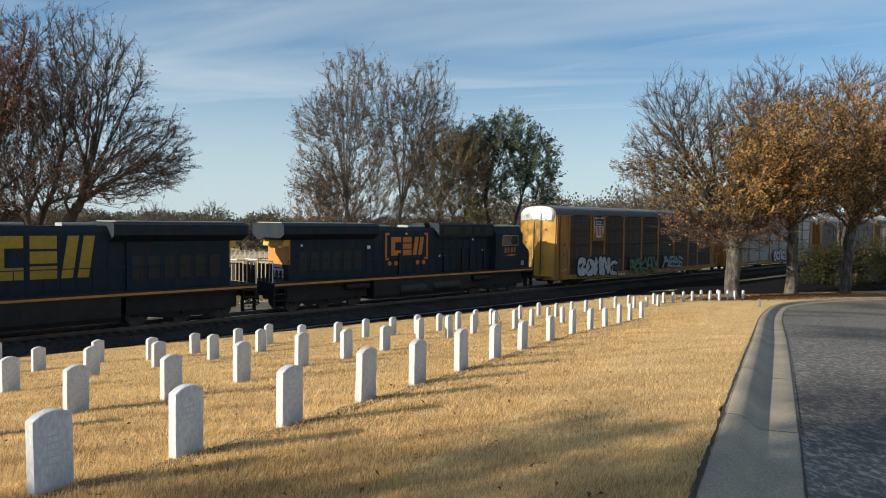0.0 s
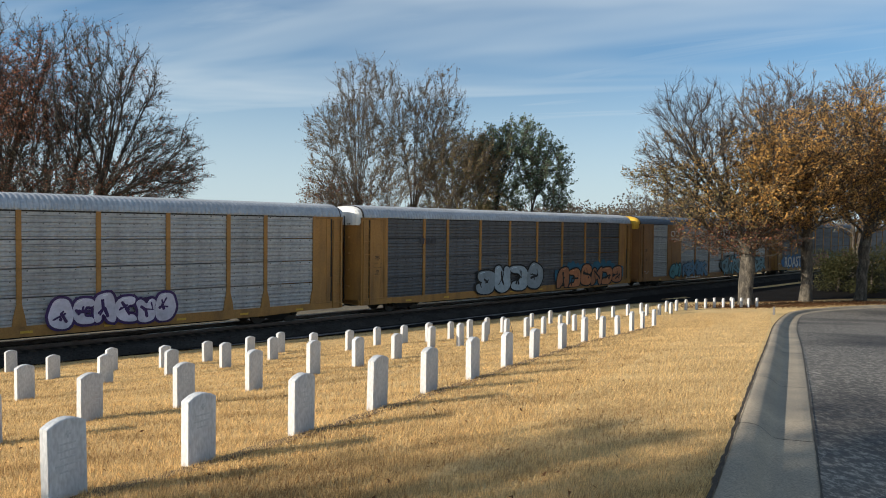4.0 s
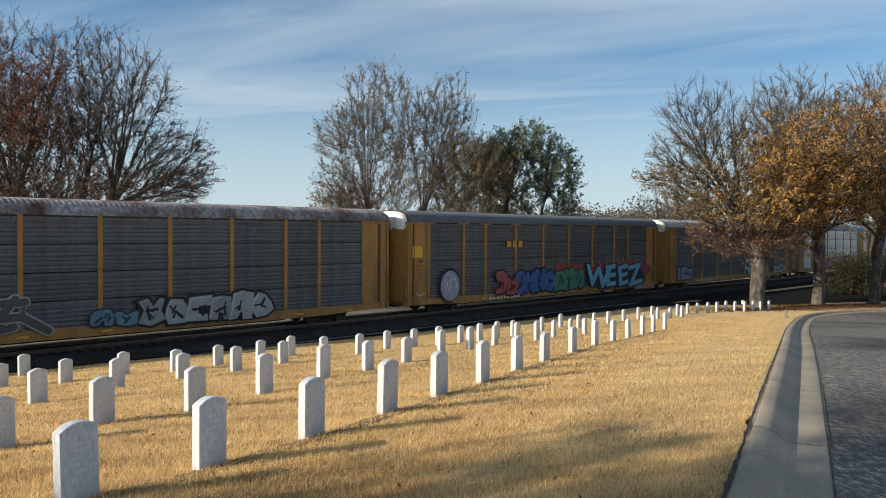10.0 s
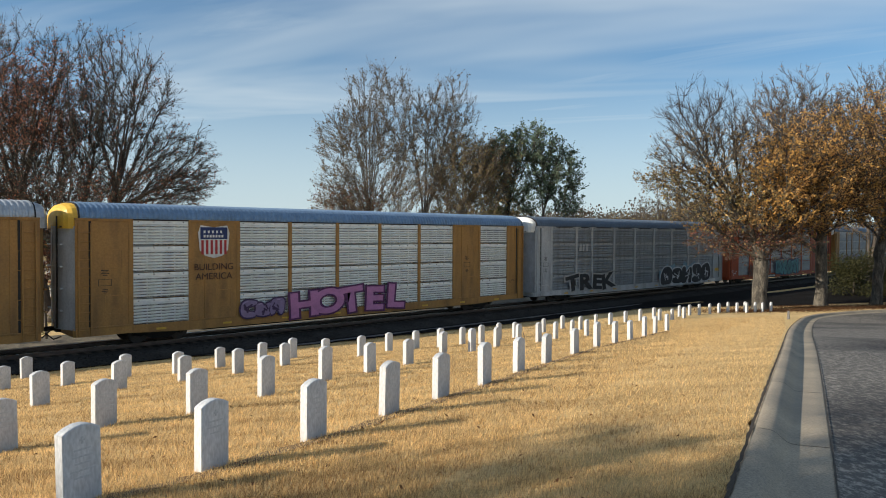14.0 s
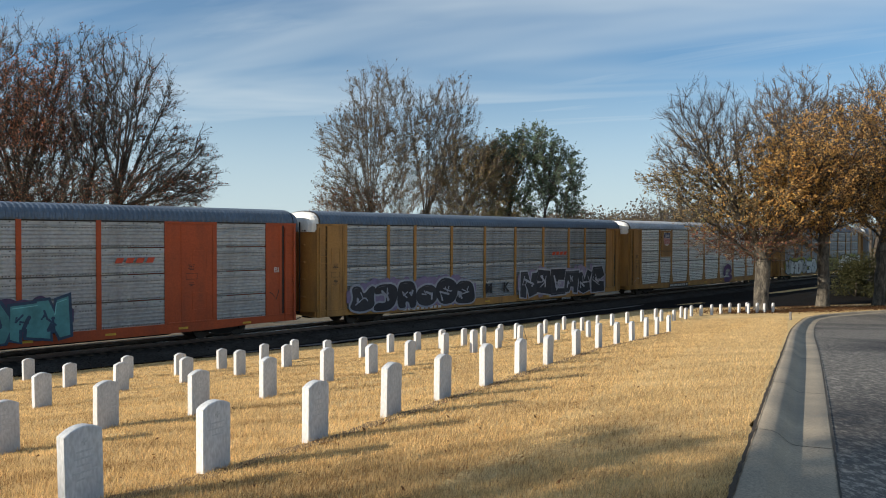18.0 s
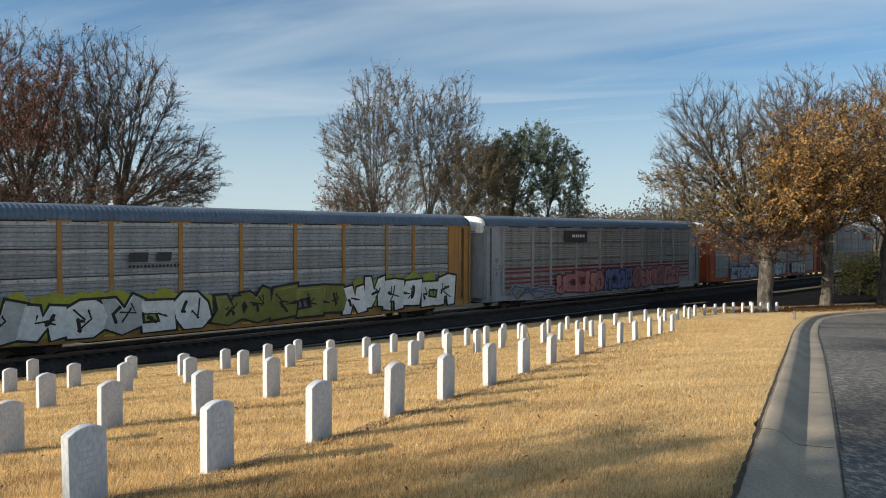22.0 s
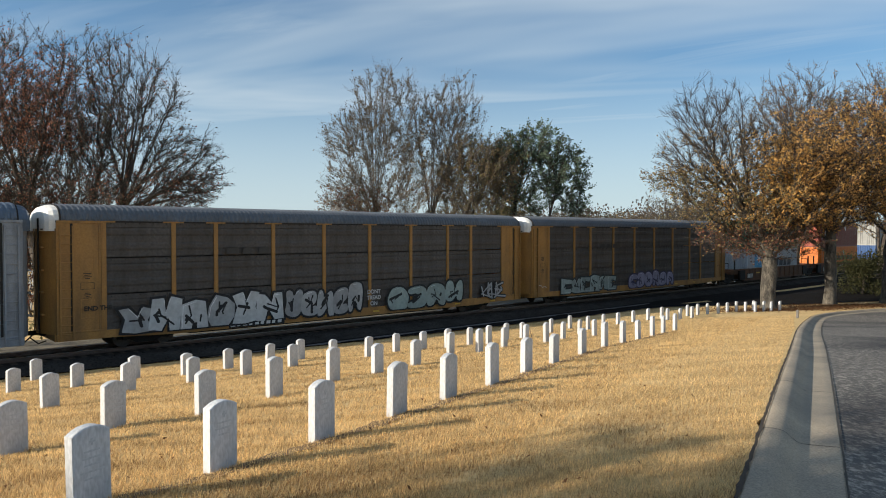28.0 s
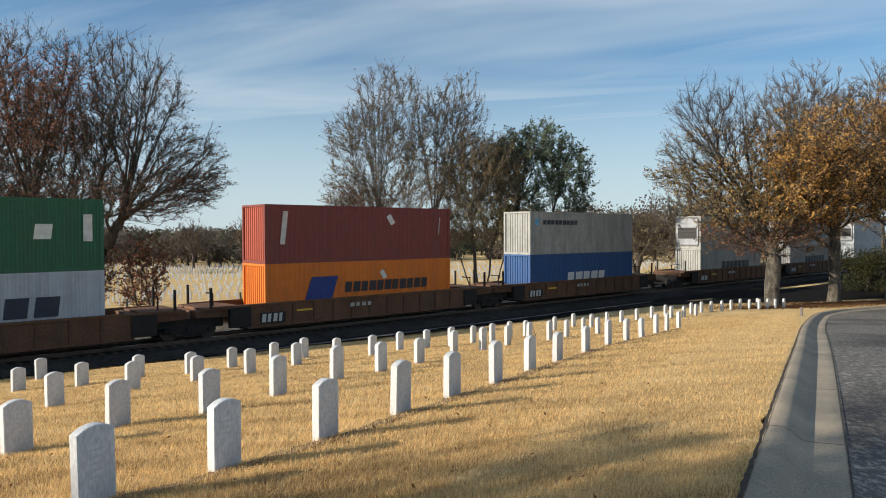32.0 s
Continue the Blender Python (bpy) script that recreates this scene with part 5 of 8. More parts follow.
def build_racks():
    """The nineteen car carriers in their order behind the engines. x runs from -13.7 (front) to 13.7."""
    cars = []
    f = -13.7
    # first: soiled panels, shield on a yellow plate
    c = rack("car carrier with soiled panels, yellow posts and sprayed lettering", GALV_BROWN, YELLOW, ROOF_GREY, WHITE, flared=False, ends=END_YELLOW)
    part("sign_plate", Geo().box(f + 4.74, f + 6.43, -1.74, -1.70, 3.45, 5.32), YELLOW, c, "yellow plate for the emblem")
    shield(c, f + 5.59, 4.12, 1.42, 1.62, -1.752)
    graffiti(c, f + 2.7, f + 8.3, 0.8, 2.15, (0.50, 0.55, 0.62), (0.012, 0.012, 0.015), 11, n=5, weight=0.3)
    graffiti(c, f + 10.2, f + 14.8, 0.95, 1.9, (0.12, 0.22, 0.15), (0.02, 0.04, 0.03), 12, weight=0.2)
    graffiti(c, f + 16.0, f + 19.4, 1.1, 1.85, (0.3, 0.4, 0.44), (0.03, 0.05, 0.06), 13, weight=0.2)
    bars(c, f + 8.3, f + 9.7, 0.72, 0.88, (0.55, 0.53, 0.5), 6)
    cars.append(c)
    # second: bright panels
    c = rack("car carrier with bright galvanised panels and yellow flared posts", GALV_BRIGHT, YELLOW, ROOF_PALE, WHITE, flared=True, capped=False)
    bars(c, f + 7.7, f + 9.2, 3.55, 3.95, (0.012, 0.02, 0.05), 3, name="emblem")
    graffiti(c, f + 13.3, f + 18.3, 0.85, 1.95, (0.62, 0.57, 0.66), (0.05, 0.02, 0.10), 21, n=6, weight=0.22)
    bars(c, f + 6.0, f + 8.6, 0.7, 0.86, (0.6, 0.6, 0.58), 9, plate=(0.012, 0.012, 0.012))
    cars.append(c)
    # third: blue-grey panels and large orange and blue work
    c = rack("car carrier with weathered blue-grey panels and large sprayed figures", GALV_DARK, YELLOW, ROOF_PALE, WHITE, capped=False)
    graffiti(c, f + 9.0, f + 15.6, 0.8, 2.5, (0.33, 0.40, 0.46), (0.012, 0.012, 0.014), 31, n=4, weight=0.3)
    graffiti(c, f + 17.4, f + 25.8, 0.8, 2.2, (0.48, 0.20, 0.09), (0.012, 0.012, 0.014), 32, back=(0.03, 0.13, 0.22), n=6, weight=0.3)
    bars(c, f + 4.2, f + 5.6, 3.6, 3.95, (0.05, 0.05, 0.06), 3, name="emblem")
    cars.append(c)
    # fourth: brown with plain plates
    f = -14.05
    c = rack("brown car carrier with pale galvanised panels and blue sprayed figures", GALV_BRIGHT, BROWN, ROOF_BLUE, BRIGHT_YELLOW, layout="B", ribs=4)
    g = Geo()
    blob_line(g, [(f + 6.05, 4.8), (f + 5.6, 4.8), (f + 5.45, 4.6), (f + 5.6, 4.4), (f + 6.05, 4.4), (f + 6.05, 4.8)], 0.1, -1.70)
    blob_line(g, [(f + 6.3, 4.4), (f + 6.3, 4.8), (f + 6.7, 4.8), (f + 6.85, 4.6), (f + 6.85, 4.4), (f + 6.3, 4.4)], 0.1, -1.70)
    part("emblem", g, paint((0.7, 0.68, 0.64)), c, "white looped line emblem")
    bars(c, f + 5.5, f + 7.0, 3.72, 3.84, (0.65, 0.63, 0.6), 9, y=-1.70)
    graffiti(c, f + 5.3, f + 7.2, 0.95, 1.9, (0.10, 0.32, 0.36), (0.015, 0.05, 0.06), 41, n=2)
    graffiti(c, f + 7.8, f + 12.0, 1.0, 2.0, (0.14, 0.26, 0.38), (0.02, 0.05, 0.08), 42, n=5, weight=0.2)
    graffiti(c, f + 15.4, f + 25.5, 0.9, 2.2, (0.17, 0.30, 0.34), (0.012, 0.014, 0.03), 43, back=(0.10, 0.13, 0.12), n=9, weight=0.2)
    bars(c, f + 8.2, f + 11.0, 0.7, 0.84, (0.55, 0.53, 0.5), 9)
    cars.append(c)
    text_on(cars[-1], "BI", f + 26.7, 2.6, 0.36, (0.6, 0.6, 0.58), -1.70)
    # fifth: readable sprayed word
    f = -14.25
    c = rack("car carrier with soiled grey panels, yellow posts and long sprayed lettering", GALV_DARK, YELLOW, ROOF_GREY, WHITE)
    spray_cloud(c, f + 2.0, f + 9.0, 0.7, 2.25, (0.05, 0.16, 0.38), 54, label="sprayed cloud of blue")
    text_on(c, "ROAST", f + 5.4, 0.98, 1.62, (0.012, 0.012, 0.014), -1.745, 0.10, "sprayed black outline of a word")
    text_on(c, "ROAST", f + 5.4, 0.98, 1.62, (0.58, 0.58, 0.57), -1.757, 0.045, "sprayed white word")
    graffiti(c, f + 11.6, f + 17.6, 0.95, 2.1, (0.30, 0.14, 0.11), (0.03, 0.015, 0.03), 51, back=(0.11, 0.06, 0.15), n=5)
    graffiti(c, f + 17.7, f + 22.4, 0.95, 2.15, (0.06, 0.22, 0.24), (0.012, 0.03, 0.035), 52, n=4, weight=0.3)
    graffiti(c, f + 22.8, f + 26.6, 1.1, 2.1, (0.34, 0.13, 0.08), (0.12, 0.05, 0.10), 53, n=4)
    bars(c, f + 8.7, f + 11.3, 0.68, 0.84, (0.6, 0.6, 0.58), 9, plate=(0.012, 0.012, 0.012))
    cars.append(c)
    # sixth: rusting roof
    c = rack("car carrier with dark panels, bright yellow ends and a rusting roof", GALV_DARK, YELLOW, ROOF_RUST, WHITE, capped=False, ends=YELLOW)
    part("sign_plate", Geo().box(f + 5.29, f + 6.98, -1.74, -1.70, 3.45, 5.3), YELLOW, c, "yellow plate for the emblem")
    shield(c, f + 6.13, 4.2, 1.25, 1.3, -1.752)
    graffiti(c, f + 2.8, f + 10.4, 0.95, 2.35, (0.085, 0.08, 0.08), (0.34, 0.34, 0.34), 61, n=4, weight=0.2)
    graffiti(c, f + 14.4, f + 20.6, 0.85, 1.9, (0.32, 0.34, 0.36), (0.012, 0.012, 0.014), 62, n=6)
    graffiti(c, f + 12.4, f + 14.3, 1.0, 1.6, (0.12, 0.22, 0.30), (0.02, 0.04, 0.06), 63, n=2)
    cars.append(c)
    # seventh: round white figure and blue, green and red work
    c = rack("car carrier with brown-grey panels and blue, green and red sprayed figures", GALV_DARK, YELLOW, ROOF_GREY, WHITE)
    g = Geo()
    disc(g, f + 3.9, 1.65, 0.92, -1.745, 22, 1.05)
    part("sprayed_outline", g, paint((0.014, 0.012, 0.02)), c, "sprayed black ring")
    g = Geo()
    disc(g, f + 3.95, 1.6, 0.78, -1.757, 22, 0.92)
    part("sprayed_fill", g, paint((0.32, 0.34, 0.42)), c, "sprayed pale disc")
    scribble(c, f + 3.5, f + 4.5, 1.2, 2.1, (0.7, 0.7, 0.7), 71, -1.765, 0.06)
    graffiti(c, f + 8.0, f + 10.0, 0.9, 2.2, (0.30, 0.07, 0.06), (0.03, 0.012, 0.012), 72, n=2)
    graffiti(c, f + 9.8, f + 14.0, 0.85, 2.35, (0.035, 0.10, 0.30), (0.012, 0.014, 0.04), 73, n=4, weight=0.32)
    graffiti(c, f + 14.0, f + 17.3, 0.95, 2.35, (0.04, 0.20, 0.13), (0.012, 0.03, 0.02), 74, back=(0.33, 0.05, 0.06), n=3, weight=0.3)
    spray_cloud(c, f + 18.0, f + 26.6, 1.2, 2.75, (0.26, 0.035, 0.05), 76, label="sprayed cloud of dark red")
    spray_cloud(c, f + 18.2, f + 25.6, 0.55, 2.3, (0.012, 0.014, 0.024), 77, -1.738, "sprayed black shadow")
    for q in range(9):
        x = f + 18.4 + q * 0.85
        scribble(c, x, x + 0.5, 2.3, 2.95, (0.55, 0.45, 0.46), 700 + q, -1.748, 0.035)
    sprayed_word(c, "WEEZ", f + 18.3, f + 25.3, 0.82, 2.42, (0.14, 0.38, 0.60), (0.012, 0.014, 0.03), 75)
    bars(c, f + 9.0, f + 10.7, 3.55, 3.95, (0.55, 0.30, 0.03), 3, name="emblem")
    part("notice", Geo().box(f + 1.0, f + 1.75, -1.70, -1.685, 3.35, 4.0), BRIGHT_YELLOW, c, "yellow notice panel")
    bars(c, f + 7.4, f + 10.4, 0.7, 0.84, (0.55, 0.53, 0.5), 9)
    cars.append(c)
    # eighth
    c = rack("car carrier with dark panels, yellow flared posts, pale roof", GALV_DARK, YELLOW, ROOF_PALE, WHITE, flared=True)
    graffiti(c, f + 2.5, f + 5.0, 0.9, 1.85, (0.20, 0.25, 0.36), (0.03, 0.03, 0.05), 81, n=3)
    graffiti(c, f + 15.9, f + 19.3, 0.95, 2.2, (0.42, 0.54, 0.60), (0.02, 0.03, 0.04), 82, n=4, weight=0.18)
    graffiti(c, f + 22.8, f + 25.6, 0.95, 1.65, (0.30, 0.34, 0.32), (0.03, 0.04, 0.04), 83, n=4)
    scribble(c, f + 0.6, f + 1.7, 2.3, 2.9, (0.02, 0.015, 0.012), 84, -1.69)
    bars(c, f + 6.0, f + 9.0, 0.7, 0.84, (0.55, 0.53, 0.5), 9)
    cars.append(c)
    # ninth: yellow with plates
    c = rack("yellow car carrier with bright slatted panels and pink sprayed figures", GALV_NEW, YELLOW, ROOF_SKY, BRIGHT_YELLOW, layout="B", ribs=5, ends=PALE_GREY)
    shield(c, f + 6.35, 4.1, 1.5, 1.5, -1.69)
    text_on(c, "BUILDING", f + 6.35, 2.85, 0.42, (0.05, 0.02, 0.015), -1.70)
    text_on(c, "AMERICA", f + 6.35, 2.42, 0.42, (0.05, 0.02, 0.015), -1.70)
    sprayed_word(c, "HOTEL", f + 10.4, f + 17.6, 0.72, 2.0, (0.50, 0.20, 0.38), (0.10, 0.025, 0.09), 91)
    graffiti(c, f + 7.6, f + 9.9, 1.0, 1.6, (0.26, 0.18, 0.30), (0.06, 0.03, 0.08), 92, n=3)
    cars.append(c)
    # tenth
    f = -14.1
    c = rack("pale grey car carrier with dull panels and black sprayed figures", GALV, PALE_GREY, ROOF_BLUE, WHITE, ends=GREY)
    sprayed_word(c, "TREK", f + 3.8, f + 9.6, 0.85, 1.95, (0.02, 0.022, 0.025), (0.42, 0.42, 0.42), 101)
    bars(c, f + 5.2, f + 6.4, 3.3, 3.8, (0.5, 0.5, 0.5), 3, name="emblem")
    graffiti(c, f + 16.6, f + 25.2, 0.75, 2.15, (0.016, 0.017, 0.022), (0.55, 0.57, 0.6), 102, back=(0.20, 0.33, 0.42), n=5)
    part("notice", Geo().box(f + 26.3, f + 27.0, -1.69, -1.668, 1.55, 1.82), BRIGHT_YELLOW, c, "yellow notice panel")
    part("sill_strip", Geo().box(f + 17.0, f + 26.4, -1.672, -1.662, 0.6, 0.84), WHITE, c, "white strip along the sill")
    cars.append(c)
    # eleventh: orange-red with plates
    c = rack("orange-red car carrier with bright slatted panels and teal sprayed figures", GALV_BRIGHT, ORANGE, ROOF_BLUE, ORANGE, layout="B", ribs=4)
    g = Geo()
    for i in range(4):
        g.prism_y([(f + 19.2 + i * 0.42, 3.62), (f + 19.5 + i * 0.42, 3.62), (f + 19.6 + i * 0.42, 3.84), (f + 19.3 + i * 0.42, 3.84)], -1.75, -1.745)
    part("emblem", g, paint((0.5, 0.07, 0.03)), c, "slanted red emblem bars")
    graffiti(c, f + 11.3, f + 17.4, 0.85, 2.2, (0.08, 0.26, 0.28), (0.03, 0.06, 0.11), 111, back=(0.07, 0.045, 0.10), n=6)
    graffiti(c, f + 5.0, f + 7.6, 0.95, 1.8, (0.30, 0.11, 0.06), (0.05, 0.03, 0.03), 112, n=4, weight=0.12)
    scribble(c, f + 1.0, f + 2.2, 0.95, 1.4, (0.75, 0.74, 0.7), 113, -1.69, 0.05)
    bars(c, f + 9.0, f + 11.2, 0.7, 0.86, (0.62, 0.62, 0.6), 9, plate=(0.012, 0.012, 0.012))
    cars.append(c)
    text_on(cars[-1], "BI", f + 26.7, 2.7, 0.36, (0.6, 0.6, 0.58), -1.70)
    # twelfth
    f = -13.7
    c = rack("car carrier with pale panels, yellow posts and big black sprayed figures", GALV, YELLOW, ROOF_BLUE, WHITE, tiers=4, ribs=4, capped=False)
    g = Geo()
    for i in range(4):
        g.prism_y([(f + 18.9 + i * 0.42, 3.5), (f + 19.2 + i * 0.42, 3.5), (f + 19.3 + i * 0.42, 3.72), (f + 19.0 + i * 0.42, 3.72)], -1.75, -1.745)
    part("emblem", g, paint((0.5, 0.07, 0.03)), c, "slanted red emblem bars")
    graffiti(c, f + 2.0, f + 11.2, 0.85, 2.15, (0.02, 0.022, 0.032), (0.30, 0.32, 0.38), 121, back=(0.20, 0.16, 0.27), n=6, weight=0.34)
    for w, x in (("M", 12.6), ("K", 14.2)):
        text_on(c, w, f + x, 1.3, 0.85, (0.02, 0.02, 0.025), -1.745, 0.03, "black sprayed letter")
    graffiti(c, f + 15.6, f + 25.0, 0.9, 2.4, (0.022, 0.024, 0.034), (0.36, 0.37, 0.42), 122, back=(0.26, 0.22, 0.32), n=6, weight=0.34)
    bars(c, f + 5.6, f + 8.6, 0.7, 0.84, (0.55, 0.53, 0.5), 9)
    cars.append(c)
    # thirteenth
    c = rack("yellow car carrier with bright slotted panels and one purple figure", GALV_NEW, YELLOW, ROOF_PALE, WHITE, flared=True, ribs=3, tiers=5, capped=False)
    part("sign_plate", Geo().box(f + 4.74, f + 6.43, -1.73, -1.70, 3.1, 5.3), YELLOW, c, "yellow plate for the emblem")
    shield(c, f + 5.59, 4.25, 1.05, 1.15, -1.74)
    text_on(c, "BUILDING AMERICA", f + 5.59, 3.2, 0.20, (0.05, 0.02, 0.015), -1.74)
    g = Geo()
    blob_line(g, [(f + 16.1, 1.3), (f + 16.25, 1.75), (f + 16.7, 2.0), (f + 17.2, 1.9), (f + 17.4, 1.55), (f + 17.1, 1.25), (f + 17.45, 0.95), (f + 17.1, 0.72), (f + 16.3, 0.75)], 0.46, -1.747)
    # punched rows in the panels
    th = (Z_EAVE - Z_SILL1) / 5
    for a, b in zip(LAYOUT_A["posts"][:-1], LAYOUT_A["posts"][1:]):
        for k in range(5):
            def holes():
                q = Geo()
                n = int((b - a - 0.4) / 0.13)
                for row in (0.70, 0.77):
                    for i in range(n):
                        if i % 8 != 7:
                            x = 0.2 + i * 0.13 + (0.06 if row > 0.72 else 0.0)
                            q.box(x, x + 0.055, -0.006, 0.0, th * row, th * row + 0.035)
                return q.mesh("perforation", BLACK)
            ob = part("perforation", shared(("holes", round(b - a, 2)), holes), BLACK, c, "row of punched holes", at=(f + a, -RACK_HW + 0.02, Z_SILL1 + k * th + 0.012))
            tagged(ob, kind="stuff")
    part("sprayed_fill", g, paint((0.09, 0.035, 0.13)), c, "purple sprayed figure")
    bars(c, f + 6.2, f + 9.2, 0.7, 0.86, (0.62, 0.62, 0.6), 9, plate=(0.012, 0.012, 0.012))
    cars.append(c)
    # fourteenth
    c = rack("car carrier with silver panels, yellow posts and olive and white figures", GALV, YELLOW, ROOF_BLUE, WHITE, ribs=3, capped=True)
    bars(c, f + 7.2, f + 9.5, 3.35, 3.75, (0.03, 0.03, 0.035), 2, name="emblem")
    bars(c, f + 7.2, f + 9.4, 3.1, 3.22, (0.03, 0.03, 0.035), 14)
    graffiti(c, f + 1.8, f + 10.6, 0.85, 2.25, (0.66, 0.69, 0.68), (0.014, 0.016, 0.014), 141, back=(0.30, 0.32, 0.035), n=6, weight=0.26)
    graffiti(c, f + 10.9, f + 18.0, 0.9, 2.2, (0.17, 0.17, 0.035), (0.014, 0.016, 0.014), 142, n=5, weight=0.36)
    graffiti(c, f + 18.0, f + 25.9, 0.9, 2.35, (0.66, 0.68, 0.66), (0.014, 0.016, 0.014), 143, back=(0.26, 0.28, 0.04), n=6, weight=0.26)
    cars.append(c)
    # fifteenth: white with maroon stripes
    for k in (0, 1, 2):
        if k == 1:
            c = rack("orange-red posted car carrier with pale panels and blue-grey figures", GALV, ORANGE, ROOF_BLUE, WHITE, ribs=5)
            g = Geo()
            g.prism_y([(f + 18.9, 3.55), (f + 21.0, 3.7), (f + 21.0, 3.85), (f + 18.9, 3.8)], -1.75, -1.745)
            part("emblem", g, paint((0.5, 0.07, 0.03)), c, "slanted red emblem bar")
            graffiti(c, f + 4.7, f + 11.2, 0.8, 1.85, (0.26, 0.33, 0.42), (0.03, 0.035, 0.05), 161, back=(0.10, 0.06, 0.09), n=5)
            graffiti(c, f + 11.3, f + 17.2, 0.85, 2.0, (0.30, 0.38, 0.46), (0.03, 0.035, 0.05), 162, n=5)
            graffiti(c, f + 19.0, f + 22.7, 0.9, 1.9, (0.46, 0.47, 0.48), (0.05, 0.05, 0.06), 163, n=4)
            cars.append(c)
            continue
        c = rack("white car carrier with maroon stripes and sprayed figures", GALV_WHITE, GREY, ROOF_BLUE, WHITE, ribs=4, ends=GREY)
        g = Geo()
        for z in (1.35, 1.62, 1.9, 2.3, 2.55):
            for a, b in zip(LAYOUT_A["posts"][:-1], LAYOUT_A["posts"][1:]):
                g.box(f + a + 0.14, f + b - 0.14, -1.632, -1.622, z, z + 0.13)
        part("stripes", g, paint((0.17, 0.02, 0.03)), c, "maroon stripes")
        part("sign_plate", Geo().box(f + 8.0 + 3 * k, f + 10.6 + 3 * k, -1.745, -1.70, 4.35, 5.15), paint((0.15, 0.018, 0.03) if k else (0.03, 0.028, 0.034)), c, "dark sign panel")
        bars(c, f + 8.8 + 3 * k, f + 10.3 + 3 * k, 4.35, 4.55, (0.7, 0.68, 0.66), 7, y=-1.75)
        if k == 0:
            graffiti(c, f + 7.0, f + 12.6, 0.85, 2.2, (0.34, 0.14, 0.13), (0.10, 0.03, 0.05), 151, n=5)
            graffiti(c, f + 12.8, f + 16.4, 0.95, 2.2, (0.10, 0.12, 0.26), (0.02, 0.02, 0.05), 152, n=4)
            graffiti(c, f + 16.6, f + 23.6, 0.95, 2.35, (0.34, 0.15, 0.14), (0.10, 0.03, 0.05), 153, n=6)
            graffiti(c, f + 2.2, f + 6.6, 0.8, 1.5, (0.08, 0.10, 0.16), (0.3, 0.3, 0.33), 154, n=4, weight=0.14)
        else:
            graffiti(c, f + 10.0, f + 17.5, 0.85, 2.1, (0.10, 0.22, 0.36), (0.02, 0.03, 0.06), 171, n=6)
            graffiti(c, f + 18.0, f + 22.0, 0.85, 1.8, (0.36, 0.38, 0.42), (0.03, 0.03, 0.05), 172, n=4)
        cars.append(c)
    # eighteenth
    c = rack("car carrier with dark brown panels, pale yellow posts and white figures", GALV_BROWN, YELLOW, ROOF_GREY, WHITE, tiers=3, ribs=1)
    graffiti(c, f + 2.3, f + 9.8, 0.72, 2.05, (0.55, 0.56, 0.56), (0.016, 0.016, 0.018), 181, n=6, weight=0.27)
    graffiti(c, f + 10.0, f + 14.6, 0.85, 2.25, (0.40, 0.40, 0.40), (0.016, 0.016, 0.018), 182, n=5, weight=0.27)
    graffiti(c, f + 16.3, f + 22.0, 0.85, 2.1, (0.27, 0.33, 0.31), (0.016, 0.018, 0.018), 183, n=4, weight=0.36)
    graffiti(c, f + 23.6, f + 25.6, 1.0, 1.7, (0.36, 0.36, 0.36), (0.03, 0.03, 0.03), 184, n=3, weight=0.14)
    bars(c, f + 7.0, f + 9.4, 3.6, 3.9, (0.05, 0.045, 0.04), 3, name="emblem")
    for k, w in enumerate(("DONT", "TREAD", "ON")):
        text_on(c, w, f + 15.4, 1.75 - 0.32 * k, 0.3, (0.5, 0.5, 0.49), -1.745, 0.01, "thin white sprayed words")
    text_on(c, "END THE", f + 1.5, 1.85, 0.26, (0.03, 0.025, 0.02), -1.70, 0.01, "black marker words")
    bars(c, f + 7.2, f + 9.9, 0.7, 0.84, (0.6, 0.6, 0.58), 9, plate=(0.012, 0.012, 0.012))
    cars.append(c)
    # nineteenth
    c = rack("car carrier with dark brown panels, yellow posts and pale sprayed figures", GALV_BROWN, YELLOW, ROOF_GREY, WHITE, tiers=3, ribs=1)
    graffiti(c, f + 3.0, f + 9.6, 0.8, 1.75, (0.25, 0.30, 0.29), (0.03, 0.035, 0.035), 191, n=6)
    graffiti(c, f + 11.4, f + 18.0, 0.8, 1.75, (0.27, 0.26, 0.38), (0.04, 0.035, 0.08), 192, n=6, weight=0.3)
    bars(c, f + 7.6, f + 10.0, 3.5, 3.8, (0.05, 0.045, 0.04), 3, name="emblem")
    cars.append(c)
    return cars


RACKS = build_racks()
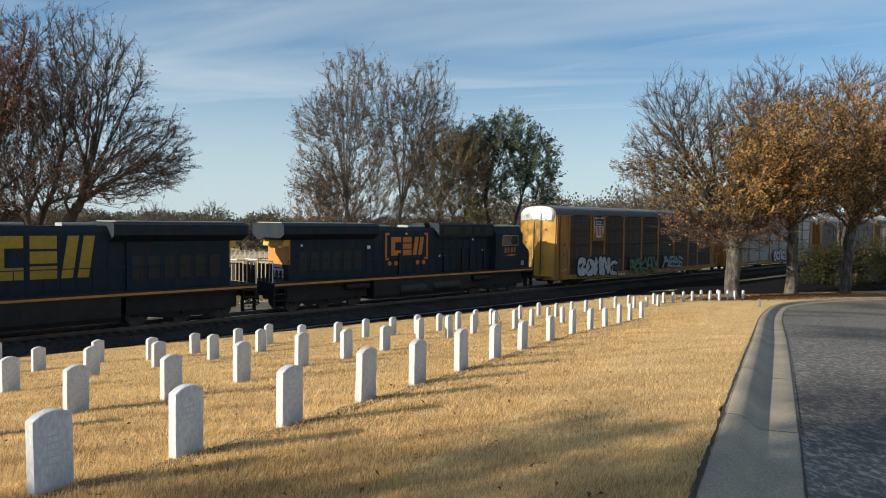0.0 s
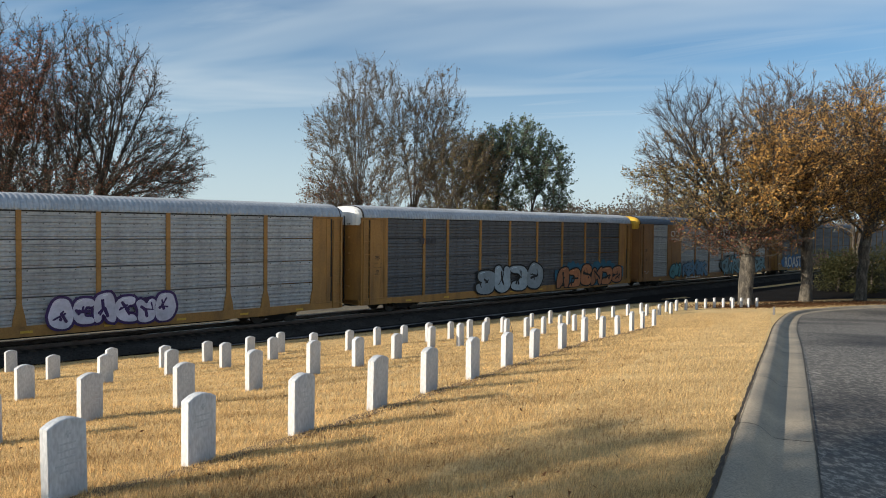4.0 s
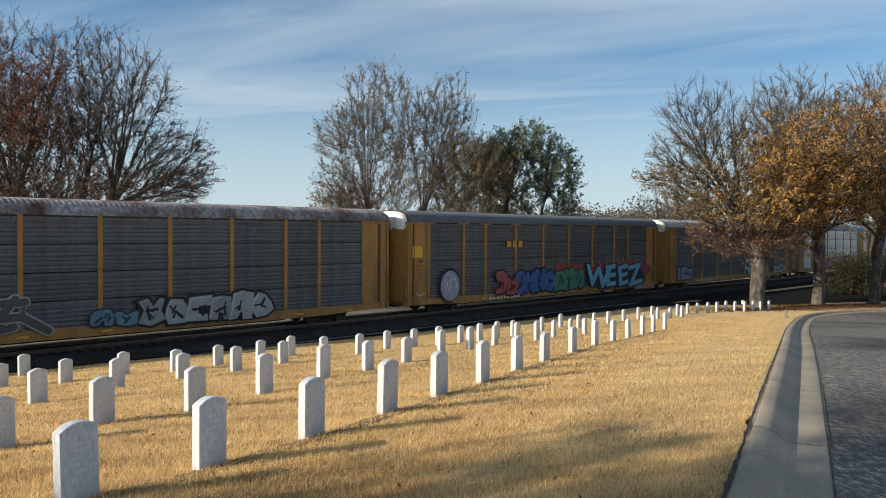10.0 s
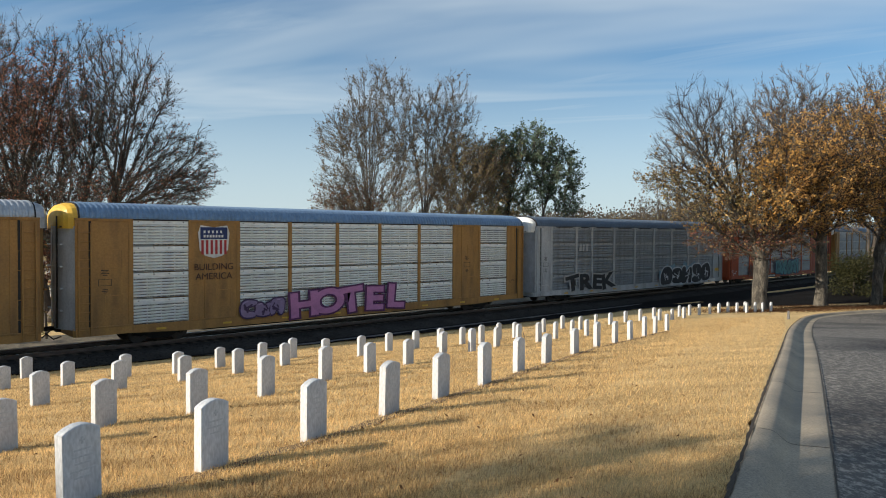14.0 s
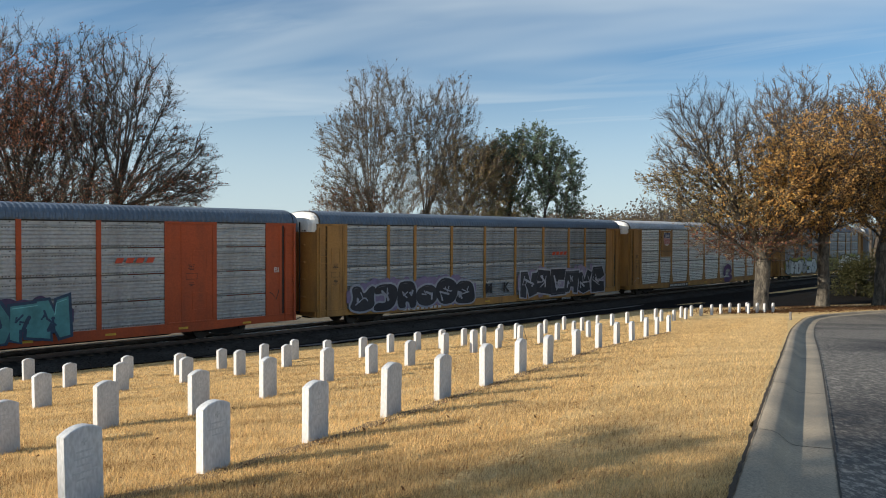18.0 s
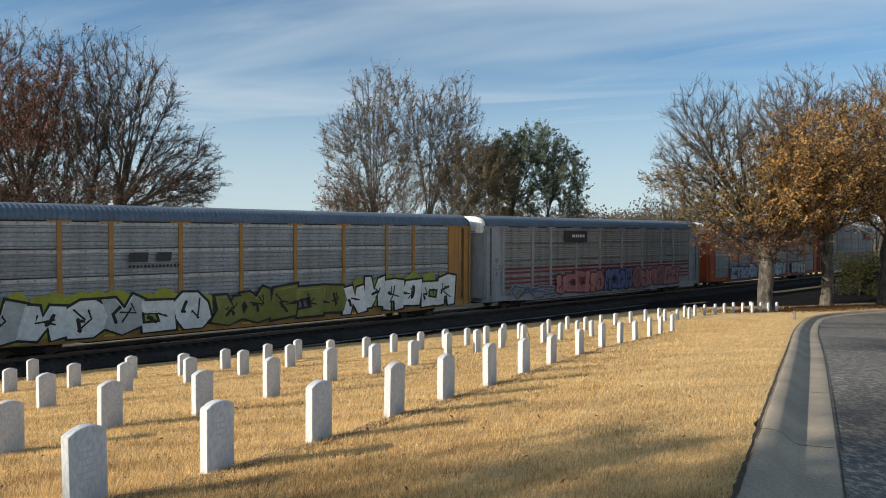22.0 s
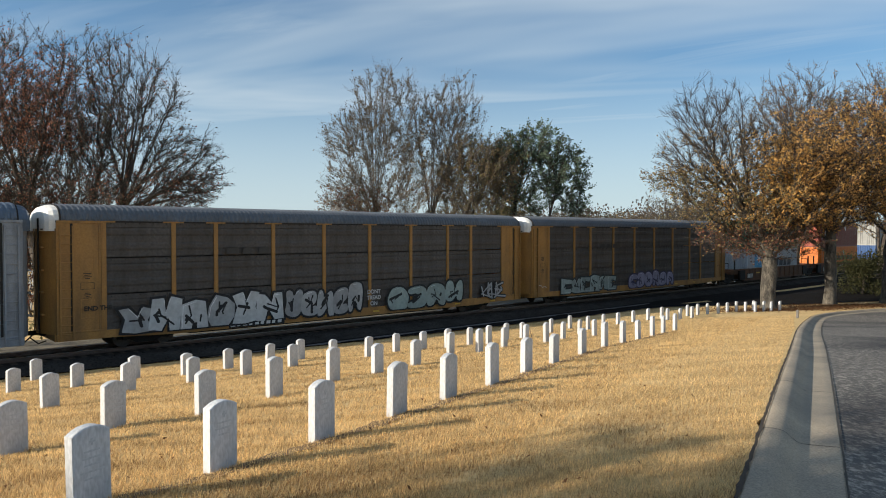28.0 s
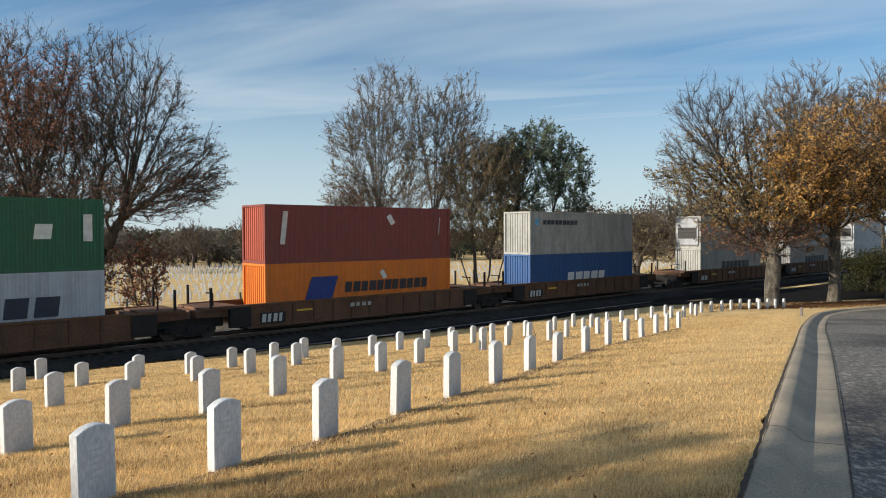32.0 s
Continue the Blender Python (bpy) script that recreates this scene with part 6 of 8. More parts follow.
# ---- engines ----


def build_engine(label, gold_emblem):
    """A six-axle diesel engine; its cab is at local +x."""
    e = thing("diesel_locomotive", label, "locomotive", "coupled train")
    part("deck", Geo().box(-10.4, 10.4, -1.53, 1.53, 1.38, 1.62).box(-10.2, 10.2, -0.6, 0.6, 1.0, 1.38), STEEL, e, "black running board and frame")
    for s in (-1, 1):
        part("edge_stripe", Geo().box(-10.4, 10.4, min(s * 1.53, s * 1.542), max(s * 1.53, s * 1.542), 1.45, 1.55), LOCO_GOLD, e, "yellow edge stripe")
    g = Geo()
    g.prism_x([(-0.92, 1.62), (0.92, 1.62), (0.92, 4.2), (0.72, 4.42), (-0.72, 4.42), (-0.92, 4.2)], -4.4, 6.4)
    hood = part("hood", g, NAVY, e, "navy engine hood with access doors")
    for x in np.arange(-4.2, 6.2, 0.62):
        for s in (-1, 1):
            part("access_door", shared(("adoor", s), lambda: Geo().box(0, 0.54, min(s * 0.92, s * 0.945), max(s * 0.92, s * 0.945), 1.75, 3.7).mesh("access_door", NAVY)), NAVY, hood, at=(float(x), 0, 0))
    g = Geo()
    g.prism_x([(-1.05, 1.62), (1.05, 1.62), (1.05, 3.75), (-1.05, 3.75)], -9.2, -4.4)
    rad = part("radiator_cab", g, NAVY, e, "navy radiator compartment")
    for x in np.arange(-8.7, -4.9, 0.72):
        for s in (-1, 1):
            part("grille", shared(("grl", s), lambda: Geo().box(0, 0.5, min(s * 1.05, s * 1.075), max(s * 1.05, s * 1.075), 2.1, 3.1).mesh("grille", BLACK)), BLACK, rad, "black intake grille", at=(float(x), 0, 0))
    part("radiator_wing", Geo().prism_x([(-1.05, 3.75), (1.05, 3.75), (1.56, 4.05), (1.56, 4.5), (1.3, 4.62), (-1.3, 4.62), (-1.56, 4.5), (-1.56, 4.05)], -9.9, -3.7), NAVY, e, "flared radiator housing")
    part("radiator_top", Geo().box(-9.8, -3.9, -1.2, 1.2, 4.62, 4.66), CAB_ROOF, e, "pale top sheet")
    for x in (-3.4, -0.6, 2.6):
        part("roof_hatch", Geo().bevel_box(x, x + 1.4, -0.5, 0.5, 4.42, 4.56, 0.05), CAB_ROOF, e)
    box = part("blower_housing", Geo().prism_x([(-1.28, 3.86), (1.28, 3.86), (1.28, 4.60), (1.12, 4.70), (-1.12, 4.70), (-1.28, 4.60)], 1.3, 6.38), NAVY, e, "wide navy housing over the hood")
    for xa, xb in ((1.72, 3.05), (3.62, 4.22), (4.50, 5.02), (5.62, 6.14)):
        for s in (-1, 1):
            part("grille", Geo().box(xa, xb, min(s * 1.28, s * 1.295), max(s * 1.28, s * 1.295), 4.0, 4.5), BLACK, box, "black intake grille")
    for xa, xb, z, q in ((-2.1, -0.1, 0.78, 0.30), (0.6, 2.9, 0.84, 0.27)):
        part("reservoir", Geo().tube([(xa, -1.45, z), (xa + 0.08, -1.45, z), (xb - 0.08, -1.45, z), (xb, -1.45, z)], [q * 0.8, q, q, q * 0.8], 14), RESERVOIR, e, "dark cylindrical air reservoir", smooth=True)
    for xa in (-1.75, 1.95, 3.6, 4.35, 5.7):
        part("door_post", Geo().box(xa, xa + 0.12, -1.06, -0.92, 1.62, 3.1 if xa > 3 else 2.9), BLACK, e, "dark upright beside the doors")
    part("exhaust_stack", Geo().bevel_box(0.9, 1.7, -0.3, 0.3, 4.42, 4.7, 0.04), STEEL, e)
    g = Geo().prism_x([(-1.5, 1.62), (1.5, 1.62), (1.5, 4.0), (1.15, 4.55), (-1.15, 4.55), (-1.5, 4.0)], 6.4, 9.2)
    cab = part("cab", g, NAVY, e, "navy driver's cab")
    part("cab_roof", Geo().prism_x([(-1.2, 4.5), (1.2, 4.5), (1.0, 4.62), (-1.0, 4.62)], 6.3, 9.3), CAB_ROOF, e, "grey cab roof")
    for s in (-1, 1):
        y0, y1 = min(s * 1.5, s * 1.515), max(s * 1.5, s * 1.515)
        for x in (7.1, 7.95):
            part("window_frame", Geo().box(x - 0.05, x + 0.75, y0, y1, 3.22, 3.92), CAB_ROOF, cab, "pale window surround")
            part("window", Geo().box(x, x + 0.7, min(s * 1.515, s * 1.525), max(s * 1.515, s * 1.525), 3.27, 3.87), GLASS, cab, "dark cab glass")
    bars(e, 7.25, 8.55, 2.74, 3.08, (0.26, 0.10, 0.04), 4, y=-1.505, name="number_bar", up=0.0)
    part("stripe_mark", Geo().prism_y([(7.3, 2.56), (8.1, 2.5), (8.6, 2.58), (8.1, 2.64)], -1.512, -1.502), paint((0.42, 0.15, 0.03)), cab, "thin orange mark")
    part("notice", Geo().box(9.05, 9.35, -1.51, -1.50, 1.85, 2.15), CAB_ROOF, cab, "small pale notice")
    part("nose", Geo().prism_y([(9.2, 1.62), (10.3, 1.62), (10.3, 2.7), (10.1, 2.95), (9.45, 3.55), (9.2, 4.0)], -1.2, 1.2), NAVY, e, "navy short nose")
    part("rear_end", Geo().box(-9.27, -9.2, -1.04, 1.04, 2.45, 3.74), LOCO_GOLD, e, "yellow-orange rear panel")
    part("rear_foot", Geo().box(-9.26, -9.2, -1.04, 1.04, 1.62, 2.45), NAVY, e, "navy lower rear panel")
    part("lamp_header", Geo().prism_y([(-9.62, 3.42), (-9.27, 3.42), (-9.27, 3.86), (-9.50, 3.86)], -1.0, 1.0), LOCO_YELLOW, e, "yellow header over the rear panel")
    for y in (-0.75, -0.55):
        part("lamp", Geo().tube([(-9.58, y, 3.4), (-9.55, y, 3.4)], [0.08, 0.08], 10), WHITE, e, "round lamp lens")
    part("fuel_tank", Geo().prism_x([(-1.4, 0.32), (1.4, 0.32), (1.5, 0.55), (1.5, 1.38), (-1.5, 1.38), (-1.5, 0.55)], -4.0, 4.0), STEEL, e, "black fuel tank")
    for x in (-6.9, 6.9):
        part("truck_cover", Geo().box(x - 2.6, x + 2.6, -1.2, 1.2, 0.55, 1.36), STEEL, e, "black gear above the bogie")
    for x in (-5.9, 4.3):
        part("air_tank", Geo().tube([(x, -1.35, 1.15), (x + 1.6, -1.35, 1.15)], [0.18, 0.18], 10), STEEL, e)
    for s in (-1, 1):
        g = Geo()
        for x in np.arange(-9.6, 9.7, 1.6):
            g.tube([(float(x), s * 1.48, 1.6), (float(x), s * 1.48, 2.68)], [0.022, 0.022], 5)
        g.tube([(-9.6, s * 1.48, 2.68), (6.3, s * 1.48, 2.68)], [0.022, 0.022], 5)
        part("handrail", g, STEEL, e, "steel handrail")
        for x in (-10.35, 9.75):
            for k in range(4):
                part("step", Geo().box(x, x + 0.6, min(s * 1.2, s * 1.5), max(s * 1.2, s * 1.5), 0.35 + k * 0.32, 0.39 + k * 0.32), STEEL, e)
            for x2 in (x - 0.03, x + 0.6):
                part("stringer", Geo().box(x2, x2 + 0.03, min(s * 1.2, s * 1.5), max(s * 1.2, s * 1.5), 0.3, 1.6), STEEL, e)
    for x in (-10.44, 10.38):
        g = Geo()
        g.box(x, x + 0.06, -1.5, 1.5, 0.9, 1.62)
        part("end_plate", g, NAVY, e)
        part("end_rail", Geo().tube([(x, -1.4, 1.6), (x, -1.4, 2.7), (x, 1.4, 2.7), (x, 1.4, 1.6)], [0.03] * 4, 5), WHITE, e, "pale end railing")
        for i in range(7):
            part("end_slat", Geo().box(x, x + 0.03, -1.4 + i * 0.4, -1.15 + i * 0.4, 1.65, 2.55), STEEL, e, "dark end slat") if x < 0 else None
    # heavy emblem in plain shapes on both sides
    col = (0.44, 0.15, 0.028) if gold_emblem else (0.30, 0.20, 0.02)
    x0, w, h, zc = (-2.32, 2.55, 1.1, 3.3) if gold_emblem else (-3.03, 3.66, 1.75, 3.15)
    for s in (-1, 1):
        y = s * 0.965
        q = (lambda a: x0 + w * a) if s < 0 else (lambda a: x0 + w * (1 - a))
        em = part("emblem", Geo().box(min(q(0.0), q(0.12)), max(q(0.0), q(0.12)), min(y, y - s * 0.01), max(y, y - s * 0.01), zc - 0.5 * h, zc + 0.5 * h), paint(col), e, "blocky painted emblem in plain shapes")
        for a, b, c0, c1 in ((0.12, 0.3, 0.22, 0.5), (0.12, 0.3, -0.5, -0.22), (0.36, 0.63, 0.2, 0.5), (0.36, 0.63, -0.14, 0.14), (0.36, 0.63, -0.5, -0.2)):
            part("emblem_block", Geo().box(min(q(a), q(b)), max(q(a), q(b)), min(y, y - s * 0.01), max(y, y - s * 0.01), zc + c0 * h, zc + c1 * h), paint(col), em)
        for k in (0.0, 0.17):
            prof = [(q(0.67 + k), zc - h / 2), (q(0.79 + k), zc - h / 2), (q(0.86 + k), zc + h / 2), (q(0.74 + k), zc + h / 2)]
            part("emblem_stroke", Geo().prism_y(prof, min(y, y - s * 0.012), max(y, y - s * 0.012)), paint(col), em)
        if gold_emblem:
            ya, yb = min(y, y - s * 0.012), max(y, y - s * 0.012)
            for a, d in ((-0.45, 1), (w + 0.42, -1)):
                xa, xb = sorted((x0 + a, x0 + a + 0.30 * d))
                xc, xd = sorted((x0 + a, x0 + a + 0.13 * d))
                g = Geo().box(xc, xd, ya, yb, zc - 0.66, zc + 0.66)
                g.box(xa, xb, ya, yb, zc + 0.66, zc + 0.80).box(xa, xb, ya, yb, zc - 0.80, zc - 0.66)
                part("bracket", g, paint(col), e, "painted bracket line")
                for k in (0.35, 0.85):
                    xo = x0 + a + k * d
                    part("dot", Geo().tube([(xo, ya, zc - 1.0), (xo, yb, zc - 1.0)], [0.14, 0.14], 14), paint(col), e, "painted round dot")
    for x, z, w in ((-4.1, 3.2, 0.22), (-1.2, 4.0, 0.12), (1.6, 2.6, 0.12), (4.6, 3.6, 0.14), (5.6, 2.9, 0.12), (-8.6, 3.4, 0.12)):
        part("label_plate", Geo().box(x, x + w, -1.09 if x < -4.4 else -0.975, -1.075 if x < -4.4 else -0.955, z, z + w * 0.8), WHITE, e, "small white label")
    for s in (-1, 1):
        add_truck(e, s * 6.9, True)
    add_couplers(e, 10.8)
    return e


ENGINES = [build_engine("dark navy diesel engine with a large yellow emblem", False), build_engine("dark navy diesel engine with a gold emblem and orange end", True)]


# ---- container wagons ----
def build_well(label, length=19.5):
    """A low well wagon unit; it shares the bogie at its front end."""
    c = thing("well_wagon", label, "railway wagon", "coupled train")
    h = length / 2
    for s in (-1, 1):
        y0, y1 = min(s * 1.32, s * 1.44), max(s * 1.32, s * 1.44)
        g = Geo()
        g.prism_y([(-h + 2.6, 0.38), (h - 2.6, 0.38), (h - 2.6, 1.36), (-h + 2.6, 1.36)], y0, y1)
        part("side_girder", g, WELL, c, "rusty brown side girder")
        g = Geo()
        g.box(-h + 0.9, h - 0.9, min(s * 1.3, s * 1.5), max(s * 1.3, s * 1.5), 1.36, 1.46)
        g.box(-h + 2.6, h - 2.6, min(s * 1.3, s * 1.5), max(s * 1.3, s * 1.5), 0.30, 0.38)
        part("top_chord", g, WELL, c, "rusty brown chord")
        for i in range(13):
            x = -h + 2.7 + i * (length - 5.4) / 12
            part("rib", shared(("rib", s), lambda: Geo().box(-0.05, 0.05, min(s * 1.44, s * 1.51), max(s * 1.44, s * 1.51), 0.38, 1.36).mesh("rib", WELL)), WELL, c, at=(x, 0, 0))
    part("floor", Geo().box(-h + 2.6, h - 2.6, -1.3, 1.3, 0.24, 0.34), STEEL, c)
    for s in (-1, 1):
        g = Geo()
        g.prism_y([(s * (h - 2.6), 0.4), (s * (h - 1.7), 0.95), (s * (h - 0.15), 1.0), (s * (h - 0.15), 1.3), (s * (h - 2.6), 1.36)], -1.3, 1.3)
        g.box(min(s * (h - 2.2), s * (h - 0.4)), max(s * (h - 2.2), s * (h - 0.4)), -1.45, 1.45, 1.30, 1.42)
        part("end_platform", g, WELL, c, "brown end platform")
        for y in (-1.35, 1.35):
            part("upright", Geo().box(min(s * (h - 0.9), s * (h - 0.8)), max(s * (h - 0.9), s * (h - 0.8)), y - 0.05, y + 0.05, 1.4, 2.35), STEEL, c, "black steel upright")
        g = Geo()
        g.tube([(s * (h - 1.3), -0.5, 1.4), (s * (h - 1.3), -0.5, 2.0), (s * (h - 1.3), 0.2, 2.0)], [0.04] * 3, 6)
        part("brake_gear", g, STEEL, c, "black uprights and brake gear")
    bars(c, -h + 3.3, -h + 4.5, 0.55, 0.95, (0.5, 0.5, 0.48), 4, y=-1.52, plate=(0.015, 0.015, 0.016), up=0.0)
    bars(c, -h + 8.4, -h + 9.9, 0.95, 1.15, (0.4, 0.38, 0.35), 4, y=-1.52, up=0.0)
    part("reflector", Geo().box(-h + 5.2, -h + 6.1, -1.525, -1.515, 0.95, 1.05), BRIGHT_YELLOW, c)
    for s in (-1, 1):
        part("end_panel", Geo().box(min(s * (h - 2.75), s * (h - 1.7)), max(s * (h - 2.75), s * (h - 1.7)), -1.53, -1.3, 0.42, 1.34), STEEL, c, "black end panel with stencils")
        part("bogie_gear", Geo().bevel_box(min(s * (h - 1.6), s * h), max(s * (h - 1.6), s * h), -1.0, 1.0, 0.5, 1.1, 0.1), STEEL, c, "dark gear over the bogie")
    add_truck(c, -h)
    return c


def container(label, material, length=12.19, height=2.93, end_mat=None):
    c = thing("shipping_container", label, "container", "stacked containers")
    end_mat = end_mat or material

    def shell():
        g = Geo()
        n = int(length / 0.28)
        for s in (-1, 1):
            xs = []
            for i in range(n):
                a = 0.12 + (length - 0.24) * i / n
                st = (length - 0.24) / n
                xs += [(a, 0), (a + st * 0.35, 0), (a + st * 0.5, 0.026), (a + st * 0.85, 0.026)]
            xs.append((length - 0.12, 0))
            k = len(g.v)
            for x, d in xs:
                y = s * (1.21 - d)
                g.v += [(x, y, 0.14), (x, y, height - 0.1)]
            for i in range(len(xs) - 1):
                q = (k + 2 * i, k + 2 * i + 2, k + 2 * i + 3, k + 2 * i + 1)
                g.f.append(q if s < 0 else q[::-1])
        g.box(0.05, length - 0.05, -1.15, 1.15, height - 0.07, height - 0.02)
        g.box(0.1, length - 0.1, -1.1, 1.1, 0.05, 0.12)
        g.face((length - 0.06, -1.2, 0.1), (length - 0.06, 1.2, 0.1), (length - 0.06, 1.2, height - 0.05), (length - 0.06, -1.2, height - 0.05))
        return g.mesh("shell", material)
    part("shell", shared(("shell", material.name, length, height), shell), material, c, "corrugated steel side walls")

    def end():
        g = Geo()
        ys = []
        for i in range(10):
            a = -1.12 + 2.24 * i / 10
            ys += [(a, 0), (a + 0.09, 0), (a + 0.12, 0.045), (a + 0.19, 0.045)]
        ys.append((1.12, 0))
        for y, d in ys:
            g.v += [(0.05 + d, y, 0.14), (0.05 + d, y, height - 0.1)]
        for i in range(len(ys) - 1):
            g.f.append((2 * i + 1, 2 * i + 3, 2 * i + 2, 2 * i))
        return g.mesh("end_wall", end_mat)
    part("end_wall", shared(("cend", end_mat.name, height), end), end_mat, c, "ribbed end wall")

    def posts():
        g = Geo()
        for x in (0, length - 0.16):
            for y in (-1.22, 1.08):
                g.box(x, x + 0.16, y, y + 0.14, 0.0, height)
        for y in (-1.22, 1.14):
            g.box(0.16, length - 0.16, y, y + 0.08, 0.0, 0.15)
            g.box(0.16, length - 0.16, y, y + 0.08, height - 0.1, height)
        for x in (0, length - 0.12):
            g.box(x, x + 0.12, -1.08, 1.08, 0.0, 0.15)
            g.box(x, x + 0.12, -1.08, 1.08, height - 0.11, height)
        return g.mesh("corner_frame", material)
    part("corner_frame", shared(("cposts", material.name, length, height), posts), material, c, "corner posts and rails")
    return c


def sticker(c, x, z, s=0.3):
    g = Geo()
    g.prism_y([(x, z), (x + s * 0.8, z - s * 1.2), (x + s * 1.5, z - s * 0.8), (x + s * 0.7, z + s * 0.4)], -1.235, -1.228)
    part("sticker", g, paint((0.6, 0.6, 0.58)), c, "torn white sticker")


def emblem_bars(c, x0, x1, z0, z1, rgb, n):
    bars(c, x0, x1, z0, z1, rgb, n, y=-1.235, name="brand_bar", up=0.0)


WELLS, BOXES = [], []
WELL_S = [(575.0, 19.8), (594.75, 19.5), (614.25, 19.3)] + [(637.2 + 19.5 * i, 19.5) for i in range(3)] + [(699.0 + 19.5 * i, 19.5) for i in range(3)]
for i, (s, ln) in enumerate(WELL_S):
    WELLS.append((s + ln / 2, build_well("rust-brown low well wagon carrying stacked containers", ln)))


def load(s, lower, upper):
    BOXES.append((s, 0.40, lower))
    BOXES.append((s, 0.40 + 2.94, upper))


a = container("pale grey container with a blue square and white star", C_WHITE)
part("star_panel", Geo().box(1.6, 3.5, -1.232, -1.222, 1.1, 2.75), paint((0.06, 0.30, 0.55)), a, "pale blue square")
g = Geo()
for k in range(7):
    an = math.pi / 2 + 2 * math.pi * k / 7
    tip = (2.55 + 0.75 * math.cos(an), 1.95 + 0.75 * math.sin(an))
    l1 = (2.55 + 0.2 * math.cos(an + 0.45), 1.95 + 0.2 * math.sin(an + 0.45))
    l2 = (2.55 + 0.2 * math.cos(an - 0.45), 1.95 + 0.2 * math.sin(an - 0.45))
    g.face((2.55, -1.236, 1.95), (l2[0], -1.236, l2[1]), (tip[0], -1.236, tip[1]), (l1[0], -1.236, l1[1]))
part("star", g, paint((0.7, 0.7, 0.7)), a, "white seven-pointed star")
emblem_bars(a, 4.4, 10.6, 1.15, 1.95, (0.02, 0.03, 0.05), 6)
b = container("dark green container stacked on a pale grey one", C_GREEN)
emblem_bars(b, 2.9, 3.75, 1.3, 1.9, (0.6, 0.62, 0.58), 1)
emblem_bars(b, 5.3, 6.1, 1.3, 1.9, (0.6, 0.62, 0.58), 1)
emblem_bars(b, 7.6, 8.4, 1.3, 1.9, (0.6, 0.62, 0.58), 1)
emblem_bars(b, 9.6, 10.4, 1.3, 1.9, (0.6, 0.62, 0.58), 1)
emblem_bars(b, 6.3, 7.4, 0.8, 0.95, (0.5, 0.52, 0.48), 9)
part("data_panel", Geo().box(11.4, 11.75, -1.235, -1.228, 1.2, 2.3), paint((0.55, 0.56, 0.54)), b, "white data panel")
sticker(b, 7.4, 2.5, 0.35)
load(578.9, a, b)
a = container("orange container with blue mark and black lettering bars", C_ORANGE)
for k in (0, 0.75):
    g = Geo().prism_y([(2.2 + k, 1.05), (3.05 + k, 1.05), (3.45 + k, 2.2), (2.6 + k, 2.2)], -1.236 - 0.003 * (k > 0), -1.225)
    part("mark", g, paint((0.015, 0.04, 0.20)), a, "slanted blue mark")
emblem_bars(a, 4.6, 10.4, 1.3, 1.85, (0.03, 0.025, 0.03), 11)
sticker(a, 6.9, 2.3, 0.35)
# the end wall has a lighter maroon than the sides
b = container("maroon container stacked on an orange one", C_MAROON, end_mat=mat("lighter_maroon", (0.36, 0.075, 0.045), 0.55, var=0.15, dirt=0.15))
bars(b, 0.8, 1.15, 0.95, 2.6, (0.55, 0.52, 0.5), 1, y=-1.235, name="brand_bar", up=0.0)
emblem_bars(b, 11.2, 11.3, 1.4, 2.4, (0.4, 0.35, 0.33), 1)
sticker(b, 7.4, 2.4, 0.4)
load(598.4, a, b)
a = container("dark blue container with white lettering bars", C_BLUE)
emblem_bars(a, 4.0, 8.6, 1.0, 1.6, (0.6, 0.62, 0.62), 5)
b = container("cream-grey rust-streaked container stacked on a blue one", C_CREAM)
emblem_bars(b, 1.3, 5.2, 2.05, 2.35, (0.04, 0.05, 0.07), 9)
part("mark", Geo().box(0.5, 0.9, -1.235, -1.228, 2.0, 2.4), paint((0.12, 0.35, 0.55)), b, "small blue mark")
load(617.9, a, b)
for i, (s, m1, m2, l1, l2) in enumerate(((640.9, C_CREAM, C_CREAM, "cream container with a row of black bars", "pale refrigerated container with machinery on its end"),
                                         (660.4, C_CREAM, C_WHITE, "cream-grey container in a well wagon", "white container stacked on another"),
                                         (679.9, C_WHITE, C_WHITE, "white container in a well wagon", "white container stacked on another"),
                                         (702.6, C_BLUE, C_CREAM, "blue container in a well wagon", "cream container stacked on a blue one"),
                                         (722.1, C_MAROON, C_GREEN, "maroon container in a well wagon", "green container stacked on a maroon one"),
                                         (741.6, C_ORANGE, C_BLUE, "orange container in a well wagon", "blue container stacked on an orange one"))):
    a, b = container(l1, m1), container(l2, m2)
    if i < 3:
        emblem_bars(a, 4.0, 9.6, 1.0, 1.7, (0.05, 0.05, 0.06), 7)
        part("cooling_unit", Geo().bevel_box(-0.12, 0.05, -1.05, 1.05, 0.35, 2.7, 0.05), GREY, b, "grey machinery housing")
        part("grille", Geo().box(-0.14, -0.12, -0.9, 0.9, 0.9, 1.9), BLACK, b, "dark fan grille")
        for zz in (1.1, 1.4, 1.7):
            part("slat", Geo().box(-0.16, -0.14, -0.85, 0.85, zz, zz + 0.06), STEEL, b)
    load(s, a, b)


# ---- trees ----
def fill_blob(r, blob, n):
    """Points in an ellipsoid, denser towards its skin."""
    x, y, z, rx, rz, _ = blob
    out = []
    for _ in range(n):
        u = Vector((r.gauss(0, 1), r.gauss(0, 1), r.gauss(0, 1))).normalized()
        q = r.random() ** 0.42 * r.uniform(0.84, 1.05)
        out.append((x + u.x * rx * q, y + u.y * rx * q, z + u.z * rz * q))
    return out


